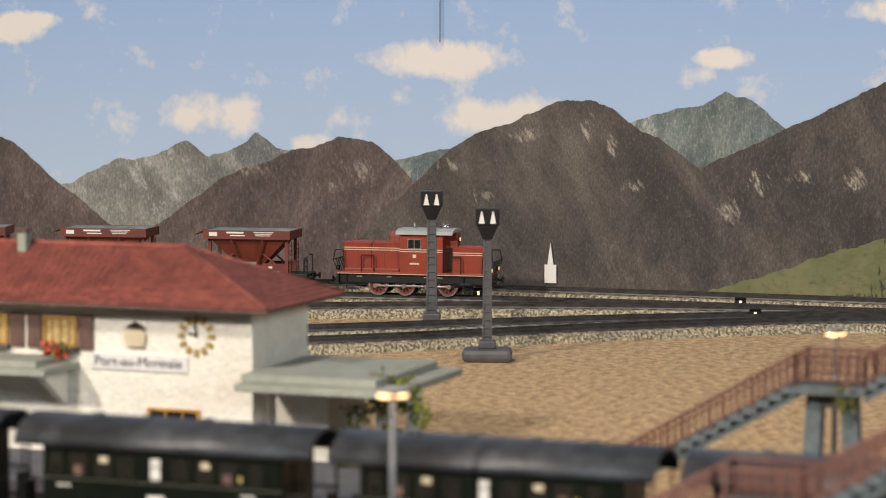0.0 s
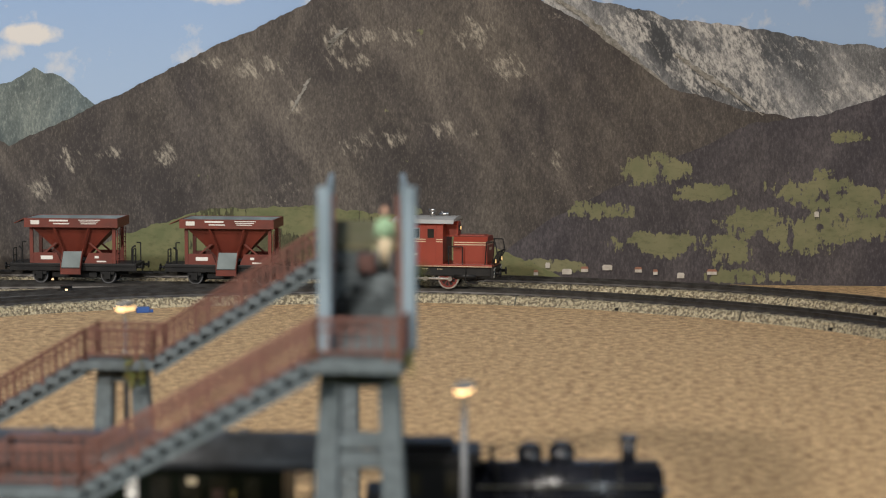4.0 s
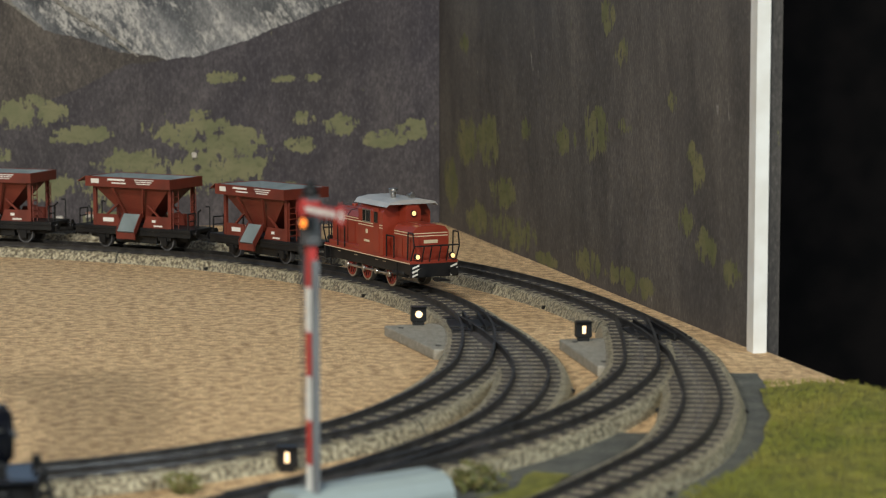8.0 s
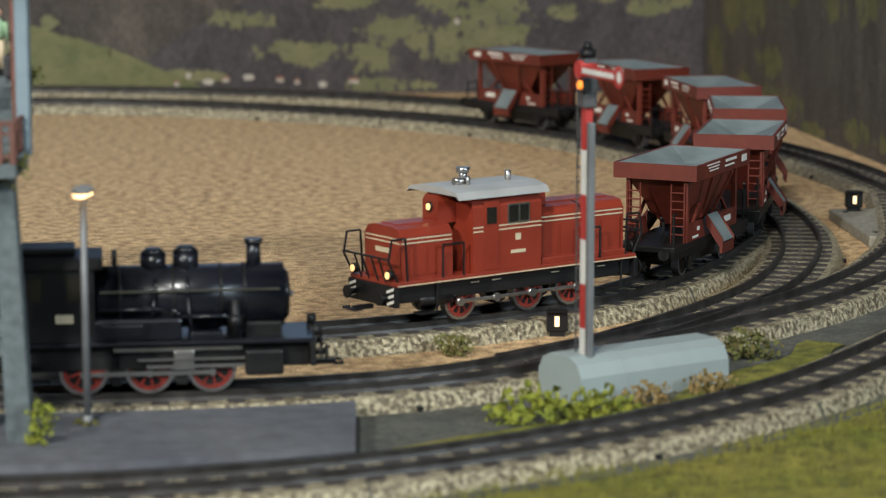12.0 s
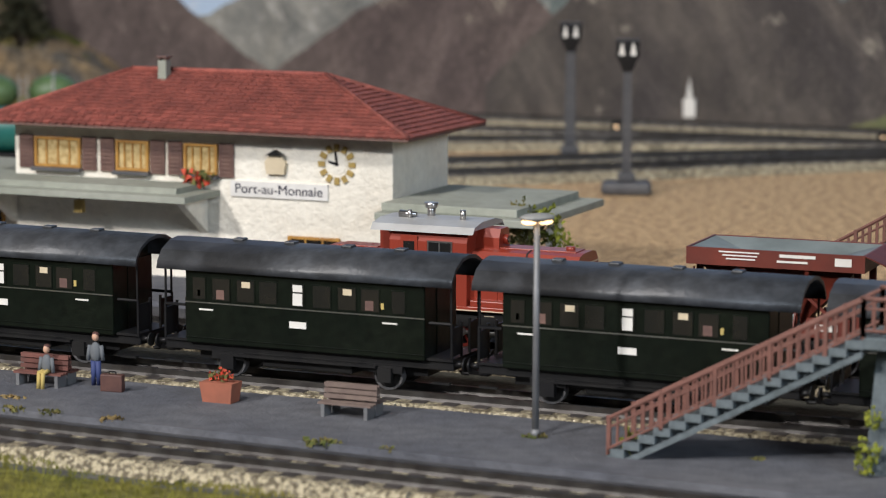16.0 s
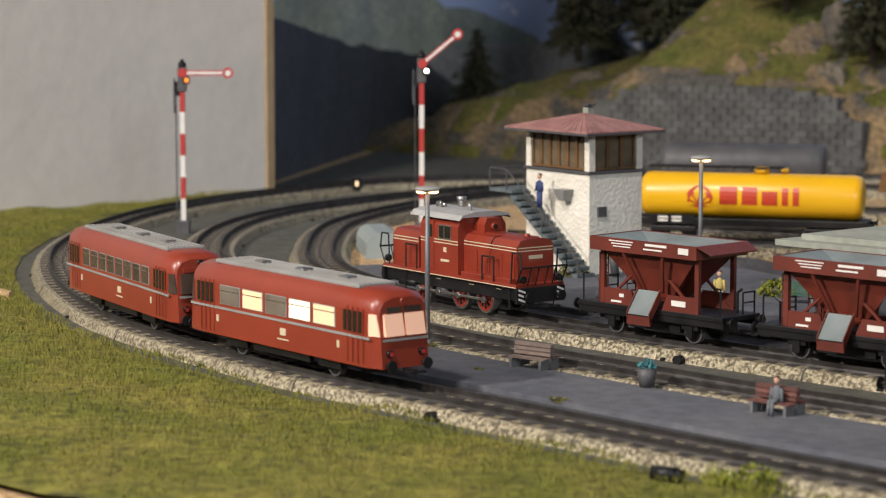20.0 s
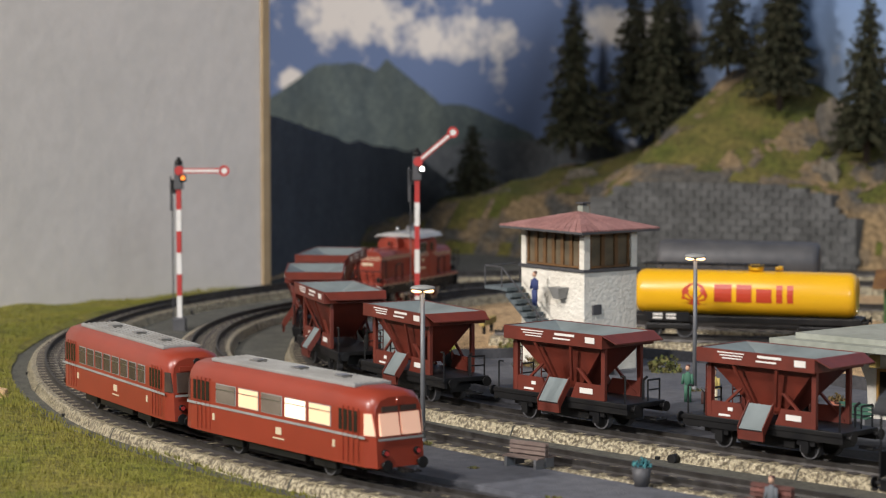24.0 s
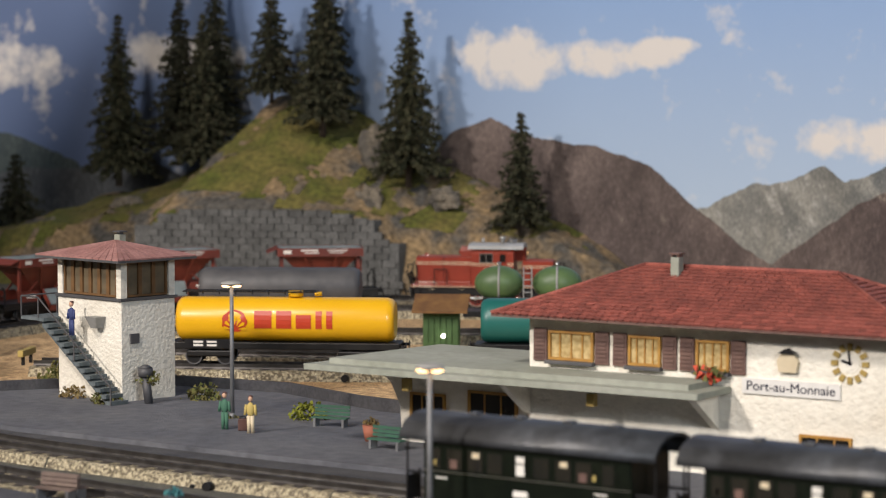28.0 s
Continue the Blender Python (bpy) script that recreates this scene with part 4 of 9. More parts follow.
def loco():
    t = thing("diesel_locomotive", "red model diesel shunting locomotive with a grey cab roof", "locomotive")
    part("frame", box(B(), -0.0555, 0.0555, -0.0135, 0.0135, 0.0095, 0.0165, 0.0006), BLACK, t)
    part("footplate", box(B(), -0.0565, 0.0565, -0.0158, 0.0158, 0.0163, 0.0182, 0.0003), RED, t)
    for sx in (-1, 1):
        b = part("buffer_beam", box(B(), min(sx * 0.0555, sx * 0.0575), max(sx * 0.0555, sx * 0.0575), -0.0158, 0.0158, 0.0085, 0.0165, 0.0003), BLACK, t)
        for y in (-0.0125, 0.0125):
            for k in range(3):
                z = 0.0088 + k * 0.0024
                s = hull(B(), [(sx * 0.0576, y - 0.0022, z), (sx * 0.0578, y - 0.0022, z), (sx * 0.0578, y + 0.0022, z + 0.0016), (sx * 0.0576, y + 0.0022, z + 0.0016)],
                         [(sx * 0.0576, y - 0.0022, z + 0.0011), (sx * 0.0578, y - 0.0022, z + 0.0011), (sx * 0.0578, y + 0.0022, z + 0.0027), (sx * 0.0576, y + 0.0022, z + 0.0027)])
                part("warning_stripe", s, WHITE, b)
        buffers(t, sx * 0.0575, sx)
        coupler(t, sx * 0.0575, sx)
        # end platform railing
        zt = 0.0335
        for y in (-0.0148, 0.0148):
            part("end_railing", wire(B(), [(sx * 0.0555, y, 0.0175), (sx * 0.0600, y, 0.0260), (sx * 0.0585, y, zt), (sx * 0.0525, y, zt), (sx * 0.0515, y, 0.0175)], 0.00045), BLACK, t)
        part("cross_rail", wire(B(), [(sx * 0.0598, -0.0148, 0.0265), (sx * 0.0598, 0.0148, 0.0265)], 0.00045), BLACK, t)
        for y in (-0.008, -0.003, 0.003, 0.008):
            part("railing_bar", wire(B(), [(sx * 0.0565, y, 0.0175), (sx * 0.0598, y, 0.0265)], 0.0004), BLACK, t)
        for y in (-0.0115, 0.0115):
            h = part("headlight", tube(B(), (sx * 0.0562, y, 0.0205), (sx * 0.0582, y, 0.0205), 0.0018, 14), BLACK, t)
            part("lens", tube(B(), (sx * 0.0580, y, 0.0205), (sx * 0.0585, y, 0.0205), 0.0013, 12), WARMGLOW if sx > 0 else DARKGLASS, h)
    # long hood to the rear, short hood ahead of the cab
    for a, c, top in ((-0.0530, -0.0095, 0.0395), (0.0290, 0.0525, 0.0370)):
        sec = [(-0.0118, 0.018), (-0.0118, top - 0.0035), (-0.0095, top - 0.0008), (-0.005, top), (0.005, top), (0.0095, top - 0.0008), (0.0118, top - 0.0035), (0.0118, 0.018)]
        hd = part("hood", prism(B(), sec, a, c), RED, t, bevel=0.0007)
        for y in (-0.01195, 0.01195):
            for z in (top - 0.0060, top - 0.0045):
                part("trim_line", box(B(), a + 0.0006, c - 0.0002, min(y, y * 1.006), max(y, y * 1.006), z, z + 0.0005), CREAM, hd)
            n = 4 if c < 0 else 2
            for k in range(n):
                x0 = a + 0.002 + k * (c - a - 0.003) / n
                part("hood_door", box(B(), x0, x0 + (c - a - 0.003) / n - 0.0012, min(y, y * 1.012), max(y, y * 1.012), 0.0195, top - 0.0075), RED, hd)
        e = c if c > 0 else a
        sg = 1 if c > 0 else -1
        for z in (top - 0.0060, top - 0.0045):
            part("trim_line", box(B(), min(e, e + sg * 0.0001), max(e, e + sg * 0.0001), -0.0112, 0.0112, z, z + 0.0005), CREAM, hd)
        part("number_bar", box(B(), min(e, e + sg * 0.00015), max(e, e + sg * 0.00015), -0.0045, 0.0045, top - 0.0098, top - 0.0080), CREAM, hd)
        part("hood_top_panel", box(B(), a + 0.003, c - 0.003, -0.0052, 0.0052, top - 0.0002, top + 0.0004, 0.0002), RED, hd)
        if c < 0:
            part("hood_joint", prism(B(), [(p * 1.012, q + 0.0002 if q > 0.03 else q) for p, q in sec], -0.0322, -0.0316), BLACK, hd)
            part("hood_shoulder", box(B(), a + 0.001, c - 0.001, -0.0150, 0.0150, 0.0180, 0.0205, 0.0004), RED, hd)
    part("dome_stack", tube(B(), (-0.046, 0, 0.039), (-0.046, 0, 0.0412), 0.0018, 12), RED, t)
    # cab
    cab = part("cab", prism(B(), [(-0.0158, 0.018), (-0.0158, 0.0420), (-0.0125, 0.0468), (0.0125, 0.0468), (0.0158, 0.0420), (0.0158, 0.018)], -0.0095, 0.0225), RED, t, bevel=0.0006)
    part("cab_nose", prism(B(), [(-0.0050, 0.036), (-0.0050, 0.0440), (-0.003, 0.0462), (0.003, 0.0462), (0.0050, 0.0440), (0.0050, 0.036)], 0.0225, 0.0310), RED, t, bevel=0.0006)
    part("cab_nose", prism(B(), [(-0.0062, 0.036), (-0.0058, 0.0435), (-0.0040, 0.0468), (0.0040, 0.0468), (0.0058, 0.0435), (0.0062, 0.036)], -0.0190, -0.0095), RED, t, bevel=0.0010)
    rear_lamp = part("headlight", tube(B(), (-0.0208, 0, 0.0425), (-0.0188, 0, 0.0425), 0.0019, 14), RED, t)
    part("lens", tube(B(), (-0.0211, 0, 0.0425), (-0.0207, 0, 0.0425), 0.0013, 12), DARKGLASS, rear_lamp)
    top_lamp = part("headlight", tube(B(), (0.0300, 0, 0.0418), (0.0318, 0, 0.0418), 0.0019, 14), BLACK, t)
    part("lens", tube(B(), (0.0316, 0, 0.0418), (0.0321, 0, 0.0418), 0.0013, 12), WARMGLOW, top_lamp)
    roof = part("cab_roof", prism(B(), [(-0.0172, 0.0455), (-0.0150, 0.0480), (-0.007, 0.0494), (0.007, 0.0494), (0.0150, 0.0480), (0.0172, 0.0455), (0.0150, 0.0468), (-0.0150, 0.0468)], -0.0125, 0.0300), LOCOROOF, t, "light grey cab roof", 0.0004)
    part("exhaust", tube(tube(B(), (0.013, -0.004, 0.049), (0.013, -0.004, 0.0535), 0.0016, 12), (0.013, -0.004, 0.0525), (0.013, -0.004, 0.0545), 0.0023, 12, 0.0028), SILVER, roof, "bright exhaust stack")
    part("horn", tube(tube(B(), (0.016, 0.004, 0.0505), (0.023, 0.004, 0.0505), 0.0009, 8, 0.0016), (0.018, 0.006, 0.049), (0.018, 0.006, 0.0525), 0.0009, 8), SILVER, roof)
    part("vent", tube(B(), (-0.003, 0.003, 0.049), (-0.003, 0.003, 0.0530), 0.0012, 10), SILVER, roof)
    for y, s in ((-0.0158, -1), (0.0158, 1)):
        for x0, x1 in ((-0.0030, 0.0060), (0.0120, 0.0165)):
            f = part("cab_window", box(B(), x0 - 0.0006, x1 + 0.0006, min(y, y + s * 0.0004), max(y, y + s * 0.0004), 0.0352, 0.0424), SILVER if x0 < 0 else RED, cab)
            part("pane", box(B(), x0, x1, min(y + s * 0.0004, y + s * 0.0006), max(y + s * 0.0004, y + s * 0.0006), 0.0358, 0.0418), DARKGLASS, f)
            if x0 < 0:
                part("mullion", box(B(), (x0 + x1) / 2 - 0.0003, (x0 + x1) / 2 + 0.0003, min(y, y + s * 0.0008), max(y, y + s * 0.0008), 0.0355, 0.0421), SILVER, f)
        part("number_bar", box(B(), -0.002, 0.005, min(y, y + s * 0.0002), max(y, y + s * 0.0002), 0.0240, 0.0252), CREAM, cab)
        part("emblem", box(B(), 0.0003, 0.0028, min(y, y + s * 0.0002), max(y, y + s * 0.0002), 0.0288, 0.0312), CREAM, cab)
        for z in (0.0330, 0.0345):
            part("trim_line", box(B(), -0.0095, 0.0225, min(y, y + s * 0.00015), max(y, y + s * 0.00015), z, z + 0.0005), CREAM, cab)
        part("door", box(B(), 0.0108, 0.0178, min(y, y + s * 0.0003), max(y, y + s * 0.0003), 0.019, 0.0440), RED, cab)
        bm = wire(B(), [(-0.0385, s * 0.0155, 0.018), (-0.0385, s * 0.0155, 0.030), (-0.0290, s * 0.0155, 0.030), (-0.0290, s * 0.0155, 0.018)], 0.00045)
        part("side_handrail", bm, BLACK, t)
        bm = wire(B(), [(0.0265, s * 0.0155, 0.018), (0.0265, s * 0.0155, 0.030), (0.0360, s * 0.0155, 0.030), (0.0360, s * 0.0155, 0.018)], 0.00045)
        part("side_handrail", bm, BLACK, t)
        part("trim_line", box(B(), -0.0565, 0.0565, min(s * 0.0158, s * 0.0160), max(s * 0.0158, s * 0.0160), 0.0166, 0.0170), CREAM, t)
        for x in (-0.0285, -0.0068, 0.0270):
            w = wheel(t, x, s * 0.0100, 0.0076, WHEELRED)
            part("hub", tube(B(), (x, s * 0.0113, 0.0076), (x, s * 0.0127, 0.0076), 0.0018, 10), RED, w)
        part("coupling_rod", box(B(), -0.0300, 0.0285, min(s * 0.0130, s * 0.0139), max(s * 0.0130, s * 0.0139), 0.0068, 0.0082, 0.0003), SILVER, t)
        for x in (-0.0285, -0.0068, 0.0100, 0.0270):
            part("rod_bearing", tube(B(), (x, s * 0.0130, 0.0075), (x, s * 0.0146, 0.0075), 0.0017, 12), SILVER, t)
        for x in (0.010, -0.018, 0.020, -0.0405):
            part("lettering_bar", box(B(), x - 0.0020, x + 0.0020, min(s * 0.0135, s * 0.0137), max(s * 0.0135, s * 0.0137), 0.0143, 0.0146), CREAM, t)
        for x in (-0.046, 0.0420):
            part("step", wire(box(B(), x - 0.004, x + 0.004, s * 0.0125 - 0.002, s * 0.0125 + 0.002, 0.0045, 0.0053), [(x - 0.004, s * 0.0145, 0.005), (x - 0.004, s * 0.0145, 0.0165)], 0.0004), BLACK, t)
        part("air_tank", tube(B(), (0.030, s * 0.0115, 0.0095), (0.045, s * 0.0115, 0.0095), 0.0024, 12), BLACK, t)
    # the body stands a little taller than the drawing
    for ob in t.children_recursive:
        for v in ob.data.vertices:
            if v.co.z > 0.0165:
                v.co.z = 0.0165 + (v.co.z - 0.0165) * 1.07
        if ob.name.split(".")[0] not in ("wheel", "tyre", "rim", "spoke_star", "hub"):
            for v in ob.data.vertices:
                v.co.x *= 1.06
    return t


def hopper_wagon():
    t = thing("hopper_wagon", "oxide red hopper wagon with a grey inside and chutes", "wagon", "wagons of the goods train")
    part("deck", box(B(), -0.0475, 0.0475, -0.0140, 0.0140, 0.0125, 0.0150, 0.0004), BLACK, t)
    for s in (-1, 1):
        part("sole_bar", box(B(), -0.0475, 0.0475, min(s * 0.0118, s * 0.0135), max(s * 0.0118, s * 0.0135), 0.0095, 0.0127), BLACK, t)
        buffers(t, s * 0.0475, s, 0.0125)
        coupler(t, s * 0.0475, s)
    part("brake_gear", box(box(B(), -0.0170, 0.0170, -0.0095, 0.0095, 0.0040, 0.0125, 0.0006), -0.0400, 0.0400, -0.0060, 0.0060, 0.0062, 0.0125), BLACK, t)
    # hopper: rim, slanted sides, open top with a grey inside
    L1, W1, zt = 0.0350, 0.0188, 0.0485
    bm = hull(B(), rect(-0.0082, 0.0082, -0.0066, 0.0066, 0.0190), rect(-L1 + 0.0035, L1 - 0.0035, -0.0142, 0.0142, 0.0425))
    part("hopper_body", bm, WAGONRED, t)
    rim = B()
    for x0, x1, y0, y1 in ((-L1, L1, -W1, -W1 + 0.0010), (-L1, L1, W1 - 0.0010, W1), (-L1, -L1 + 0.001, -W1 + 0.001, W1 - 0.001), (L1 - 0.001, L1, -W1 + 0.001, W1 - 0.001)):
        box(rim, x0, x1, y0, y1, 0.0418, zt)
    r = part("rim", rim, WAGONRED, t)
    part("end_flange", hull(B(), [(-L1, -W1, zt - 0.0004), (-L1, W1, zt - 0.0004), (-L1 - 0.0080, W1 - 0.002, zt - 0.0042), (-L1 - 0.0080, -W1 + 0.002, zt - 0.0042)],
                             [(-L1, -W1, zt), (-L1, W1, zt), (-L1 - 0.0080, W1 - 0.002, zt - 0.0036), (-L1 - 0.0080, -W1 + 0.002, zt - 0.0036)]), WAGONRED, t, "slanted end flange")
    inside = B()
    a = [inside.verts.new(p) for p in rect(-L1 + 0.001, L1 - 0.001, -W1 + 0.001, W1 - 0.001, zt - 0.0003)]
    c = [inside.verts.new(p) for p in rect(-0.014, 0.014, -0.004, 0.004, 0.0430)]
    for i in range(4):
        inside.faces.new((a[i], a[(i + 1) % 4], c[(i + 1) % 4], c[i]))
    inside.faces.new(c)
    part("hopper_inside", inside, LOAD, t, "grey hopper inside")
    for s in (-1, 1):
        y = s * (W1 + 0.0001)
        part("plate_frame", box(B(), -0.0300, -0.0235, min(y, y + s * 0.0002), max(y, y + s * 0.0002), 0.0440, 0.0470), WHITE, r)
        part("lettering_bar", box(B(), -0.0160, -0.0020, min(y, y + s * 0.0002), max(y, y + s * 0.0002), 0.0462, 0.0474), WHITE, r)
        part("lettering_bar", box(B(), -0.0130, -0.0010, min(y, y + s * 0.0002), max(y, y + s * 0.0002), 0.0442, 0.0450), WHITE, r)
        for k in range(3):
            part("lettering_bar", box(B(), 0.0060 + k * 0.0008, 0.0220 - k * 0.0015, min(y, y + s * 0.0002), max(y, y + s * 0.0002), 0.0470 - k * 0.0013, 0.0475 - k * 0.0013), WHITE, r)
        # skirt and chute
        for sx in (-1, 1):
            part("side_skirt", prism(B(), [(sx * 0.0320, 0.015), (sx * 0.0295, 0.0228), (sx * 0.0120, 0.0228), (sx * 0.0085, 0.015)], min(s * 0.0125, s * 0.0137), max(s * 0.0125, s * 0.0137), "y"), WAGONRED, t)
            part("funnel_rib", hull(B(), [(sx * 0.0060, s * 0.0105, 0.0228), (sx * 0.0075, s * 0.0105, 0.0228), (sx * 0.0075, s * 0.0118, 0.0228), (sx * 0.0060, s * 0.0118, 0.0228)],
                                    [(sx * 0.0120, s * 0.0178, 0.0412), (sx * 0.0135, s * 0.0178, 0.0412), (sx * 0.0135, s * 0.0188, 0.0412), (sx * 0.0120, s * 0.0188, 0.0412)]), WAGONRED, t)
        part("data_plate", box(B(), -0.0240, -0.0150, min(s * 0.0138, s * 0.0140), max(s * 0.0138, s * 0.0140), 0.0178, 0.0205), WHITE, t)
        part("data_plate", box(B(), 0.0165, 0.0195, min(s * 0.0138, s * 0.0140), max(s * 0.0138, s * 0.0140), 0.0188, 0.0205), WHITE, t)
        part("data_plate", box(B(), 0.0180, 0.0250, min(s * 0.0138, s * 0.0140), max(s * 0.0138, s * 0.0140), 0.0160, 0.0170), WHITE, t)
        ch = part("chute", hull(B(), [(-0.0070, s * 0.0135, 0.0225), (0.0070, s * 0.0135, 0.0225), (0.0070, s * 0.0205, 0.0120), (-0.0070, s * 0.0205, 0.0120)],
                                [(-0.0070, s * 0.0135, 0.0238), (0.0070, s * 0.0135, 0.0238), (0.0070, s * 0.0212, 0.0126), (-0.0070, s * 0.0212, 0.0126)]), LOAD, t, "grey discharge chute")
        for x in (-0.0076, 0.0070):
            part("chute_cheek", hull(B(), [(x, s * 0.0135, 0.0195), (x + 0.0006, s * 0.0135, 0.0195), (x + 0.0006, s * 0.0212, 0.0085), (x, s * 0.0212, 0.0085)],
                                     [(x, s * 0.0135, 0.0250), (x + 0.0006, s * 0.0135, 0.0250), (x + 0.0006, s * 0.0216, 0.0136), (x, s * 0.0216, 0.0136)]), WAGONRED, ch)
        part("chute_apron", box(B(), -0.0076, 0.0076, min(s * 0.0200, s * 0.0212), max(s * 0.0200, s * 0.0212), 0.0075, 0.0118), WAGONRED, ch)
        for x in (-0.0310, 0.0310):
            part("post", box(B(), x - 0.0013, x + 0.0013, s * 0.0130 - 0.0010, s * 0.0130 + 0.0010, 0.0150, 0.0413, 0.0002), WAGONRED, t)
        for sx in (-1, 1):
            part("brace", hull(B(), [(sx * 0.0300, s * 0.0120, 0.0160), (sx * 0.0285, s * 0.0120, 0.0160), (sx * 0.0285, s * 0.0132, 0.0160), (sx * 0.0300, s * 0.0132, 0.0160)],
                               [(sx * 0.0135, s * 0.0120, 0.0300), (sx * 0.0115, s * 0.0120, 0.0300), (sx * 0.0115, s * 0.0132, 0.0300), (sx * 0.0135, s * 0.0132, 0.0300)]), WAGONRED, t)
        for x in (-0.0255, 0.0255):
            w = wheel(t, x, s * 0.0080, 0.0056, BLACK)
            g = box(B(), x - 0.0052, x + 0.0052, min(s * 0.0112, s * 0.0124), max(s * 0.0112, s * 0.0124), 0.0068, 0.0098)
            box(g, x - 0.0022, x + 0.0022, min(s * 0.0112, s * 0.0132), max(s * 0.0112, s * 0.0132), 0.0035, 0.0088)
            box(g, x - 0.0085, x + 0.0085, min(s * 0.0115, s * 0.0128), max(s * 0.0115, s * 0.0128), 0.0090, 0.0102)
            part("axle_guard", g, BLACK, t)
        part("ladder", ladder((0.0335, s * 0.010, 0.0150), (0.0335, s * 0.010, 0.0400), 0.006), WAGONRED, t)
        bm = wire(B(), [(s * 0.0450, -0.0125, 0.015), (s * 0.0450, -0.0125, 0.0255), (s * 0.0450, -0.0040, 0.0255), (s * 0.0450, -0.0040, 0.015)], 0.0005)
        wire(bm, [(s * 0.0450, 0.0125, 0.015), (s * 0.0450, 0.0125, 0.0285), (s * 0.0420, 0.0125, 0.0285)], 0.0005)
        wire(bm, [(s * 0.0450, -0.0125, 0.0205), (s * 0.0450, -0.0040, 0.0205)], 0.0004)
        part("end_handrail", bm, BLACK, t)
        part("hand_brake", wire(B(), [(s * 0.0400, s * 0.006, 0.015), (s * 0.0400, s * 0.006, 0.0250), (s * 0.0425, s * 0.006, 0.0268)], 0.0007), BLACK, t)
    return t


def ladder(a, b, width, rungs=6, axis="y", r=0.00035):
    bm = B()
    o = Vector((0, width / 2, 0)) if axis == "y" else Vector((width / 2, 0, 0))
    a, b = Vector(a), Vector(b)
    tube(bm, a - o, b - o, r, 5), tube(bm, a + o, b + o, r, 5)
    for i in range(1, rungs + 1):
        p = a.lerp(b, i / (rungs + 1))
        tube(bm, p - o, p + o, r, 5)
    return bm


engine = loco()
first = hopper_wagon()
wagons = [first] + [copy_thing(first, Matrix.Identity(4)) for _ in range(5)]


def rolling(line, s, wheelbase=0.046):
    """Where a vehicle stands with its middle at length s of a line."""
    a, b = line.at(s - wheelbase / 2), line.at(s + wheelbase / 2)
    p, d = (a + b) / 2, b - a
    return Matrix.Translation((p.x, p.y, RAILTOP)) @ Matrix.Rotation(math.atan2(d.y, d.x), 4, "Z")


def motions():
    """The goods train runs once round the inner loop."""
    for n, ob in enumerate([engine] + wagons):
        rows = []
        for k in range(57):
            t = k * 0.5
            hook, pitch = (float(np.interp(t, SLACK[0], SLACK[i])) for i in (1, 2))
            s = float(np.interp(t, RUN[0], RUN[1])) - (hook + pitch * (n - 1) if n else 0)
            rows.append((t, rolling(INNER, s)))
        walk(ob, rows)
    rows = []
    for k in range(57):
        scene.frame_set(frame(k * 0.5))
        d = float(np.interp(k * 0.5, *zip(*FOCUS)))
        rows.append((k * 0.5, Matrix.Translation(cam.matrix_world @ Vector((0, 0, -d)))))
    walk(focus_point, rows)
    scene.frame_set(1)


# seconds and the engine's way along the loop
RUN = ((0, 3, 4.5, 6.5, 8, 9.5, 11, 11.5, 13.5, 15.5, 17, 18.5, 20, 21.5, 23.5, 24, 26, 27, 28), (0.004, 0.399, 0.594, 0.857, 1.060, 1.280, 1.511, 1.577, 1.821, 2.083, 2.284, 2.491, 2.706, 2.928, 3.220, 3.290, 3.552, 3.675, 3.796))

# the couplings run in and out: seconds, engine to first wagon, wagon to wagon
SLACK = ((0, 4, 15, 18.5, 20, 24, 26, 28), (0.133, 0.137, 0.136, 0.142, 0.146, 0.148, 0.145, 0.137), (0.1170, 0.1165, 0.1180, 0.1170, 0.1155, 0.1310, 0.1290, 0.1225))


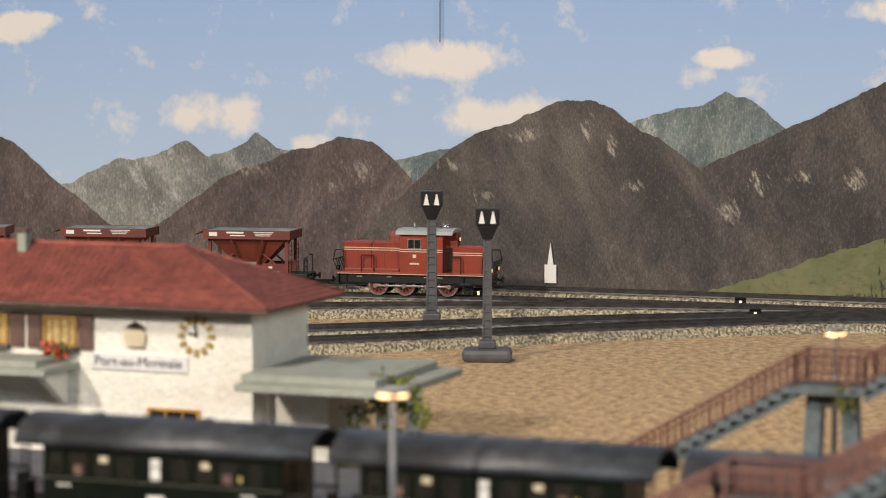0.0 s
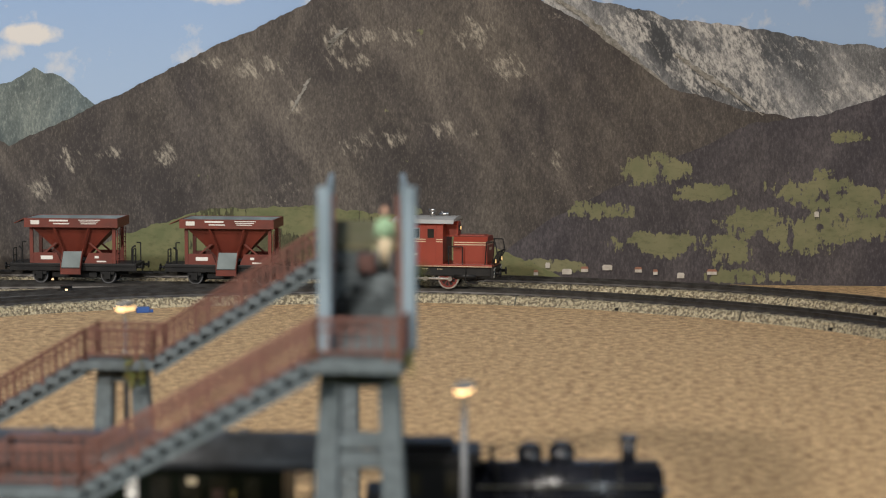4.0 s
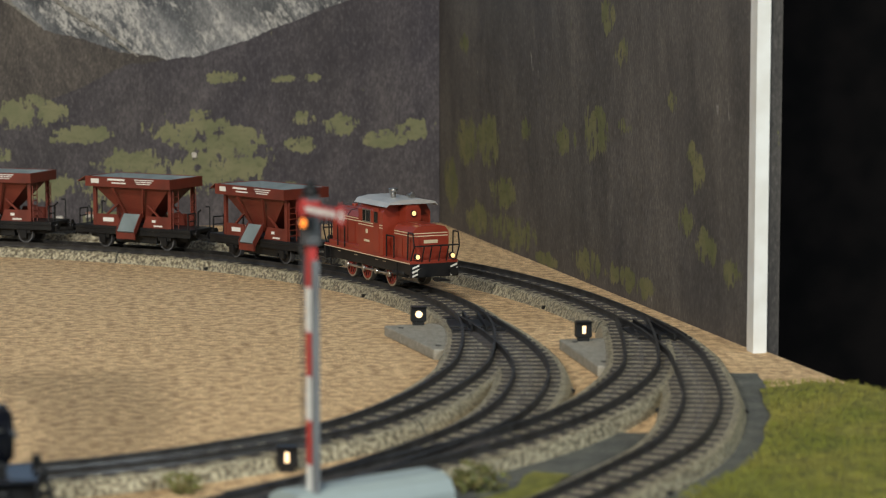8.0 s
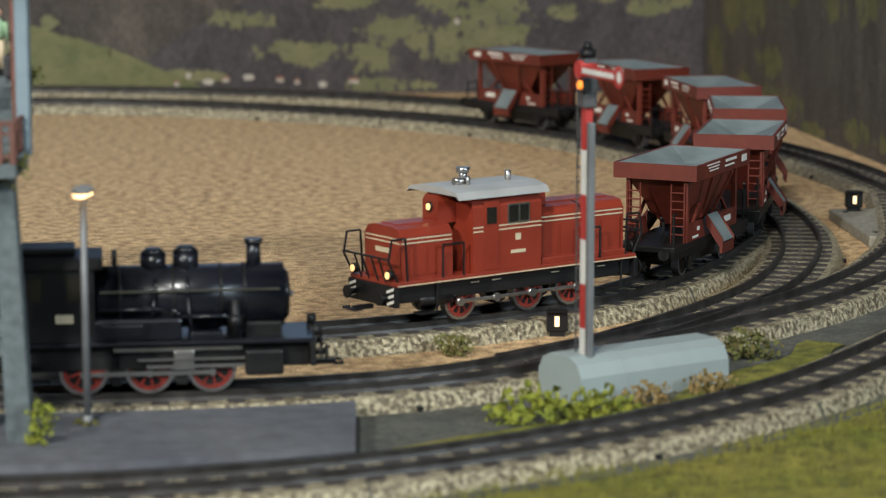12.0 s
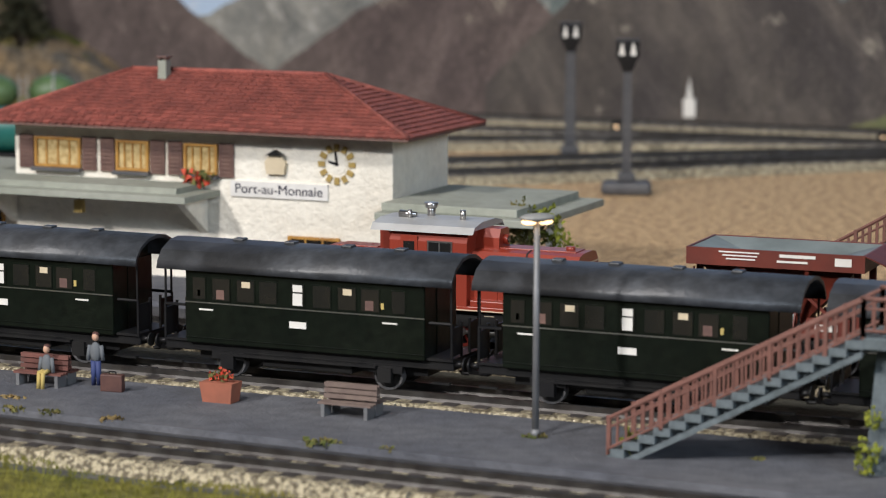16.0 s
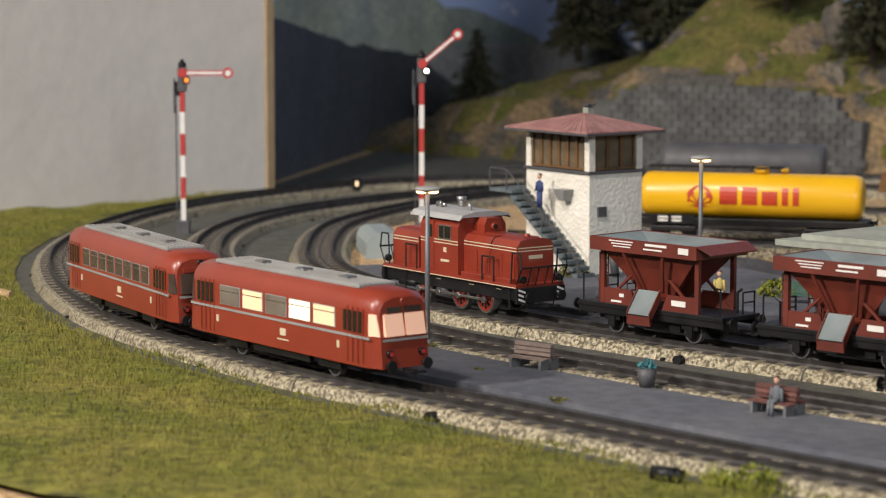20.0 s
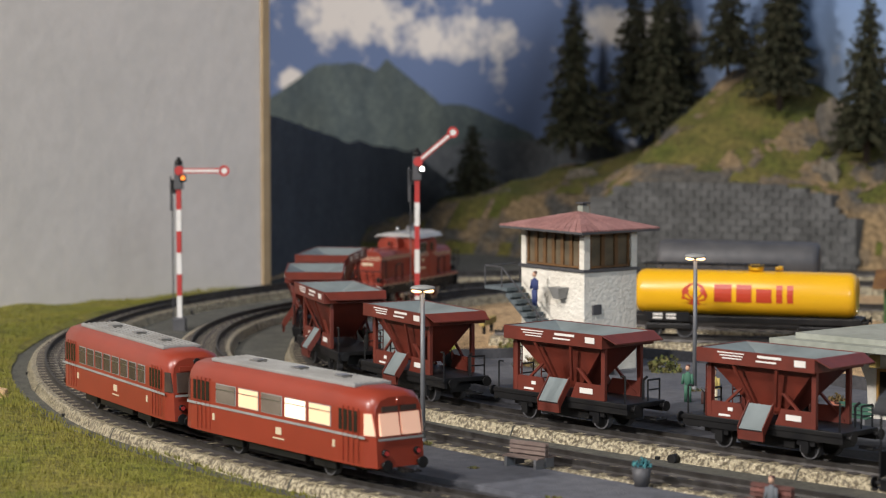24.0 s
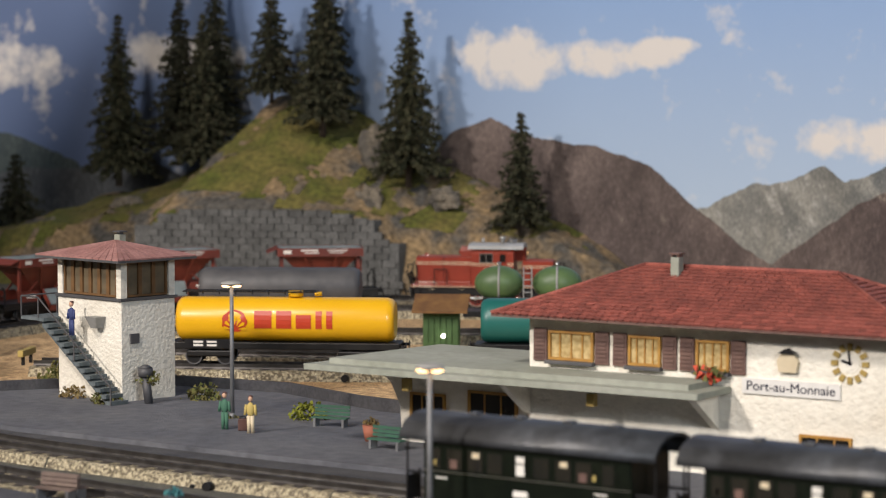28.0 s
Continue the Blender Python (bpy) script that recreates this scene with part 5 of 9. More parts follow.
# ---- standing vehicles ----
def coach():
    t = thing("passenger_coach", "dark green two-axle passenger coach with a curved grey roof", "coach", "coaches of the standing train")
    L, W = 0.0500, 0.0148
    part("underframe", box(B(), -0.0605, 0.0605, -0.0120, 0.0120, 0.0095, 0.0130, 0.0004), BLACK, t)
    part("battery_box", box(B(), -0.0190, 0.0190, -0.0115, 0.0115, 0.0050, 0.0095, 0.0006), BLACK, t)
    part("axle_frame", box(B(), -0.0480, 0.0480, -0.0072, 0.0072, 0.0058, 0.0095), BLACK, t)
    body = part("body", box(B(), -L, L, -W, W, 0.0130, 0.0415, 0.0005), GREEN, t)
    roof = [(-0.0168, 0.0410), (-0.0160, 0.0440), (-0.0125, 0.0480), (-0.0065, 0.0507), (0, 0.0515), (0.0065, 0.0507), (0.0125, 0.0480), (0.0160, 0.0440), (0.0168, 0.0410),
            (0.0160, 0.0410), (0.0150, 0.0434), (0.0118, 0.0469), (0.0060, 0.0495), (0, 0.0502), (-0.0060, 0.0495), (-0.0118, 0.0469), (-0.0150, 0.0434), (-0.0160, 0.0410)]
    r = part("roof", prism(B(), roof, -0.0615, 0.0615, smooth=True), COACHROOF, t, "weathered grey curved roof")
    for x in (-0.034, -0.012, 0.012, 0.034):
        part("roof_vent", box(B(), x - 0.0022, x + 0.0022, -0.0022, 0.0022, 0.0510, 0.0522, 0.0004), COACHROOF, r)
    part("end_fill", box(B(), -L, -L + 0.0012, -0.0115, 0.0115, 0.0415, 0.0475), GREEN, t)
    part("end_fill", box(B(), L - 0.0012, L, -0.0115, 0.0115, 0.0415, 0.0475), GREEN, t)
    for s in (-1, 1):
        y0, y1 = min(s * W, s * (W + 0.0003)), max(s * W, s * (W + 0.0003))
        part("waist_line", box(B(), -L, L, y0, y1, 0.0285, 0.0289), SILVER, body)
        part("waist_line", box(B(), -L, L, y0, y1, 0.0150, 0.0153), GREEN, body)
        xs = [-0.0440, -0.0345, -0.0240, -0.0145, -0.0020, 0.0080, 0.0185, 0.0280, 0.0395]
        for k, x in enumerate(xs):
            w = 0.0026 if k in (0, 8, 4) else 0.0036
            f = part("window", box(B(), x - w - 0.0004, x + w + 0.0004, min(s * W, s * (W + 0.0002)), max(s * W, s * (W + 0.0002)), 0.0296, 0.0386), GREEN, body)
            part("pane", box(B(), x - w, x + w, min(s * (W + 0.0002), s * (W + 0.0003)), max(s * (W + 0.0002), s * (W + 0.0003)), 0.0300, 0.0382), DARKGLASS, f)
            y2, y3 = min(s * (W + 0.0003), s * (W + 0.0004)), max(s * (W + 0.0003), s * (W + 0.0004))
            if k == 4:
                for z0, z1 in ((0.0302, 0.0348), (0.0354, 0.0380)):
                    part("white_blind", box(B(), x - 0.0020, x + 0.0020, y2, y3, z0, z1), WHITE, f, "white blind")
            elif k in (2, 6):
                part("white_blind", box(B(), x - 0.0016, x + 0.0020, y2, y3, 0.0355, 0.0378), CREAM, f)
            elif k in (1, 7):
                part("seat_back", box(B(), x - 0.0020, x + 0.0014, y2, y3, 0.0304, 0.0340), SHUTTER, f)
        part("plate", box(B(), -0.0055, 0.0015, y0, y1, 0.0215, 0.0240), WHITE, body, "white destination plate")
        for x in (-0.0410, 0.0360):
            part("plate", box(B(), x - 0.0030, x + 0.0030, y0, y1, 0.0258, 0.0264), WHITE, body)
            part("class_figure", box(B(), x - 0.0006 - 0.003, x + 0.0006 - 0.003, y0, y1, 0.0312, 0.0335), FYELLOW, body)
        part("step_board", box(B(), -0.0300, 0.0300, min(s * 0.0110, s * 0.0150), max(s * 0.0110, s * 0.0150), 0.0088, 0.0096), BLACK, t)
        # end platforms with railings
        x = s * 0.0560
        part("platform_floor", box(B(), min(s * L, s * 0.0605), max(s * L, s * 0.0605), -0.0130, 0.0130, 0.0130, 0.0140), BLACK, t)
        for y in (-0.0128, 0.0128):
            part("corner_rail", wire(B(), [(s * 0.0600, y, 0.014), (s * 0.0600, y, 0.0270), (s * 0.0510, y, 0.0270)], 0.0006), BLACK, t)
            part("roof_post", wire(B(), [(s * 0.0598, y, 0.0270), (s * 0.0598, y, 0.0415)], 0.0005), BLACK, t)
            part("gate_post", wire(B(), [(s * 0.0600, y * 0.3, 0.014), (s * 0.0600, y * 0.3, 0.0270)], 0.0006), BLACK, t)
            part("railing_panel", box(B(), min(s * 0.0595, s * 0.0603), max(s * 0.0595, s * 0.0603), min(y, y * 0.35), max(y, y * 0.35), 0.0150, 0.0255), BLACK, t)
            part("end_step", box(B(), x - 0.0035, x + 0.0035, y - 0.001, y + 0.001, 0.0045, 0.0053), BLACK, t)
        part("end_door", box(B(), min(s * L, s * (L + 0.0003)), max(s * L, s * (L + 0.0003)), -0.0040, 0.0040, 0.0140, 0.0395), GREEN, t)
        buffers(t, s * 0.0605, s, 0.0120)
        coupler(t, s * 0.0605, s)
        for xx in (-0.0330, 0.0330):
            wheel(t, xx, s * 0.0080, 0.0060, BLACK)
            g = box(B(), xx - 0.0070, xx + 0.0070, min(s * 0.0112, s * 0.0126), max(s * 0.0112, s * 0.0126), 0.0070, 0.0098)
            box(g, xx - 0.0028, xx + 0.0028, min(s * 0.0112, s * 0.0138), max(s * 0.0112, s * 0.0138), 0.0035, 0.0090)
            part("axle_guard", g, BLACK, t)
    return t


def tank_engine():
    t = thing("steam_locomotive", "black model tank steam locomotive with red wheels and bright rods", "locomotive")
    part("frame", box(B(), -0.0540, 0.0520, -0.0110, 0.0110, 0.0085, 0.0175, 0.0005), BLACK, t)
    part("running_plate", box(B(), -0.0540, 0.0535, -0.0148, 0.0148, 0.0172, 0.0186, 0.0003), BLACKGLOSS, t)
    tank = part("side_tank", box(B(), -0.0210, 0.0090, -0.0140, 0.0140, 0.0186, 0.0262, 0.0010), BLACKGLOSS, t)
    bm = tube(B(), (-0.0200, 0, 0.0315), (0.0440, 0, 0.0315), 0.0108, 28)
    boiler = part("boiler", bm, BLACKGLOSS, t)
    for x in (-0.012, 0.006, 0.022, 0.030):
        part("boiler_band", tube(B(), (x, 0, 0.0315), (x + 0.0010, 0, 0.0315), 0.0111, 28), BLACK, boiler)
    part("smokebox_door", tube(B(), (0.0440, 0, 0.0315), (0.0458, 0, 0.0315), 0.0096, 24, 0.0075), BLACKGLOSS, boiler)
    part("smokebox_handle", tube(tube(B(), (0.0455, 0, 0.0315), (0.0475, 0, 0.0315), 0.0010, 8), (0.0468, -0.0035, 0.0315), (0.0468, 0.0035, 0.0315), 0.0004, 6), SILVER, boiler)
    part("smokebox_saddle", box(B(), 0.0300, 0.0430, -0.0085, 0.0085, 0.0170, 0.0235, 0.0008), BLACK, t)
    part("chimney", tube(tube(B(), (0.0340, 0, 0.0410), (0.0340, 0, 0.0500), 0.0026, 16, 0.0024), (0.0340, 0, 0.0490), (0.0340, 0, 0.0508), 0.0032, 16), BLACKGLOSS, boiler)
    for x, h in ((0.0000, 0.0482), (0.0110, 0.0488)):
        d = tube(B(), (x, 0, 0.0405), (x, 0, h - 0.002), 0.0044, 18)
        tube(d, (x, 0, h - 0.002), (x, 0, h), 0.0046, 18, 0.0024)
        part("dome", d, BLACKGLOSS, boiler)
    part("whistle", tube(B(), (-0.0130, 0.002, 0.0415), (-0.0130, 0.002, 0.0475), 0.0009, 8), BLACK, boiler)
    part("handrail", wire(wire(B(), [(-0.018, -0.0116, 0.0352), (0.042, -0.0116, 0.0352)], 0.0004), [(-0.018, 0.0116, 0.0352), (0.042, 0.0116, 0.0352)], 0.0004), SILVER, boiler)
    cab = part("cab", box(B(), -0.0500, -0.0200, -0.0145, 0.0145, 0.0186, 0.0440, 0.0005), BLACK, t)
    part("cab_roof", prism(B(), [(-0.0160, 0.0438), (-0.0120, 0.0470), (0, 0.0482), (0.0120, 0.0470), (0.0160, 0.0438)], -0.0530, -0.0170), BLACK, t)
    part("roof_vent", box(B(), -0.0440, -0.0260, -0.0080, 0.0080, 0.0478, 0.0498, 0.0005), BLACK, t)
    part("coal_bunker", box(B(), -0.0560, -0.0500, -0.0130, 0.0130, 0.0186, 0.0330, 0.0006), BLACK, t)
    for s in (-1, 1):
        for x0, x1 in ((-0.0440, -0.0375), (-0.0290, -0.0235)):
            part("cab_window", box(B(), x0, x1, min(s * 0.0145, s * 0.0148), max(s * 0.0145, s * 0.0148), 0.0330, 0.0410), DARKGLASS, cab)
        part("number_plate", box(B(), -0.0330, -0.0270, min(s * 0.0145, s * 0.0148), max(s * 0.0145, s * 0.0148), 0.0255, 0.0285), CREAM, cab)
        for x in (-0.0240, -0.0020, 0.0190):
            w = wheel(t, x, s * 0.0085, 0.0082, WHEELRED)
            part("crank_pin", tube(B(), (x, s * 0.0100, 0.0072), (x, s * 0.0118, 0.0072), 0.0013, 8), SILVER, w)
            part("counterweight", box(B(), x - 0.0035, x + 0.0035, min(s * 0.0099, s * 0.0102), max(s * 0.0099, s * 0.0102), 0.0105, 0.0138), WHEELRED, w)
        part("coupling_rod", box(B(), -0.0250, 0.0200, min(s * 0.0110, s * 0.0119), max(s * 0.0110, s * 0.0119), 0.0065, 0.0080), SILVER, t, "bright coupling rod")
        part("connecting_rod", box(B(), -0.0030, 0.0300, min(s * 0.0121, s * 0.0128), max(s * 0.0121, s * 0.0128), 0.0090, 0.0102), SILVER, t)
        part("slide_bar", box(B(), -0.0140, 0.0290, min(s * 0.0121, s * 0.0128), max(s * 0.0121, s * 0.0128), 0.0150, 0.0162), SILVER, t)
        part("crosshead", box(B(), 0.0060, 0.0130, min(s * 0.0115, s * 0.0130), max(s * 0.0115, s * 0.0130), 0.0082, 0.0150, 0.0004), SILVER, t)
        part("boiler_pipe", wire(B(), [(-0.0185, s * 0.0112, 0.0290), (0.0060, s * 0.0114, 0.0290), (0.0090, s * 0.0112, 0.0262), (0.0300, s * 0.0112, 0.0262)], 0.0007, 7), BLACKGLOSS, t)
        part("boiler_pipe", wire(B(), [(0.0110, s * 0.0090, 0.0398), (0.0110, s * 0.0118, 0.0330), (0.0125, s * 0.0120, 0.0200)], 0.0006, 7), BLACKGLOSS, t)
        part("boiler_pipe", wire(B(), [(0.0000, s * 0.0090, 0.0395), (0.0000, s * 0.0118, 0.0330), (-0.0010, s * 0.0125, 0.0265)], 0.0006, 7), BLACKGLOSS, t)
        part("tool_box", box(B(), 0.0120, 0.0230, min(s * 0.0105, s * 0.0145), max(s * 0.0105, s * 0.0145), 0.0186, 0.0215, 0.0006), BLACKGLOSS, t)
        part("sand_box", box(B(), -0.0180, -0.0040, min(s * 0.0132, s * 0.0146), max(s * 0.0132, s * 0.0146), 0.0200, 0.0245, 0.0006), BLACKGLOSS, t)
        part("brake_hanger", box(B(), 0.0070, 0.0105, min(s * 0.0095, s * 0.0110), max(s * 0.0095, s * 0.0110), 0.0030, 0.0170, 0.0003), BLACK, t)
        part("brake_hanger", box(B(), -0.0150, -0.0115, min(s * 0.0095, s * 0.0110), max(s * 0.0095, s * 0.0110), 0.0030, 0.0170, 0.0003), BLACK, t)
        part("valve_rod", box(B(), -0.0060, 0.0310, min(s * 0.0130, s * 0.0136), max(s * 0.0130, s * 0.0136), 0.0118, 0.0126), SILVER, t)
        part("cylinder", box(B(), 0.0300, 0.0430, min(s * 0.0100, s * 0.0150), max(s * 0.0100, s * 0.0150), 0.0062, 0.0150, 0.0010), BLACK, t)
        part("air_pump", tube(tube(B(), (0.0270, s * 0.0120, 0.0190), (0.0270, s * 0.0120, 0.0320), 0.0018, 10), (0.0270, s * 0.0120, 0.0225), (0.0270, s * 0.0120, 0.0265), 0.0026, 10), BLACK, t)
        part("step", box(box(B(), -0.0440, -0.0350, min(s * 0.0118, s * 0.0148), max(s * 0.0118, s * 0.0148), 0.0055, 0.0064), -0.0440, -0.0350, min(s * 0.0118, s * 0.0148), max(s * 0.0118, s * 0.0148), 0.0110, 0.0118), BLACK, t)
        lamp = part("lantern", tube(B(), (0.0530, s * 0.0105, 0.0205), (0.0560, s * 0.0105, 0.0205), 0.0020, 12), BLACK, t)
    part("buffer_beam", box(B(), 0.0520, 0.0540, -0.0148, 0.0148, 0.0090, 0.0172, 0.0003), BLACK, t)
    buffers(t, 0.0540, 1, 0.0130)
    buffers(t, -0.0560, -1, 0.0130)
    coupler(t, 0.0540, 1)
    return t


def railbus(motor):
    t = thing("railbus", "red two-axle railbus with its cabin lit" if motor else "red railbus trailer with grey ribbed roof", "railbus", "two cars of the railbus")
    L, W = 0.0680, 0.0155
    part("underframe", box(B(), -0.060, 0.060, -0.0110, 0.0110, 0.0065, 0.0100, 0.0005), BLACK, t)
    sec = [(-W, 0.0085), (-W, 0.0330), (-W * 0.965, 0.0375), (-W * 0.78, 0.0410), (-W * 0.4, 0.0425), (W * 0.4, 0.0425), (W * 0.78, 0.0410), (W * 0.965, 0.0375), (W, 0.0330), (W, 0.0085)]
    bm = B()
    rings = []
    for k in range(13):
        x = -L + 2 * L * k / 12
        e = min(k, 12 - k)
        sq, top = ((0.80, 0.90), (0.95, 0.975))[e] if e < 2 else (1, 1)
        x = math.copysign(min(abs(x), L), x) if e else x
        xx = x if e != 1 else math.copysign(L - 0.006, x)
        rings.append([bm.verts.new((xx - (0.0018 * math.copysign(1, x) if e == 0 and z > 0.024 else 0), y * sq, 0.0085 + (z - 0.0085) * top)) for y, z in sec])
    for a, c in zip(rings, rings[1:]):
        for i in range(10):
            j = (i + 1) % 10
            f = bm.faces.new((a[i], a[j], c[j], c[i]))
            f.smooth = 1 <= i <= 7
    bm.faces.new(rings[0][::-1]), bm.faces.new(rings[-1])
    body = part("body", bm, BUSRED, t)
    r = B()
    box(r, -0.052, 0.050, -0.0100, 0.0100, 0.0415, 0.0432, 0.0004)
    panel = part("roof_panel", r, ROOFGREY, t, "light grey ribbed roof panel")
    for k in range(7):
        part("roof_rib", box(B(), -0.051, 0.049, -0.0092 + k * 0.0029, -0.0087 + k * 0.0029, 0.0431, 0.0436), ROOFGREY, panel)
    for x in (-0.030, 0.0, 0.030):
        part("roof_vent", box(B(), x - 0.003, x + 0.003, -0.003, 0.003, 0.0434, 0.0444, 0.0004), SILVER, panel)
    for s in (-1, 1):
        o = lambda d: (min(s * W, s * (W + d)), max(s * W, s * (W + d)))
        part("waist_band", box(B(), -0.0635, 0.0635, *o(0.0003), 0.0210, 0.0221), ROOFGREY, body, "grey waist band")
        n = 5 if motor else 8
        for k in range(n):
            pitch = 0.084 / n
            x0 = -0.042 + k * pitch + 0.0014
            x1 = x0 + pitch - 0.0028
            lit = motor and k in (1, 3, 4)
            f = part("window", box(B(), x0 - 0.0005, x1 + 0.0005, *o(0.0002), 0.0236, 0.0328), ROOFGREY, body)
            part("pane", box(B(), x0, x1, *o(0.0004), 0.0240, 0.0324), (CABINBRIGHT if k == 3 else CABIN) if lit else PANEGREY if motor else shade_pane(), f)
            part("window_bar", box(B(), x0, x1, *o(0.0006), 0.0300, 0.0304), SILVER, f)
        for sx in (-1, 1):
            for k in range(4):
                x = sx * (0.0475 + k * 0.0033)
                part("door_pane", box(B(), x - 0.0010, x + 0.0010, *o(0.0003), 0.0236, 0.0328), DARKGLASS, body)
                part("door_fold", box(B(), x - 0.0002 + 0.0016, x + 0.0002 + 0.0016, *o(0.0003), 0.0100, 0.0345), BUSRED, body)
        for x, w in ((0.005, 0.0020), (-0.043, 0.0008), (0.043, 0.0008)):
            part("lettering", box(B(), x - w, x + w, *o(0.0003), 0.0150, 0.0182), CREAM, body)
        part("lettering", box(B(), 0.001, 0.009, *o(0.0003), 0.0128, 0.0134), CREAM, body)
        for x in (-0.0330, 0.0330):
            wheel(t, x, s * 0.0080, 0.0056, BLACK)
            part("axle_box", box(B(), x - 0.0075, x + 0.0075, min(s * 0.0100, s * 0.0125), max(s * 0.0100, s * 0.0125), 0.0040, 0.0085, 0.0004), BLACK, t)
        part("side_gear", box(B(), -0.020, 0.020, min(s * 0.0100, s * 0.0130), max(s * 0.0100, s * 0.0130), 0.0045, 0.0085, 0.0004), BLACK, t)
        # ends: three front panes, brow panes, lights and buffers
        x = s * L
        xo = (min(x - s * 0.004, x - s * 0.0014), max(x - s * 0.004, x - s * 0.0014))
        lit_end = CABINFRONT if motor and s > 0 else CABINDIM
        for y0, y1 in ((-0.0106, -0.0007), (0.0007, 0.0106)):
            part("front_pane", hull(B(), [(x - s * 0.0050, y0, 0.0226), (x - s * 0.0050, y1, 0.0226), (x + s * 0.0004, y1, 0.0226), (x + s * 0.0004, y0, 0.0226)],
                                    [(x - s * 0.0050, y0, 0.0322), (x - s * 0.0050, y1, 0.0322), (x - s * 0.0013, y1, 0.0322), (x - s * 0.0013, y0, 0.0322)]), lit_end, body)
        for sy in (-1, 1):
            part("corner_pane", hull(B(), [(x - s * 0.0060, sy * 0.0136, 0.0226), (x - s * 0.0012, sy * 0.0118, 0.0226), (x - s * 0.0012, sy * 0.0129, 0.0226), (x - s * 0.0060, sy * 0.0150, 0.0226)],
                                     [(x - s * 0.0060, sy * 0.0134, 0.0322), (x - s * 0.0030, sy * 0.0118, 0.0322), (x - s * 0.0030, sy * 0.0135, 0.0322), (x - s * 0.0060, sy * 0.0149, 0.0322)]), lit_end, body)
        for y in (-0.0050, 0.0050):
            part("brow_pane", box(B(), min(x - s * 0.0060, x - s * 0.0012), max(x - s * 0.0060, x - s * 0.0012), y - 0.0042, y + 0.0042, 0.0328, 0.0352), CABINDIM if motor and s > 0 else BUSRED, body)
        part("end_band", box(B(), min(x, x + s * 0.0003), max(x, x + s * 0.0003), -0.0120, 0.0120, 0.0205, 0.0216), ROOFGREY, body)
        for y in (-0.0085, 0.0085):
            l = part("end_light", tube(B(), (x - s * 0.001, y, 0.0150), (x + s * 0.0012, y, 0.0150), 0.0016, 12), BLACK, t)
            part("lens", tube(B(), (x + s * 0.0012, y, 0.0150), (x + s * 0.0014, y, 0.0150), 0.0011, 10), SIGNALRED, l)
        top = part("top_light", tube(B(), (x - s * 0.006, 0, 0.0372), (x - s * 0.0010, 0, 0.0372), 0.0017, 12), BUSRED if motor else BLACK, t)
        buffers(t, x - s * 0.001, s, 0.0100, 0.0095)
        coupler(t, x - s * 0.002, s)
    # the cars are longer than the drawing: stretch all but the wheels
    for ob in t.children_recursive:
        vs = ob.data.vertices
        mid = sum(v.co.x for v in vs) / len(vs)
        solid = ob.name.split(".")[0] in ("wheel", "tyre", "buffer", "coupler", "end_light", "lens")
        for v in vs:
            v.co.x = v.co.x + 0.1765 * mid if solid else v.co.x * 1.1765
    return t


def shade_pane():
    return CABINDIM


PANEGREY = shader("grey_cabin_pane", (0.20, 0.165, 0.135), 0.25, 0, 60, (0.13, 0.105, 0.085))
CABINDIM = shader("dim_cabin_pane", (0.09, 0.065, 0.05), 0.2, 0, 60, (0.05, 0.035, 0.03))


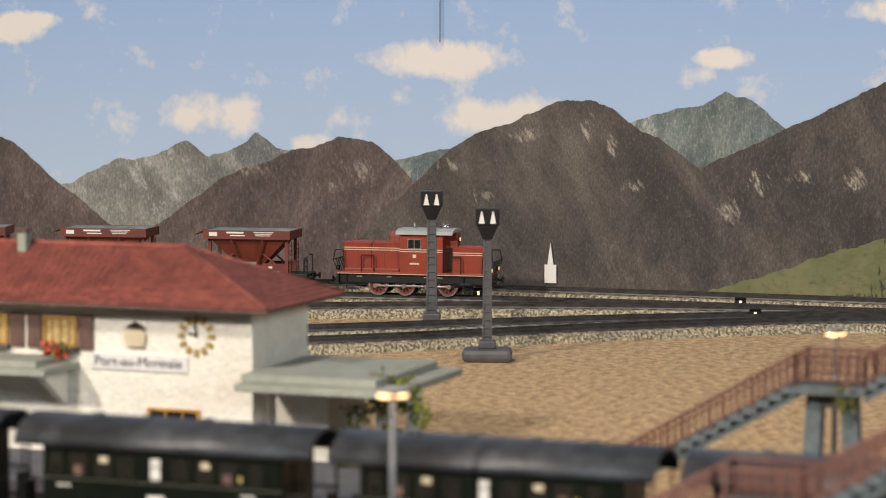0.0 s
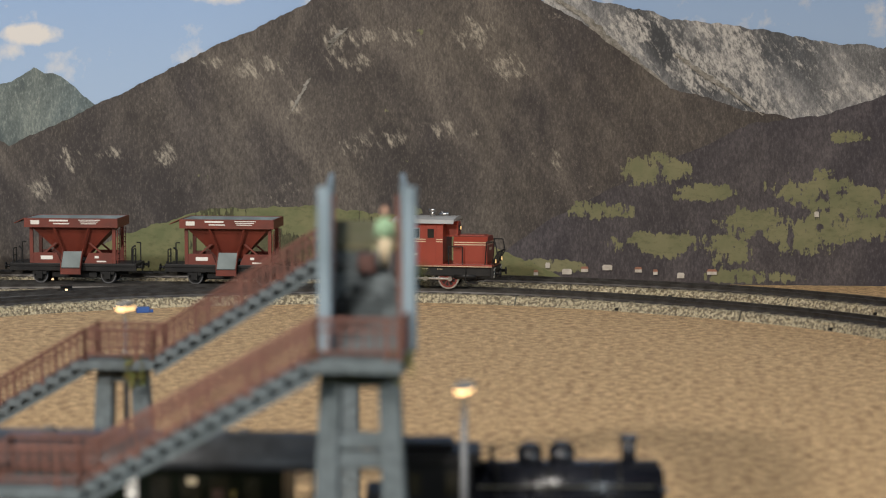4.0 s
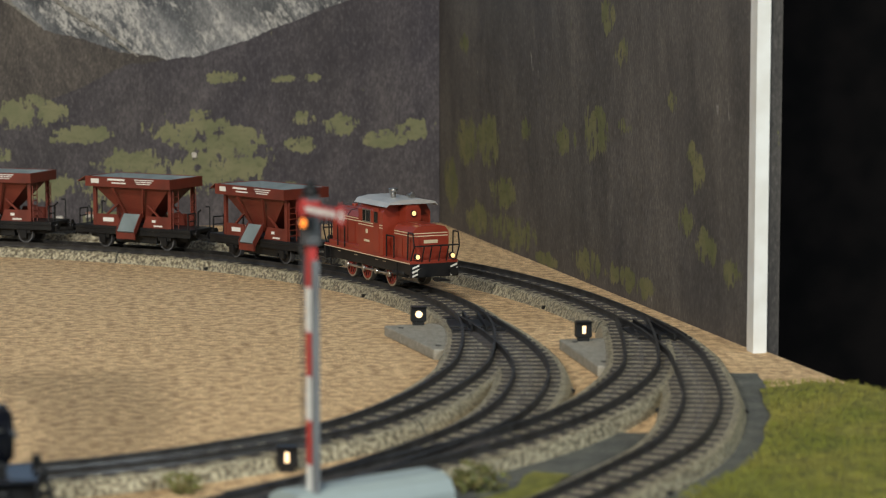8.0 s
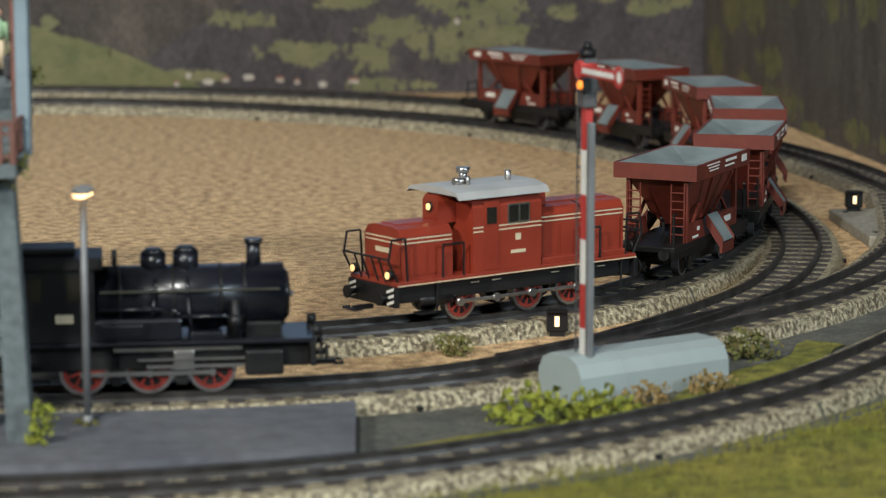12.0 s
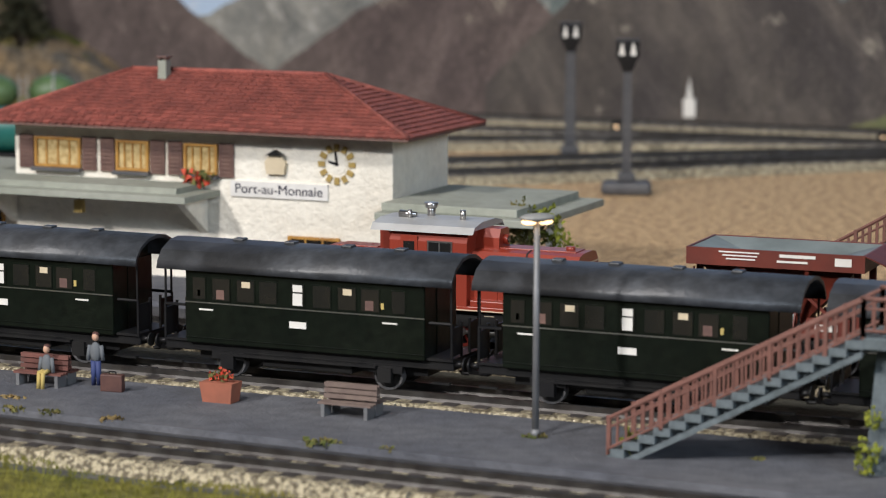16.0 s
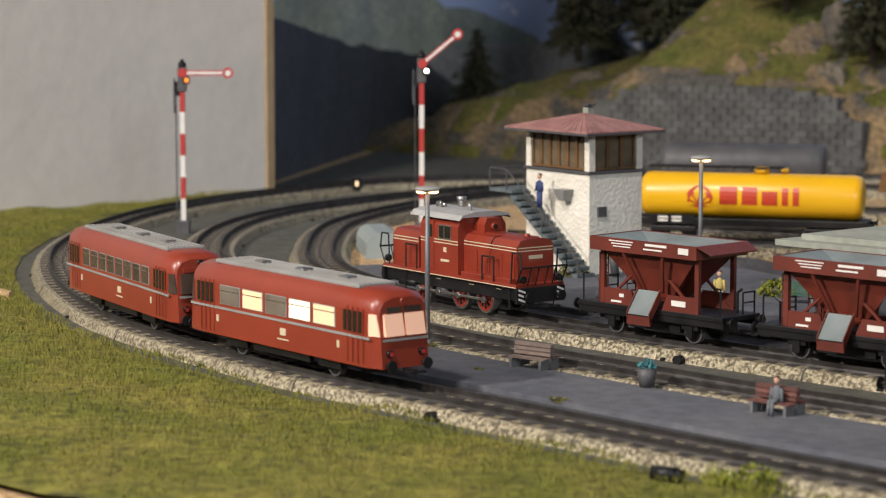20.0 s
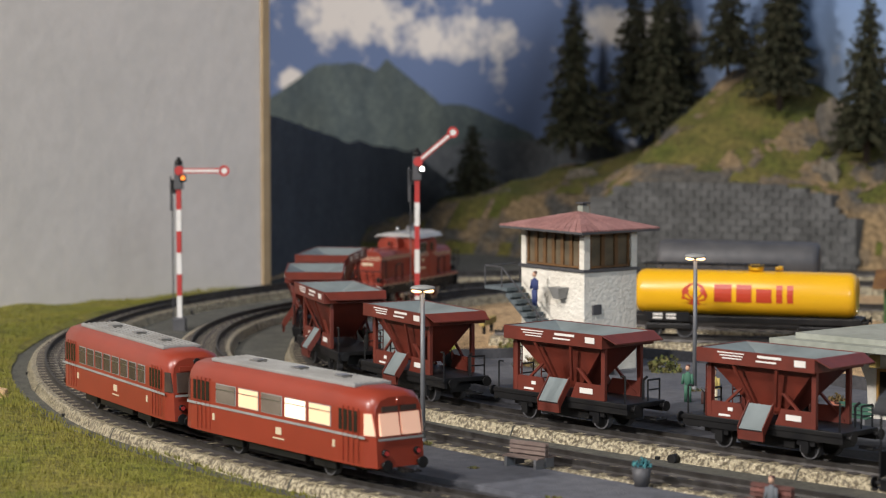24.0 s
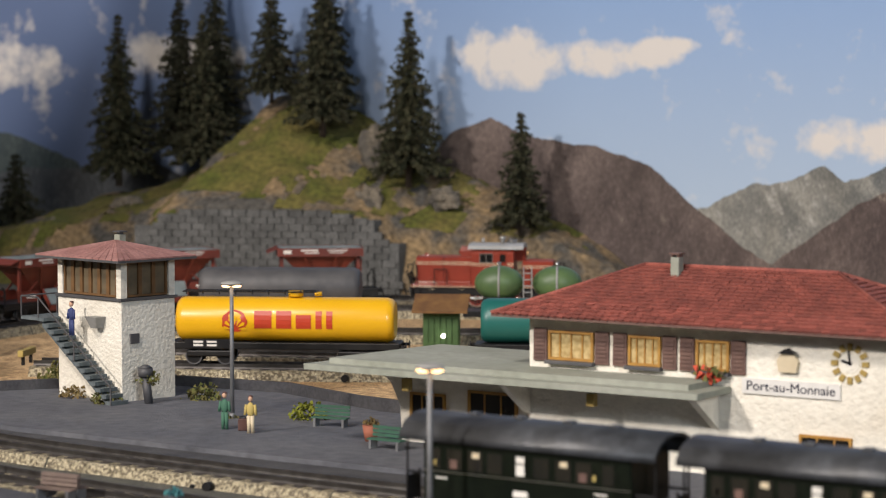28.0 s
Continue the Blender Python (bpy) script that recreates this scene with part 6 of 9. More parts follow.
def tank_wagon(kind):
    label = {"yellow": "yellow bogie tank wagon with red lettering blocks and fan emblem", "teal": "teal green tank wagon with white lettering bars", "dark": "dark grey rounded-roof tank wagon"}[kind]
    t = thing("tank_wagon", label, "wagon", "wagons in the yard")
    L = 0.072 if kind != "dark" else 0.060
    part("underframe", box(B(), -L - 0.004, L + 0.004, -0.0125, 0.0125, 0.0105, 0.0150, 0.0005), BLACK, t)
    R, zc = 0.0147, 0.0295 if kind != "dark" else 0.0315
    bm = B()
    seg = 28
    rings = []
    for x, k in ((-L, 0.0), (-L, 0.80), (-L + 0.0018, 0.93), (-L + 0.005, 1.0), (L - 0.005, 1.0), (L - 0.0018, 0.93), (L, 0.80), (L, 0.0)):
        rings.append([bm.verts.new((x, R * k * math.cos(2 * math.pi * i / seg), zc + R * k * math.sin(2 * math.pi * i / seg))) for i in range(seg)] if k else None)
    for a, c in zip(rings, rings[1:]):
        if a and c:
            for i in range(seg):
                bm.faces.new((a[i], a[(i + 1) % seg], c[(i + 1) % seg], c[i])).smooth = True
    bm.faces.new(rings[1][::-1]), bm.faces.new(rings[-2])
    tank = part("tank", bm, {"yellow": YELLOW, "teal": TEAL, "dark": DARKGREY}[kind], t)
    for sx in (-1, 1):
        bogie = box(B(), sx * (L - 0.022) - 0.0150, sx * (L - 0.022) + 0.0150, -0.0118, 0.0118, 0.0055, 0.0095, 0.0008)
        part("bogie", bogie, BLACK, t)
        for dx in (-0.0105, 0.0105):
            for s in (-1, 1):
                wheel(t, sx * (L - 0.022) + dx, s * 0.0080, 0.0056, BLACK)
        buffers(t, sx * (L + 0.004), sx, 0.0125)
    if kind == "yellow":
        for s in (-1, 1):
            part("data_board", box(B(), -0.066 if s < 0 else 0.036, -0.036 if s < 0 else 0.066, min(s * 0.0128, s * 0.0135), max(s * 0.0128, s * 0.0135), 0.0110, 0.0172), BLACK, t)
            for k in range(4):
                x0 = (-0.060 if s < 0 else 0.042) + (k % 2) * 0.009
                part("data_bar", box(B(), x0, x0 + 0.0065, min(s * 0.0135, s * 0.0137), max(s * 0.0135, s * 0.0137), 0.0125 + (k // 2) * 0.0022, 0.0138 + (k // 2) * 0.0022), WHITE, t)
            # lettering as plain blocks that follow the tank's curve
            def block(x0, x1, z0, z1, mat=LOGORED, name="lettering_block"):
                b2 = B()
                cols = []
                for z in np.linspace(z0, z1, 5):
                    y = s * math.sqrt(max(R * R - (z - zc) ** 2, 1e-9))
                    yo = s * 0.0003
                    cols.append((b2.verts.new((x0, y + yo, z)), b2.verts.new((x1, y + yo, z)), b2.verts.new((x1, y - yo, z)), b2.verts.new((x0, y - yo, z))))
                for a, c in zip(cols, cols[1:]):
                    for i in range(4):
                        b2.faces.new((a[i], a[(i + 1) % 4], c[(i + 1) % 4], c[i]))
                b2.faces.new(cols[0][::-1]), b2.faces.new(cols[-1])
                part(name, b2, mat, tank)
            m = -s
            for x0, x1, z0, z1 in ((-0.0195, -0.0080, 0.0245, 0.0360), (-0.0050, 0.0050, 0.0245, 0.0360), (0.0080, 0.0180, 0.0245, 0.0335), (0.0210, 0.0250, 0.0245, 0.0360), (0.0280, 0.0320, 0.0245, 0.0360)):
                a, c = sorted((m * x0, m * x1))
                block(a, c, z0, z1)
            # emblem: a plain red fan with yellow ribs and a foot
            def on_tank(x, z, lift):
                return (x, s * (math.sqrt(R * R - (z - zc) ** 2) + lift), z)
            ex, ez = m * -0.0325, 0.0275
            fan = B()
            edge = [fan.verts.new(on_tank(ex + 0.0083 * (1 + 0.045 * math.cos(7 * a)) * math.cos(a), ez + 0.0012 + 0.0078 * math.sin(a), 0.0003)) for a in (math.radians(-28 + 236 * k / 40) for k in range(41))]
            low = [fan.verts.new(on_tank(ex + dx, 0.0222, 0.0003)) for dx in (-0.0030, 0.0030)]
            mid = fan.verts.new(on_tank(ex, ez, 0.0003))
            ring_pts = edge + low
            for a, c in zip(ring_pts, ring_pts[1:] + ring_pts[:1]):
                fan.faces.new((mid, a, c))
            emblem = part("fan_emblem", fan, LOGORED, tank, "plain red fan emblem with yellow ribs")
            for k in range(7):
                a0, a1 = math.radians(-8 + k * 28.5), math.radians(-8 + k * 28.5 + 19)
                rib = B()
                rib.faces.new([rib.verts.new(on_tank(ex + r0 * math.cos(a), 0.0238 + r0 * 1.12 * math.sin(a), 0.0006)) for a, r0 in (((a0 + a1) / 2, 0.0022), (a0, 0.0070), ((a0 + a1) / 2, 0.0078), (a1, 0.0070)) if 0.0238 + r0 * math.sin(a) > 0.02])
                part("emblem_rib", rib, YELLOW, emblem)
        cat = B()
        for y in (-0.006, 0.006):
            wire(cat, [(-0.068, y, 0.0478), (0.020, y, 0.0478)], 0.0005)
        for k in range(9):
            wire(cat, [(-0.068 + k * 0.011, -0.006, 0.0478), (-0.068 + k * 0.011, 0.006, 0.0478), (-0.068 + k * 0.011, 0.006, 0.0450)], 0.0005)
        part("catwalk", cat, BLACK, t)
        part("dome_hatch", tube(B(), (0.006, 0, 0.0445), (0.006, 0, 0.0480), 0.0050, 18), YELLOW, tank)
        part("dome_hatch", tube(B(), (0.021, 0, 0.0450), (0.021, 0, 0.0475), 0.0025, 14), YELLOW, tank)
    if kind == "teal":
        part("dome_hatch", tube(B(), (0.0, 0, 0.0445), (0.0, 0, 0.0475), 0.0045, 18), TEAL, tank)
        for k in range(6):
            part("lettering_block", box(B(), -0.03 + k * 0.01, -0.023 + k * 0.01, -0.0129, -0.0126, 0.0122, 0.0132), WHITE, t)
    return t


def barrel_wagon():
    t = thing("barrel_wagon", "wagon with two green upright barrel tanks and a ladder", "wagon", "wagons in the yard")
    part("underframe", box(B(), -0.048, 0.048, -0.0125, 0.0125, 0.0105, 0.0150, 0.0005), BLACK, t)
    for x in (-0.0215, 0.0215):
        b2 = bmesh.new()
        bmesh.ops.create_uvsphere(b2, u_segments=20, v_segments=12, radius=1, matrix=Matrix.Translation((x, 0, 0.0350)) @ Matrix.Diagonal((0.0185, 0.0130, 0.0130, 1)))
        for f in b2.faces:
            f.smooth = True
        tk = part("barrel_tank", b2, TANKGREEN, t)
        part("tank_band", tube(B(), (x - 0.0008, 0, 0.0350), (x + 0.0008, 0, 0.0350), 0.0132, 24), ROOFGREY, tk)
        part("valve", tube(B(), (x, 0, 0.0475), (x, 0, 0.0505), 0.0014, 10), SILVER, tk)
        part("cradle", box(B(), x - 0.012, x + 0.012, -0.011, 0.011, 0.0150, 0.0250, 0.0006), BLACK, t)
        for s in (-1, 1):
            wheel(t, x * 1.3, s * 0.008, 0.0056, BLACK)
    part("ladder", ladder((0, -0.0125, 0.015), (0, -0.0125, 0.0480), 0.006, 6, "x", 0.0005), ROOFGREY, t)
    return t


def stand(ob, line, s, wheelbase=0.066):
    ob.matrix_basis = rolling(line, s, wheelbase)
    return ob


first_coach = coach()
for i, x in enumerate((-0.595, -0.4635, -0.332, -0.2005)):
    stand(first_coach if i == 0 else copy_thing(first_coach, Matrix.Identity(4)), MIDDLE, MIDDLE.nearest(x, 0.961))
stand(tank_engine(), MIDDLE, MIDDLE.nearest(-0.0690, 0.965), 0.043)
bus = stand(railbus(True), OUTER, OUTER.nearest(-0.926, 0.876))
bus.matrix_basis = bus.matrix_basis @ Matrix.Rotation(math.pi, 4, "Z")
trailer = stand(railbus(False), OUTER, OUTER.nearest(-0.926, 0.876) + 0.172)
trailer.matrix_basis = trailer.matrix_basis @ Matrix.Rotation(math.pi, 4, "Z")
stand(tank_wagon("yellow"), YARD[0], YARD[0].nearest(-1.081, 1.424))
stand(tank_wagon("teal"), YARD[0], YARD[0].nearest(-0.906, 1.525))
stand(tank_wagon("dark"), YARD[2], YARD[2].nearest(-1.225, 1.603))
stand(barrel_wagon(), YARD[2], YARD[2].nearest(-1.065, 1.697))


# ---- ground cover ----
def table_right(y):
    return 0.3455 + (1.40 - y) * 0.125


def strip(name, line, s0, s1, o0, o1, z, material, label, category, kind, step=0.01, cols=6, wobble=0.004, height=0.0):
    """A band of ground cover beside a line, kept on the table."""
    bm = B()
    n = int((s1 - s0) / step)
    rows = []
    for i in range(n + 1):
        s = s0 + (s1 - s0) * i / n
        p, h = line.at(s), line.heading(s)
        row = []
        for j in range(cols + 1):
            o = o0 + (o1 - o0) * j / cols
            if 0 < j < cols or wobble:
                o += wobble * noise.noise((s * 31, j * 3.1, o0 * 100))
            x, y = p.x - o * math.sin(h), p.y + o * math.cos(h)
            y = max(y, 0.632)
            x = min(x, table_right(y) - 0.001)
            zz = z + height * (0.4 + noise.noise((x * 25, y * 25, 1)) * 0.6) * min(1, j / 2)
            row.append(bm.verts.new((x, y, zz)))
        rows.append(row)
    for a, c in zip(rows, rows[1:]):
        for j in range(cols):
            bm.faces.new((a[j], a[j + 1], c[j + 1], c[j])).smooth = True
    ob = link(name, bm, material)
    return tagged(ob, label, category, kind=kind)


sR, sL = OUTER.nearest(0.283, 1.27), OUTER.nearest(-1.578, 1.47)
strip("earth_margin", OUTER, sR - 0.05, sL + 0.1, 0.0185, 0.034, 0.0010, EARTH_AND_SHADE, "dark earth margin along the outer track", "ground", "structure", cols=2, wobble=0.003)
strip("lawn", OUTER, sR, sL, 0.029, 0.36, 0.0016, GRASS, "olive and yellow-green static grass lawn", "grass", "stuff", 0.012, 28, 0.002, 0.006)
strip("earth_inside", OUTER, OUTER.nearest(0.255, 1.16), OUTER.nearest(-0.03, 0.85), -0.062, -0.0185, 0.0007, EARTH_AND_SHADE, "dark earth between two curves", "ground", "structure", cols=4)
strip("earth_inside", OUTER, OUTER.nearest(-0.98, 0.88), OUTER.nearest(-1.50, 1.82), -0.075, -0.0185, 0.0007, EARTH_AND_SHADE, "dark earth between the curves", "ground", "structure", cols=4)
strip("earth_inside", MIDDLE, MIDDLE.nearest(-1.51, 1.49), MIDDLE.nearest(-0.99, 1.0), 0.0185, 0.07, 0.0011, EARTH_AND_SHADE, "dark earth beside the station track", "ground", "structure", cols=4)
t = tagged(link("earth_behind_tracks", prism(B(), [(-1.645, 1.50), (-1.60, 1.62), (-1.55, 1.71), (-1.46, 1.81), (-1.33, 1.90), (-1.15, 2.0), (-1.15, 2.083), (-2.0, 2.083)], 0.0004, 0.0012, "z"), EARTH_AND_SHADE), "dark earth behind the far curve", "ground", kind="structure")
tagged(link("earth_by_platform", prism(B(), [(-0.08, 0.855), (0.04, 0.905), (0.13, 0.972), (0.20, 1.06), (0.155, 1.09), (0.08, 1.025), (0.0, 0.965), (-0.08, 0.945)], 0.0002, 0.0006, "z"), EARTH_AND_SHADE), "dark earth at the end of the platform", "ground", kind="structure")
# a dark strip over the sand stands in for shade beside the inner bed
tagged(link("earth_between_tracks", prism(B(), [(-1.10, 1.055), (-1.02, 1.028), (-0.90, 1.000), (-0.6, 0.976), (-0.05, 0.976), (-0.05, 1.05), (-0.6, 1.038), (-0.9, 1.045), (-1.02, 1.060)], 0.0002, 0.0010, "z"), EARTH_AND_SHADE), "dark strip painted as the shade between the station tracks", "ground", kind="structure")
strip("moss", OUTER, OUTER.nearest(0.21, 1.06), OUTER.nearest(0.03, 0.87), -0.040, -0.023, 0.0016, GRASS, "moss patches on the dark earth", "grass", "stuff", cols=3, wobble=0.009)


def blades(name, count, pick, label, material, size):
    """Short upright fibres of static grass."""
    rng = random.Random(7)
    vs, fs = [], []
    for _ in range(count):
        x, y, z = pick(rng)
        a, h, w = rng.uniform(0, 6.28), size * rng.uniform(0.6, 1.3), size * 0.16
        dx, dy = math.cos(a) * w, math.sin(a) * w
        lx, ly = rng.uniform(-0.5, 0.5) * h, rng.uniform(-0.5, 0.5) * h
        k = len(vs)
        vs += [(x - dx, y - dy, z), (x + dx, y + dy, z), (x + lx, y + ly, z + h)]
        fs.append((k, k + 1, k + 2))
    me = bpy.data.meshes.new(name)
    me.from_pydata(vs, [], fs)
    me.materials.append(material)
    return tagged(new(name, me), label, "grass", kind="stuff")


def on_lawn(rng):
    while True:
        s, o = rng.uniform(sR, sL), 0.031 + rng.random() ** 1.3 * 0.24
        p, h = OUTER.at(s), OUTER.heading(s)
        x, y = p.x - o * math.sin(h), p.y + o * math.cos(h)
        if y > 0.64 and x < table_right(y) - 0.004 and x > -1.63:
            return x, y, 0.0022 + 0.006 * max(0.0, 0.4 + noise.noise((x * 25, y * 25, 1)) * 0.6)


BLADE = shader("grass_fibres", (0.138, 0.146, 0.015), 0.9, 0, -22, (0.205, 0.182, 0.03))
blades("lawn_fibres", 80000, on_lawn, "short olive static grass fibres", BLADE, 0.0021)


# ---- platforms ----
def y_of(line, x, ylim):
    return min((p for p in line.p if p.y < ylim), key=lambda p: abs(p.x - x)).y


def island_platform():
    t = thing("island_platform", "grey asphalt island platform with a dark edge", "platform", kind="structure")
    xs = [-0.985 + i * 0.0205 for i in range(49)]
    near = [(x, y_of(OUTER, x, 1.2) + 0.033) for x in xs]
    far = [(x, y_of(MIDDLE, x, 1.2) - 0.0235) for x in xs]
    ok = [i for i in range(49) if far[i][1] - near[i][1] > 0.008]
    part("paving", prism(B(), [near[i] for i in ok] + [far[i] for i in ok[::-1]], 0.0, 0.0068, "z"), ASPHALT, t)
    part("edge_strip", prism(B(), [(near[i][0], near[i][1] - 0.0125) for i in ok] + [(near[i][0], near[i][1] - 0.0003) for i in ok[::-1]], 0.0, 0.0044, "z"), KERB, t, "dark sloped platform edge")
    return t


island_platform()
t = thing("station_platform", "grey asphalt platform in front of the station", "platform", kind="structure")
part("paving", prism(B(), [(-1.185, 1.163), (-1.12, 1.128), (-1.03, 1.112), (-0.85, 1.106), (-0.42, 1.106), (-0.42, 1.27), (-0.80, 1.27), (-0.90, 1.275), (-1.0, 1.312), (-1.09, 1.302), (-1.155, 1.215)], 0.0, 0.0075, "z"), ASPHALT, t)
part("edge_strip", prism(B(), [(-1.185, 1.150), (-1.12, 1.112), (-1.03, 1.092), (-0.85, 1.081), (-0.42, 1.079), (-0.42, 1.1055), (-0.85, 1.1055), (-1.03, 1.1115), (-1.12, 1.1275), (-1.185, 1.1625)], 0.0, 0.0050, "z"), KERB, t, "dark sloped platform edge")
bm = B()
path = [(-1.155, 1.222), (-1.09, 1.308), (-1.0, 1.318), (-0.93, 1.292), (-0.85, 1.276)]
for a, c in zip(path, path[1:]):
    d = (Vector(c) - Vector(a)).normalized() * 0.003
    hull(bm, [(a[0], a[1], 0), (c[0], c[1], 0), (c[0] - d.y, c[1] + d.x, 0), (a[0] - d.y, a[1] + d.x, 0)], [(a[0], a[1], 0.013), (c[0], c[1], 0.013), (c[0] - d.y, c[1] + d.x, 0.013), (a[0] - d.y, a[1] + d.x, 0.013)])
setting("low_fence_wall", bm, KERB, "low dark wall behind the station platform", "wall")


# ---- station ----
def window(parent, x0, x1, z0, z1, y, frame_mat=WOODOCHRE, bars=2, fill=CURTAIN, name="window"):
    """A framed window in a wall that faces the viewer (towards lower y)."""
    f = B()
    w = 0.0013
    for a in ((x0, x1, z0, z0 + w), (x0, x1, z1 - w, z1), (x0, x0 + w, z0 + w, z1 - w), (x1 - w, x1, z0 + w, z1 - w)):
        box(f, a[0], a[1], y - 0.0016, y + 0.0006, a[2], a[3])
    fr = part(name, f, frame_mat, parent)
    part("pane", box(B(), x0 + w, x1 - w, y - 0.0004, y + 0.0004, z0 + w, z1 - w), fill, fr)
    for k in range(bars):
        x = x0 + (x1 - x0) * (k + 1) / (bars + 1)
        part("glazing_bar", box(B(), x - 0.0004, x + 0.0004, y - 0.0010, y - 0.0004, z0 + w, z1 - w), frame_mat, fr)
    return fr


def station():
    t = thing("station_building", "white plastered station with a red hipped tile roof", "building")
    x0, x1, y0, y1 = -0.737, -0.532, 1.175, 1.240
    wall = part("wall", box(B(), x0, x1, y0, y1, 0.0, 0.0795, 0.0004), PLASTER, t)
    # hipped roof: an eaves board, then tiles in courses
    e, rx0, rx1, ry, rz, ez = 0.014, -0.688, -0.582, 1.2075, 0.1045, 0.0805
    roof = part("roof", hull(B(), rect(x0 - e, x1 + e, y0 - e, y1 + e, ez - 0.0012), rect(x0 - e, x1 + e, y0 - e, y1 + e, ez)), SHUTTER, t)
    corners = [Vector((x0 - e, y0 - e, ez)), Vector((x1 + e, y0 - e, ez)), Vector((x1 + e, y1 + e, ez)), Vector((x0 - e, y1 + e, ez))]
    ridge_a, ridge_b = Vector((rx0, ry, rz)), Vector((rx1, ry, rz))
    rest, tiles = B(), []
    for c0, c1, r0, r1 in ((corners[0], corners[1], ridge_a, ridge_b), (corners[1], corners[2], ridge_b, ridge_b), (corners[2], corners[3], ridge_b, ridge_a), (corners[3], corners[0], ridge_a, ridge_a)):
        n = 17
        up = (c1 - c0).cross(r0 - c0).normalized()
        up = up if up.z > 0 else -up
        for k in range(n):
            a, b = c0.lerp(r0, k / n), c1.lerp(r1, k / n)
            a2, b2 = c0.lerp(r0, (k + 1.12) / n if k < n - 1 else 1), c1.lerp(r1, (k + 1.12) / n if k < n - 1 else 1)
            m = max(1, int((b - a).length / 0.0042))
            for j in range(m):
                g = 0.04
                q = [a.lerp(b, (j + g) / m), a.lerp(b, (j + 1 - g) / m), a2.lerp(b2, (j + 1 - g) / m), a2.lerp(b2, (j + g) / m)]
                o = up * (0.0009 + 0.0003 * ((j * 7 + k * 3) % 5) / 5)
                if k < 5 and c0 is corners[0]:
                    tiles.append((q, o))
                else:
                    hull(rest, [v + o * 0.1 for v in q], [q[0] + o, q[1] + o, q[2] + o * 0.35, q[3] + o * 0.35])
    upper = part("upper_tiles", rest, TILE, roof)
    upper["kind"] = "stuff"
    # the lowest courses on the front, tile by tile
    tile_mesh = bpy.data.meshes.new("roof_tile")
    bm = hull(B(), [(-0.5, 0, 0.1), (0.5, 0, 0.1), (0.5, 1, 0.1), (-0.5, 1, 0.1)], [(-0.5, 0, 1), (0.5, 0, 1), (0.5, 1, 0.35), (-0.5, 1, 0.35)])
    bm.to_mesh(tile_mesh)
    bm.free()
    tile_mesh.materials.append(TILE)
    for q, o in tiles:
        u, v, base = q[1] - q[0], (q[3] + q[2] - q[0] - q[1]) / 2, (q[0] + q[1]) / 2
        m = Matrix(((u.x, v.x, o.x, base.x), (u.y, v.y, o.y, base.y), (u.z, v.z, o.z, base.z), (0, 0, 0, 1)))
        share("roof_tile", tile_mesh, roof, m)
    for a, b in ((ridge_a, ridge_b), (corners[0], ridge_a), (corners[1], ridge_b), (corners[2], ridge_b)):
        part("ridge_cap", tube(B(), a + Vector((0, 0, 0.0006)), b + Vector((0, 0, 0.0008)), 0.0011, 8), TILE, roof)
    ch = part("chimney", box(B(), -0.6696, -0.6649, 1.1990, 1.2040, 0.0985, 0.1100, 0.0003), CANOPY, t)
    part("chimney_cap", box(B(), -0.6702, -0.6643, 1.1984, 1.2046, 0.1113, 0.1121), SHUTTER, ch)
    for x in (-0.6694, -0.6658):
        part("cap_foot", box(B(), x, x + 0.0007, 1.1994, 1.2036, 0.1100, 0.1113), SHUTTER, ch)
    for wx0, wx1, bars in ((-0.725, -0.699, 3), (-0.679, -0.661, 3), (-0.6415, -0.6235, 3)):
        f = window(wall, wx0, wx1, 0.0580, 0.0728, y0, bars=bars)
        part("sill", box(B(), wx0 - 0.001, wx1 + 0.001, y0 - 0.0040, y0, 0.0560, 0.0579, 0.0003), DARKGREY, f)
        for a in (wx0 - 0.0088, wx1 + 0.0010):
            s = part("shutter", box(B(), a, a + 0.0078, y0 - 0.0014, y0, 0.0570, 0.0735, 0.0003), SHUTTER, wall, "brown louvred shutter")
            for k in range(7):
                part("slat", box(B(), a + 0.0010, a + 0.0068, y0 - 0.0020, y0 - 0.0013, 0.0588 + k * 0.0020, 0.0598 + k * 0.0020), SHUTTER, s)
    clump("flower_box_plant", (-0.6325, y0 - 0.0045, 0.0565), (0.010, 0.0035, 0.0045), 60, FLOWER, parent=wall, second=BUSHDARK)
    # clock of twelve gilt blocks
    cx, cz, r = -0.5605, 0.0660, 0.0079
    clock = part("clock_face", tube(B(), (cx, y0 - 0.0003, cz), (cx, y0, cz), 0.0048, 28), PLASTER, wall)
    for k in range(12):
        a = math.radians(30 * k)
        b2 = box(B(), -0.0012, 0.0012, -0.0008, 0.0, -0.0017, 0.0017)
        bmesh.ops.transform(b2, matrix=Matrix.Translation((cx + r * math.sin(a), y0 - 0.0001, cz + r * math.cos(a))) @ Matrix.Rotation(a, 4, "Y"), verts=b2.verts)
        part("hour_block", b2, GILT, clock)
    for a, ln, w in ((math.radians(-8), 0.0062, 0.0005), (math.radians(-75), 0.0045, 0.0006)):
        b2 = box(B(), -w, w, -0.0007, -0.0003, -0.0008, ln)
        bmesh.ops.transform(b2, matrix=Matrix.Translation((cx, y0, cz)) @ Matrix.Rotation(a, 4, "Y"), verts=b2.verts)
        part("clock_pointer", b2, BLACK, clock)
    # name board
    board = part("name_board", box(B(), -0.6165, -0.5650, y0 - 0.0012, y0, 0.0485, 0.0560), SIGNALWHITE, wall, "white name board with dark letters")
    text = bpy.data.curves.new("name_text", "FONT")
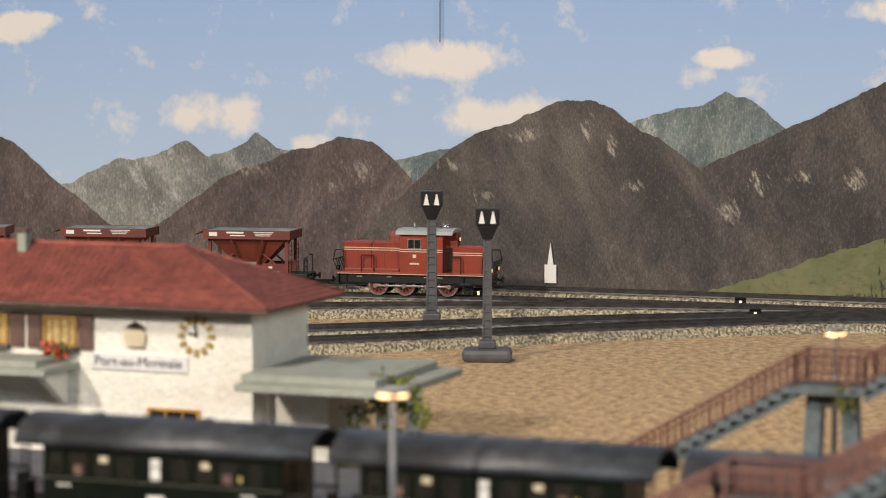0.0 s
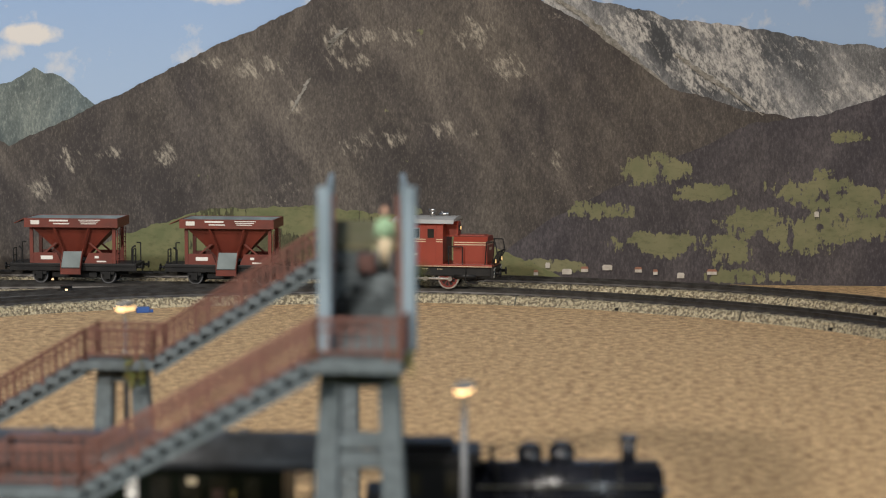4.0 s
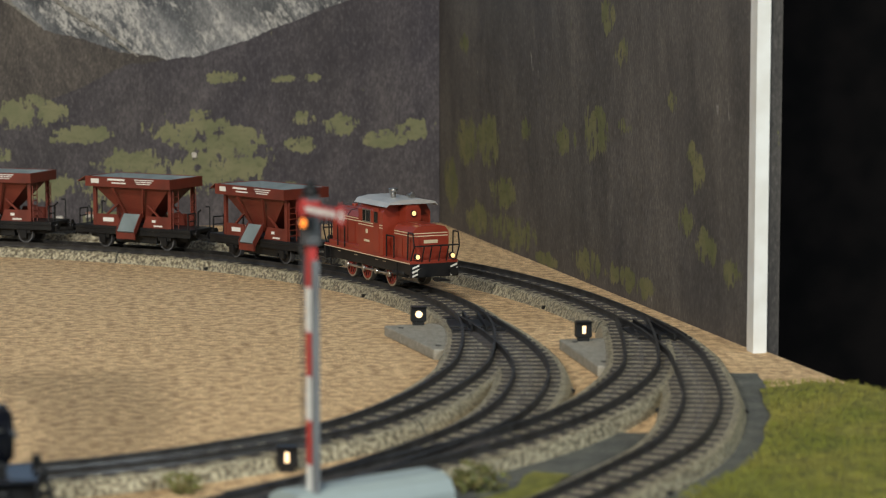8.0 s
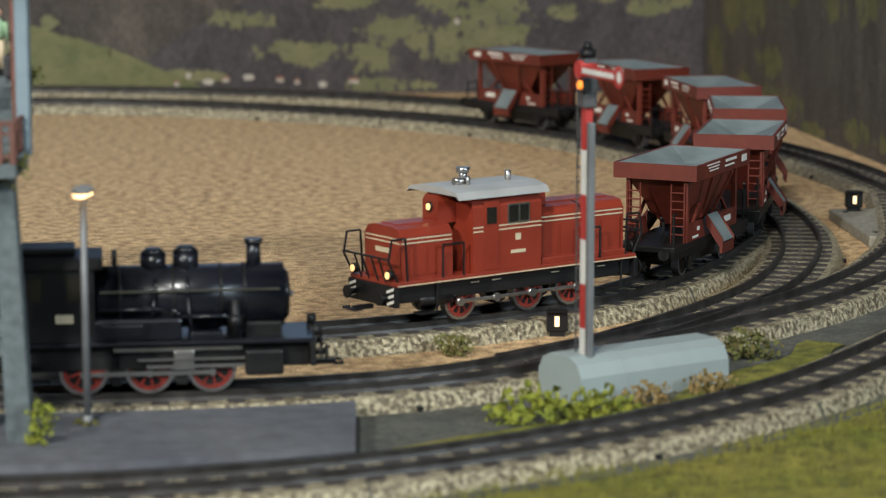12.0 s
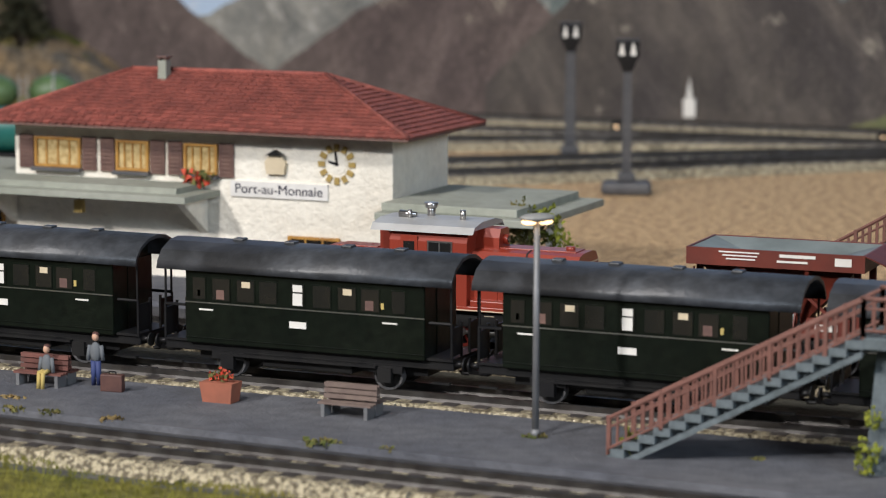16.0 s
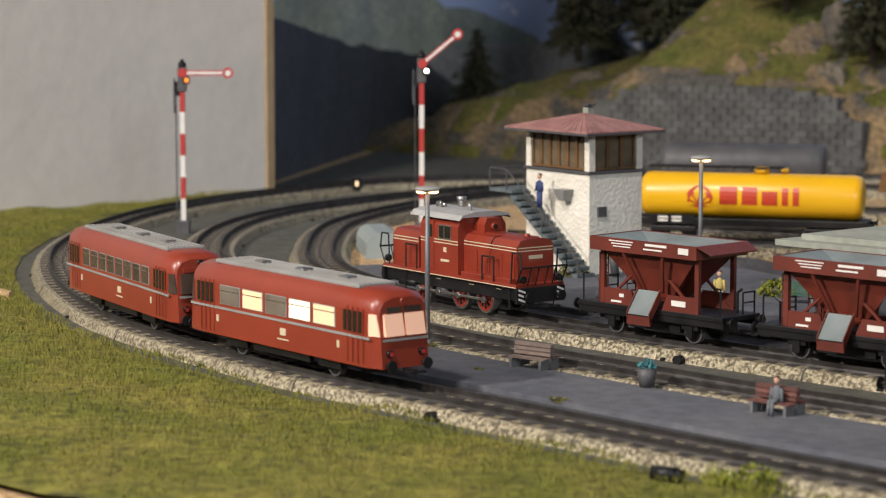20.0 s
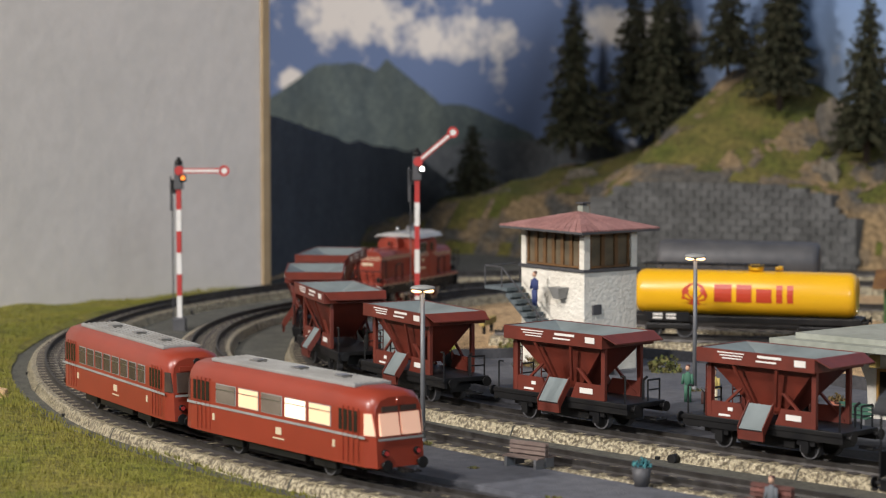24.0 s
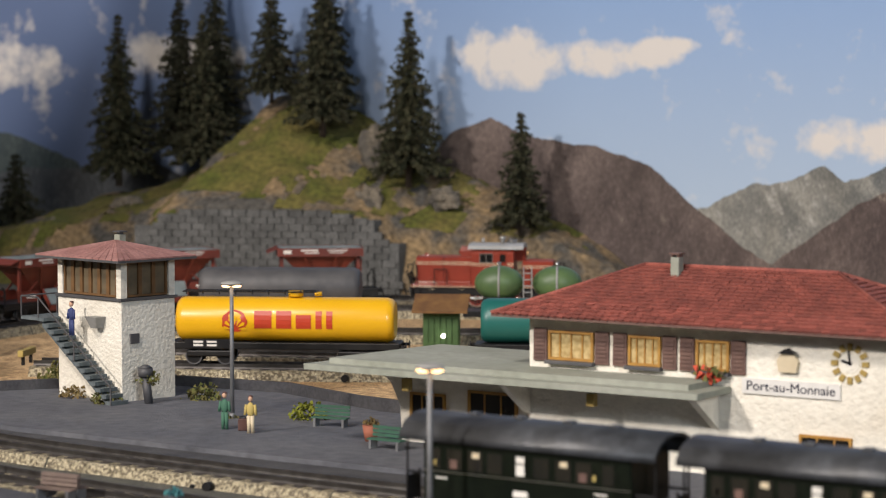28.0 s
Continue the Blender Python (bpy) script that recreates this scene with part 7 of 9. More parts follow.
    text.body, text.size, text.align_x, text.align_y, text.extrude = "Port-au-Monnaie", 0.0066, "CENTER", "CENTER", 0.0001
    tmp = new("name_text", text)
    me = bpy.data.meshes.new_from_object(tmp.evaluated_get(bpy.context.evaluated_depsgraph_get()))
    bpy.data.objects.remove(tmp)
    me.materials.clear()
    me.materials.append(LETTER)
    wid = max(v.co.x for v in me.vertices) - min(v.co.x for v in me.vertices)
    me.transform(Matrix.Translation((-0.5908, y0 - 0.0014, 0.0523)) @ Matrix.Rotation(math.pi / 2, 4, "X") @ Matrix.Diagonal((0.046 / wid, 0.98, 1, 1)))
    tx = new("name_letters", me)
    tx.parent = board
    # wall lamp niche
    n = part("wall_lantern", prism(B(), [(-0.5965, 0.0600), (-0.5975, 0.0655), (-0.5950, 0.0690), (-0.5890, 0.0690), (-0.5865, 0.0655), (-0.5875, 0.0600)], y0 - 0.0025, y0, "y"), CREAM, wall, "cream wall lantern")
    part("lantern_roof", prism(B(), [(-0.5965, 0.0690), (-0.5920, 0.0715), (-0.5875, 0.0690)], y0 - 0.0040, y0, "y"), BLACK, n)
    window(wall, -0.5860, -0.5590, 0.0150, 0.0310, y0, bars=2, fill=DARKGLASS)
    # left wing under a flat canopy
    wing = part("wing_wall", box(B(), -0.790, -0.7375, 1.182, 1.236, 0.0, 0.0465), PLASTER, t)
    window(wing, -0.7780, -0.7480, 0.0180, 0.0380, 1.182, bars=2, fill=DARKGLASS)
    pier = B()
    prism(pier, [(-0.8420, 0.0495), (-0.8300, 0.0380), (-0.8240, 0.0260), (-0.8225, 0.0), (-0.7905, 0.0), (-0.7905, 0.0495)], 1.186, 1.230, "y")
    p = part("arch_pier", pier, PLASTER, t)
    window(p, -0.8170, -0.7950, 0.0170, 0.0340, 1.186, bars=2, fill=DARKGLASS)
    canopy = part("canopy", prism(B(), [(-0.8530, 1.140), (-0.6225, 1.140), (-0.6225, 1.1745), (-0.7375, 1.1745), (-0.7375, 1.238), (-0.8400, 1.238)], 0.0480, 0.0510, "z"), CANOPY, t, "weathered grey-green flat canopy roof", 0.0004)
    part("canopy_step", prism(B(), [(-0.8430, 1.149), (-0.6320, 1.149), (-0.6320, 1.1745), (-0.7375, 1.1745), (-0.7375, 1.236), (-0.8320, 1.236)], 0.0510, 0.0538, "z"), CANOPY, canopy, bevel=0.0003)
    for x in (-0.7400, -0.6330):
        part("bracket", prism(B(), [(1.1745, 0.0480), (1.1480, 0.0480), (1.1745, 0.0300)], x, x + 0.004), PLASTER, t)
    for x in (-0.800, -0.690):
        hl = part("hanging_lantern", box(B(), x - 0.0022, x + 0.0022, 1.1555, 1.1595, 0.0385, 0.0450, 0.0004), GILT, t, "gilt hanging lantern")
        part("rod", tube(B(), (x, 1.1575, 0.0450), (x, 1.1575, 0.0485), 0.0003, 6), BLACK, hl)
    # right annex
    part("annex_wall", box(B(), -0.5315, -0.500, 1.190, 1.236, 0.0, 0.0440), PLASTER, t)
    part("annex_pier", box(B(), -0.476, -0.470, 1.190, 1.196, 0.0, 0.0440), PLASTER, t)
    part("annex_pier", box(B(), -0.476, -0.470, 1.228, 1.234, 0.0, 0.0440), PLASTER, t)
    an = part("annex_canopy", box(B(), -0.5310, -0.4530, 1.152, 1.245, 0.0440, 0.0475, 0.0005), CANOPY, t, "weathered grey-green flat canopy roof")
    part("canopy_step", box(B(), -0.5310, -0.4640, 1.160, 1.240, 0.0475, 0.0512, 0.0004), CANOPY, an)
    return t


def clump(name, at, size, count, material, parent=None, second=None, label="", category="bush", seed=3, leaf=0.18):
    """A tuft of small leaf flakes inside an uneven ellipsoid."""
    rng = random.Random(seed + int(at[0] * 1000) + count)
    out = []
    for mat, n in ((material, count if second is None else count // 2), (second, 0 if second is None else count // 2)):
        if not n:
            continue
        vs, fs = [], []
        for _ in range(n):
            d = Vector((rng.gauss(0, 1), rng.gauss(0, 1), rng.gauss(0, 1))).normalized()
            r = rng.uniform(0.45, 1.0) * (1 + 0.35 * noise.noise(d * 2 + Vector(at) * 50))
            c = Vector((at[0] + d.x * r * size[0], at[1] + d.y * r * size[1], max(at[2] - size[2] * 0.9, at[2] + d.z * r * size[2])))
            q = Euler((rng.uniform(0, 6.28), rng.uniform(0, 6.28), rng.uniform(0, 6.28))).to_matrix()
            e = max(size) * leaf * rng.uniform(0.6, 1.3)
            k = len(vs)
            vs += [c + q @ Vector(v) * e for v in ((-1, -0.6, 0), (1, -0.5, 0.3), (0.7, 0.7, -0.2), (-0.6, 0.6, 0.3))]
            fs += [(k, k + 1, k + 2), (k, k + 2, k + 3)]
        me = bpy.data.meshes.new(name)
        me.from_pydata([tuple(v) for v in vs], [], fs)
        me.materials.append(mat)
        ob = new(name, me)
        if parent:
            ob.parent = parent
        out.append(ob)
    if not parent:
        tagged(out[0], label, category)
        for o in out[1:]:
            o.name = "flowers"
            o.parent = out[0]
    return out[0]


GILT = shader("gilt", (0.42, 0.30, 0.09), 0.5, 0.2, 200, (0.33, 0.23, 0.07))
LETTER = shader("letter_ink", (0.03, 0.03, 0.05), 0.6)
station()


# ---- signal box ----
def signal_box():
    t = thing("signal_box", "white plastered signal box with a faded tile roof and outside stairs", "building", m=Matrix.Translation((-1.050, 1.224, 0)) @ Matrix.Rotation(math.radians(-10), 4, "Z"))
    w, d = 0.060, 0.041
    wall = part("wall", box(B(), -w, 0, 0, d, 0.0, 0.0690, 0.0004), PLASTER, t)
    part("ledge", box(B(), -w - 0.0012, 0.0012, -0.0012, d + 0.0012, 0.0690, 0.0708), DARKGREY, t)
    for x in (-w, -0.0045):
        for y in (0, d - 0.0045):
            part("corner_post", box(B(), x, x + 0.0045, y, y + 0.0045, 0.0708, 0.0945), PLASTER, t)
    part("room", box(B(), -w + 0.004, -0.004, 0.004, d - 0.004, 0.0708, 0.0940), CURTAINDARK, t)
    n = 6
    for k in range(n):
        x0 = -w + 0.0050 + k * (w - 0.0100) / n
        window(t, x0, x0 + (w - 0.010) / n, 0.0712, 0.0930, 0.0022, frame_mat=WOODBROWN, bars=0, fill=CURTAINDARK)
    for k in range(3):
        y0 = 0.0050 + k * (d - 0.010) / 3
        f = B()
        y1 = y0 + (d - 0.010) / 3
        for a in ((y0, y1, 0.0712, 0.0725), (y0, y1, 0.0917, 0.0930), (y0, y0 + 0.0013, 0.0725, 0.0917), (y1 - 0.0013, y1, 0.0725, 0.0917)):
            box(f, -0.0030, -0.0010, a[0], a[1], a[2], a[3])
        fr = part("window", f, WOODBROWN, t)
        part("pane", box(B(), -0.0030, -0.0024, y0 + 0.0013, y1 - 0.0013, 0.0725, 0.0917), CURTAINDARK, fr)
    e = 0.0095
    c = [Vector((-w - e, -e, 0.0945)), Vector((e, -e, 0.0945)), Vector((e, d + e, 0.0945)), Vector((-w - e, d + e, 0.0945))]
    apex = Vector((-w / 2, d / 2, 0.1035))
    roof = part("roof", hull(B(), [v - Vector((0, 0, 0.0014)) for v in c], c), DARKGREY, t)
    for a, b in ((c[0], c[1]), (c[1], c[2]), (c[2], c[3]), (c[3], c[0])):
        m = 13
        for k in range(m):
            bm = B()
            p, q = a.lerp(b, (k + 0.04) / m), a.lerp(b, (k + 0.96) / m)
            hull(bm, [p, q, apex.lerp(q, 0.03), apex.lerp(p, 0.03)], [p + Vector((0, 0, 0.0009)), q + Vector((0, 0, 0.0009)), apex.lerp(q, 0.03) + Vector((0, 0, 0.0009)), apex.lerp(p, 0.03) + Vector((0, 0, 0.0009))])
            part("roof_panel", bm, TILEPINK, roof)
    ch = part("chimney", box(B(), -0.0325, -0.0275, 0.0215, 0.0262, 0.101, 0.1075), CANOPY, t)
    part("chimney_cap", box(B(), -0.0333, -0.0267, 0.0208, 0.0270, 0.1088, 0.1096), DARKGREY, ch)
    part("cap_foot", box(B(), -0.0315, -0.0285, 0.0225, 0.0252, 0.1075, 0.1088), DARKGREY, ch)
    # stairs down along the front, from a landing on the far corner
    stairs(t, -0.0600, 0.0080, 0.0560, 0.0075, 14, -0.0150, -0.0020)
    part("landing", box(B(), -0.0770, -0.0595, -0.0150, 0.0120, 0.0545, 0.0565), BRIDGEGREY, t)
    bm = wire(B(), [(-0.0600, -0.0150, 0.0565), (-0.0600, -0.0150, 0.0690), (0.0080, -0.0150, 0.0190), (0.0080, -0.0150, 0.0075)], 0.0005)
    wire(bm, [(-0.0600, -0.0150, 0.0690), (-0.0765, -0.0150, 0.0690), (-0.0765, -0.0150, 0.0565)], 0.0005)
    wire(bm, [(-0.0765, -0.0150, 0.0690), (-0.0765, 0.0120, 0.0690), (-0.0765, 0.0120, 0.0565)], 0.0005)
    wire(bm, [(-0.0260, -0.0150, 0.032), (-0.0260, -0.0150, 0.0440)], 0.0005)
    part("stair_railing", bm, DARKGREY, t)
    part("wall_lamp", hull(B(), rect(-0.0215, -0.0165, -0.0060, 0, 0.0520), rect(-0.0240, -0.0140, -0.0080, 0, 0.0590)), ROOFGREY, t)
    part("meter_box", box(B(), 0.0, 0.0014, 0.006, 0.0125, 0.0430, 0.0490), DARKGREY, t)
    part("pump_post", tube(tube(tube(B(), (0.0150, 0.0080, 0.0075), (0.0120, 0.0080, 0.0240), 0.0026, 12), (0.0120, 0.0080, 0.0240), (0.0120, 0.0080, 0.0290), 0.0044, 12, 0.0044), (0.0120, 0.0080, 0.0290), (0.0120, 0.0080, 0.0310), 0.0044, 12, 0.0015), DARKGREY, t)
    for ob in t.children_recursive:
        for v in ob.data.vertices:
            v.co.z *= 0.97
    return t


def stairs(parent, x0, x1, z0, z1, n, y0, y1):
    """Steps from (x0, z0) to (x1, z1), each a tread of its own, over a slanted soffit."""
    w, h = abs(x1 - x0) / n, abs(z1 - z0) / n
    tread = bpy.data.meshes.new("stair_step")
    bm = box(B(), -w * 0.55, w * 0.55, y0, y1, -h * 0.75, h * 0.25, 0.0001)
    bm.to_mesh(tread)
    bm.free()
    tread.materials.append(BRIDGEGREY)
    for k in range(n):
        share("stair_step", tread, parent, pose(x0 + (x1 - x0) * (k + 0.5) / n, 0, z0 + (z1 - z0) * (k + 0.5) / n))
    part("stair_soffit", hull(B(), [(x0, y0 + 0.003, z0 - 0.0055), (x1, y0 + 0.003, z1 - 0.0055), (x1, y1 - 0.003, z1 - 0.0055), (x0, y1 - 0.003, z0 - 0.0055)], [(x0, y0 + 0.003, z0 - 0.0020), (x1, y0 + 0.003, z1 - 0.0020), (x1, y1 - 0.003, z1 - 0.0020), (x0, y1 - 0.003, z0 - 0.0020)]), BRIDGEGREY, parent)


WOODBROWN = shader("brown_window_wood", (0.17, 0.085, 0.03), 0.6, 0, 150, (0.12, 0.06, 0.02))
CURTAINDARK = shader("dim_blind", (0.16, 0.12, 0.07), 0.6, 0, 120, (0.10, 0.08, 0.05))
signal_box()


# ---- footbridge ----
def flight(parent, a, b, y0, y1, steps, name):
    """A flight of stairs from a to b (x, z), with stringers and railings on both sides."""
    stairs(parent, a[0], b[0], a[1], b[1], steps, y0 - 0.0002, y1 + 0.0002)
    for y in (y0, y1 - 0.001):
        part("stringer", hull(B(), [(a[0], y, a[1] - 0.0062), (b[0], y, b[1] - 0.0062), (b[0], y + 0.001, b[1] - 0.0062), (a[0], y + 0.001, a[1] - 0.0062)],
                              [(a[0], y, a[1] - 0.0040), (b[0], y, b[1] - 0.0040), (b[0], y + 0.001, b[1] - 0.0040), (a[0], y + 0.001, a[1] - 0.0040)]), BRIDGEGREY, parent)
        railing(parent, (a[0], y + 0.0005, a[1]), (b[0], y + 0.0005, b[1]))


def railing(parent, a, b, h=0.0125, gap=0.0034):
    a, b = Vector(a), Vector(b)
    bm = B()
    n = max(2, int((b - a).length / gap))
    up = Vector((0, 0, h))
    for k in range(n + 1):
        p = a.lerp(b, k / n)
        if k % 6 == 0 or k == n:
            box(bm, p.x - 0.0007, p.x + 0.0007, p.y - 0.0007, p.y + 0.0007, p.z, p.z + h + 0.0008)
        else:
            box(bm, p.x - 0.0004, p.x + 0.0004, p.y - 0.0004, p.y + 0.0004, p.z + 0.002, p.z + h - 0.001)
    for z, r in ((h, 0.0008), (h * 0.74, 0.0005), (0.0022, 0.0006)):
        tube(bm, a + Vector((0, 0, z)), b + Vector((0, 0, z)), r, 6)
    return part("railing", bm, BRIDGERED, parent, "rust-red stair railing")


def leg_pair(parent, x0, x1, y, z, spread=0.006, rungs=()):
    for x, s in ((x0, -1), (x1, 1)):
        part("leg", hull(B(), rect(x - 0.0040 + s * spread, x + 0.0040 + s * spread, y - 0.0045, y + 0.0045, 0.0), rect(x - 0.0032, x + 0.0032, y - 0.0040, y + 0.0040, z)), BRIDGEGREY, parent)
    for k in rungs:
        o = spread * (1 - k / z)
        part("cross_beam", box(B(), x0 - o, x1 + o, y - 0.0030, y + 0.0030, k, k + 0.0050, 0.0005), BRIDGEGREY, parent)


def footbridge():
    t = thing("footbridge", "grey concrete footbridge with rust-red railings and creepers", "footbridge")
    y0, y1 = 0.888, 0.914
    flight(t, (-0.3225, 0.0075), (-0.2370, 0.0530), y0, y1, 16, "lower")
    part("landing", box(B(), -0.2375, -0.2075, y0, y1, 0.0495, 0.0535, 0.0004), BRIDGEGREY, t)
    for y in (y0 + 0.0005, y1 - 0.0005):
        railing(t, (-0.2370, y, 0.0535), (-0.2080, y, 0.0535))
    flight(t, (-0.2075, 0.0535), (-0.1320, 0.0955), y0, y1, 15, "upper")
    part("landing", box(B(), -0.1325, -0.1045, y0, y1 + 0.002, 0.0915, 0.0960, 0.0004), BRIDGEGREY, t)
    railing(t, (-0.1315, y0 + 0.0005, 0.0960), (-0.1055, y0 + 0.0005, 0.0960))
    railing(t, (-0.1050, y0 + 0.0010, 0.0960), (-0.1050, y1, 0.0960))
    leg_pair(t, -0.2310, -0.2140, 0.901, 0.0495, 0.003, (0.0120, 0.0440))
    leg_pair(t, -0.1285, -0.1100, 0.901, 0.0915, 0.0035, (0.0340, 0.0400, 0.0600, 0.0660, 0.0860))
    # flight up across the tracks, deck, and the way down behind
    for k in range(9):
        y, z = y1 + 0.002 + k * 0.0058, 0.0985 + k * 0.0031
        part("step", box(B(), -0.1310, -0.1060, y, y + 0.0066, z - 0.0035, z), BRIDGEGREY, t)
    part("deck", box(B(), -0.1315, -0.1055, 0.968, 1.080, 0.1205, 0.1250), DECKMOSS, t, "mossy brown deck planks")
    for k in range(6):
        y, z = 1.080 + k * 0.0064, 0.1225 - k * 0.0030
        part("step", box(B(), -0.1310, -0.1060, y, y + 0.0068, z - 0.0035, z), BRIDGEGREY, t)
    for x in (-0.1330, -0.1055):
        for ya, yb, za, zb in ((y1, 0.968, 0.0930, 0.1185), (0.9682, 1.080, 0.1185, 0.1185), (1.0802, 1.120, 0.1185, 0.1000)):
            part("girder", hull(B(), [(x, ya, za), (x + 0.0018, ya, za), (x + 0.0018, yb, zb), (x, yb, zb)],
                                [(x, ya, za + 0.025), (x + 0.0018, ya, za + 0.025), (x + 0.0018, yb, zb + 0.025), (x, yb, zb + 0.025)]), BRIDGEBLUE, t, "blue-grey side girder")
        part("girder_post", box(B(), x - 0.0012, x + 0.0030, y1 - 0.006, y1, 0.0960, 0.1490, 0.0004), BRIDGEBLUE, t)
    for x in (-0.1305, -0.1080):
        railing(t, (x, y1 + 0.001, 0.0990), (x, 0.966, 0.1250), 0.0170)
    # the crossing lies askew to the platform
    for ob in t.children_recursive:
        if ob.name.split(".")[0] in ("step", "deck", "girder", "railing"):
            for v in ob.data.vertices:
                if v.co.y > 0.915:
                    v.co.x -= 0.135 * (v.co.y - 0.914)
    yb0, yb1 = 1.118, 1.142
    part("landing", box(B(), -0.1650, -0.1340, yb0, yb1, 0.1025, 0.1065, 0.0004), BRIDGEGREY, t)
    railing(t, (-0.1640, yb1 - 0.001, 0.1065), (-0.1350, yb1 - 0.001, 0.1065))
    flight(t, (-0.2335, 0.0640), (-0.1650, 0.1065), yb0, yb1, 14, "back upper")
    part("landing", box(B(), -0.2625, -0.2335, yb0, yb1, 0.0600, 0.0640, 0.0004), BRIDGEGREY, t)
    for y in (yb0 + 0.0005, yb1 - 0.0005):
        railing(t, (-0.2620, y, 0.0640), (-0.2340, y, 0.0640))
    flight(t, (-0.3700, 0.0020), (-0.2625, 0.0640), yb0, yb1, 20, "back lower")
    leg_pair(t, -0.2560, -0.2420, 1.130, 0.0600, 0.003, (0.0120, 0.0540))
    part("leg", hull(B(), rect(-0.1590, -0.1510, 1.1255, 1.1345, 0.0), rect(-0.1582, -0.1518, 1.126, 1.134, 0.1025)), BRIDGEGREY, t)
    for x, y, z, s in ((-0.1060, 0.893, 0.0940, 0.0060), (-0.2420, 1.120, 0.0600, 0.0075), (-0.0990, 0.893, 0.0150, 0.0060), (-0.1005, 0.893, 0.0075, 0.005), (-0.2360, 0.893, 0.0140, 0.0065), (-0.2340, 0.893, 0.0260, 0.0040),
                       (-0.2105, 0.893, 0.0110, 0.0045), (-0.1330, 0.893, 0.0110, 0.0045), (-0.3160, 0.893, 0.0105, 0.0055), (-0.1330, 0.894, 0.0960, 0.0035), (-0.1060, 0.940, 0.1180, 0.0045)):
        clump("creeper", (x, y, z), (s * 0.8, s * 0.6, s), 70, BUSHDARK if z > 0.03 else BUSH, parent=t)
    return t


DECKMOSS = shader("bridge_deck_moss", (0.25, 0.22, 0.14), 0.9, 0, 120, (0.19, 0.20, 0.10), 0.4, 400, 0.3)
BRIDGEBLUE = shader("bridge_girder_blue", (0.22, 0.28, 0.32), 0.6, 0, 60, (0.17, 0.22, 0.25))
footbridge()


# ---- lamps, signals ----
def platform_lamp(x, y, z0, top=0.0840, turn=0.0):
    t = thing("platform_lamp", "slim grey platform lamp, lit", "lamp", "platform lamps", m=pose(x, y, z0, 0, 0, turn))
    h = top - z0
    part("post", tube(B(), (0, 0, 0), (0, 0, h - 0.002), 0.0013, 10, 0.0011), POLE, t)
    part("foot", tube(B(), (0, 0, 0), (0, 0, 0.0030), 0.0022, 10, 0.0016), POLE, t)
    cap = bmesh.new()
    bmesh.ops.create_uvsphere(cap, u_segments=18, v_segments=8, radius=1, matrix=Matrix.Translation((0, 0, h - 0.0006)) @ Matrix.Diagonal((0.0062, 0.0034, 0.0016, 1)))
    part("cap", cap, ROOFGREY, t)
    for s in (-1, 1):
        g = bmesh.new()
        bmesh.ops.create_uvsphere(g, u_segments=12, v_segments=6, radius=1, matrix=Matrix.Translation((s * 0.0028, 0, h - 0.0020)) @ Matrix.Diagonal((0.0028, 0.0026, 0.0010, 1)))
        part("bulb", g, LAMPGLOW, t, "glowing warm bulb")
    return t


for x, y, z0, a in ((-0.356, 0.907, 0.0068, 35), (-0.088, 0.922, 0.0068, 80), (-0.632, 0.931, 0.0068, 25), (-0.933, 0.966, 0.0068, 40), (-0.953, 1.206, 0.0075, 30), (-0.2525, 1.150, 0.0, 70)):
    platform_lamp(x, y, z0, turn=a)
    clump("moss_tuft", (x, y, z0 + 0.0005), (0.0050, 0.0042, 0.0010), 60, BUSHDARK, label="moss at a lamp post's foot", category="moss")


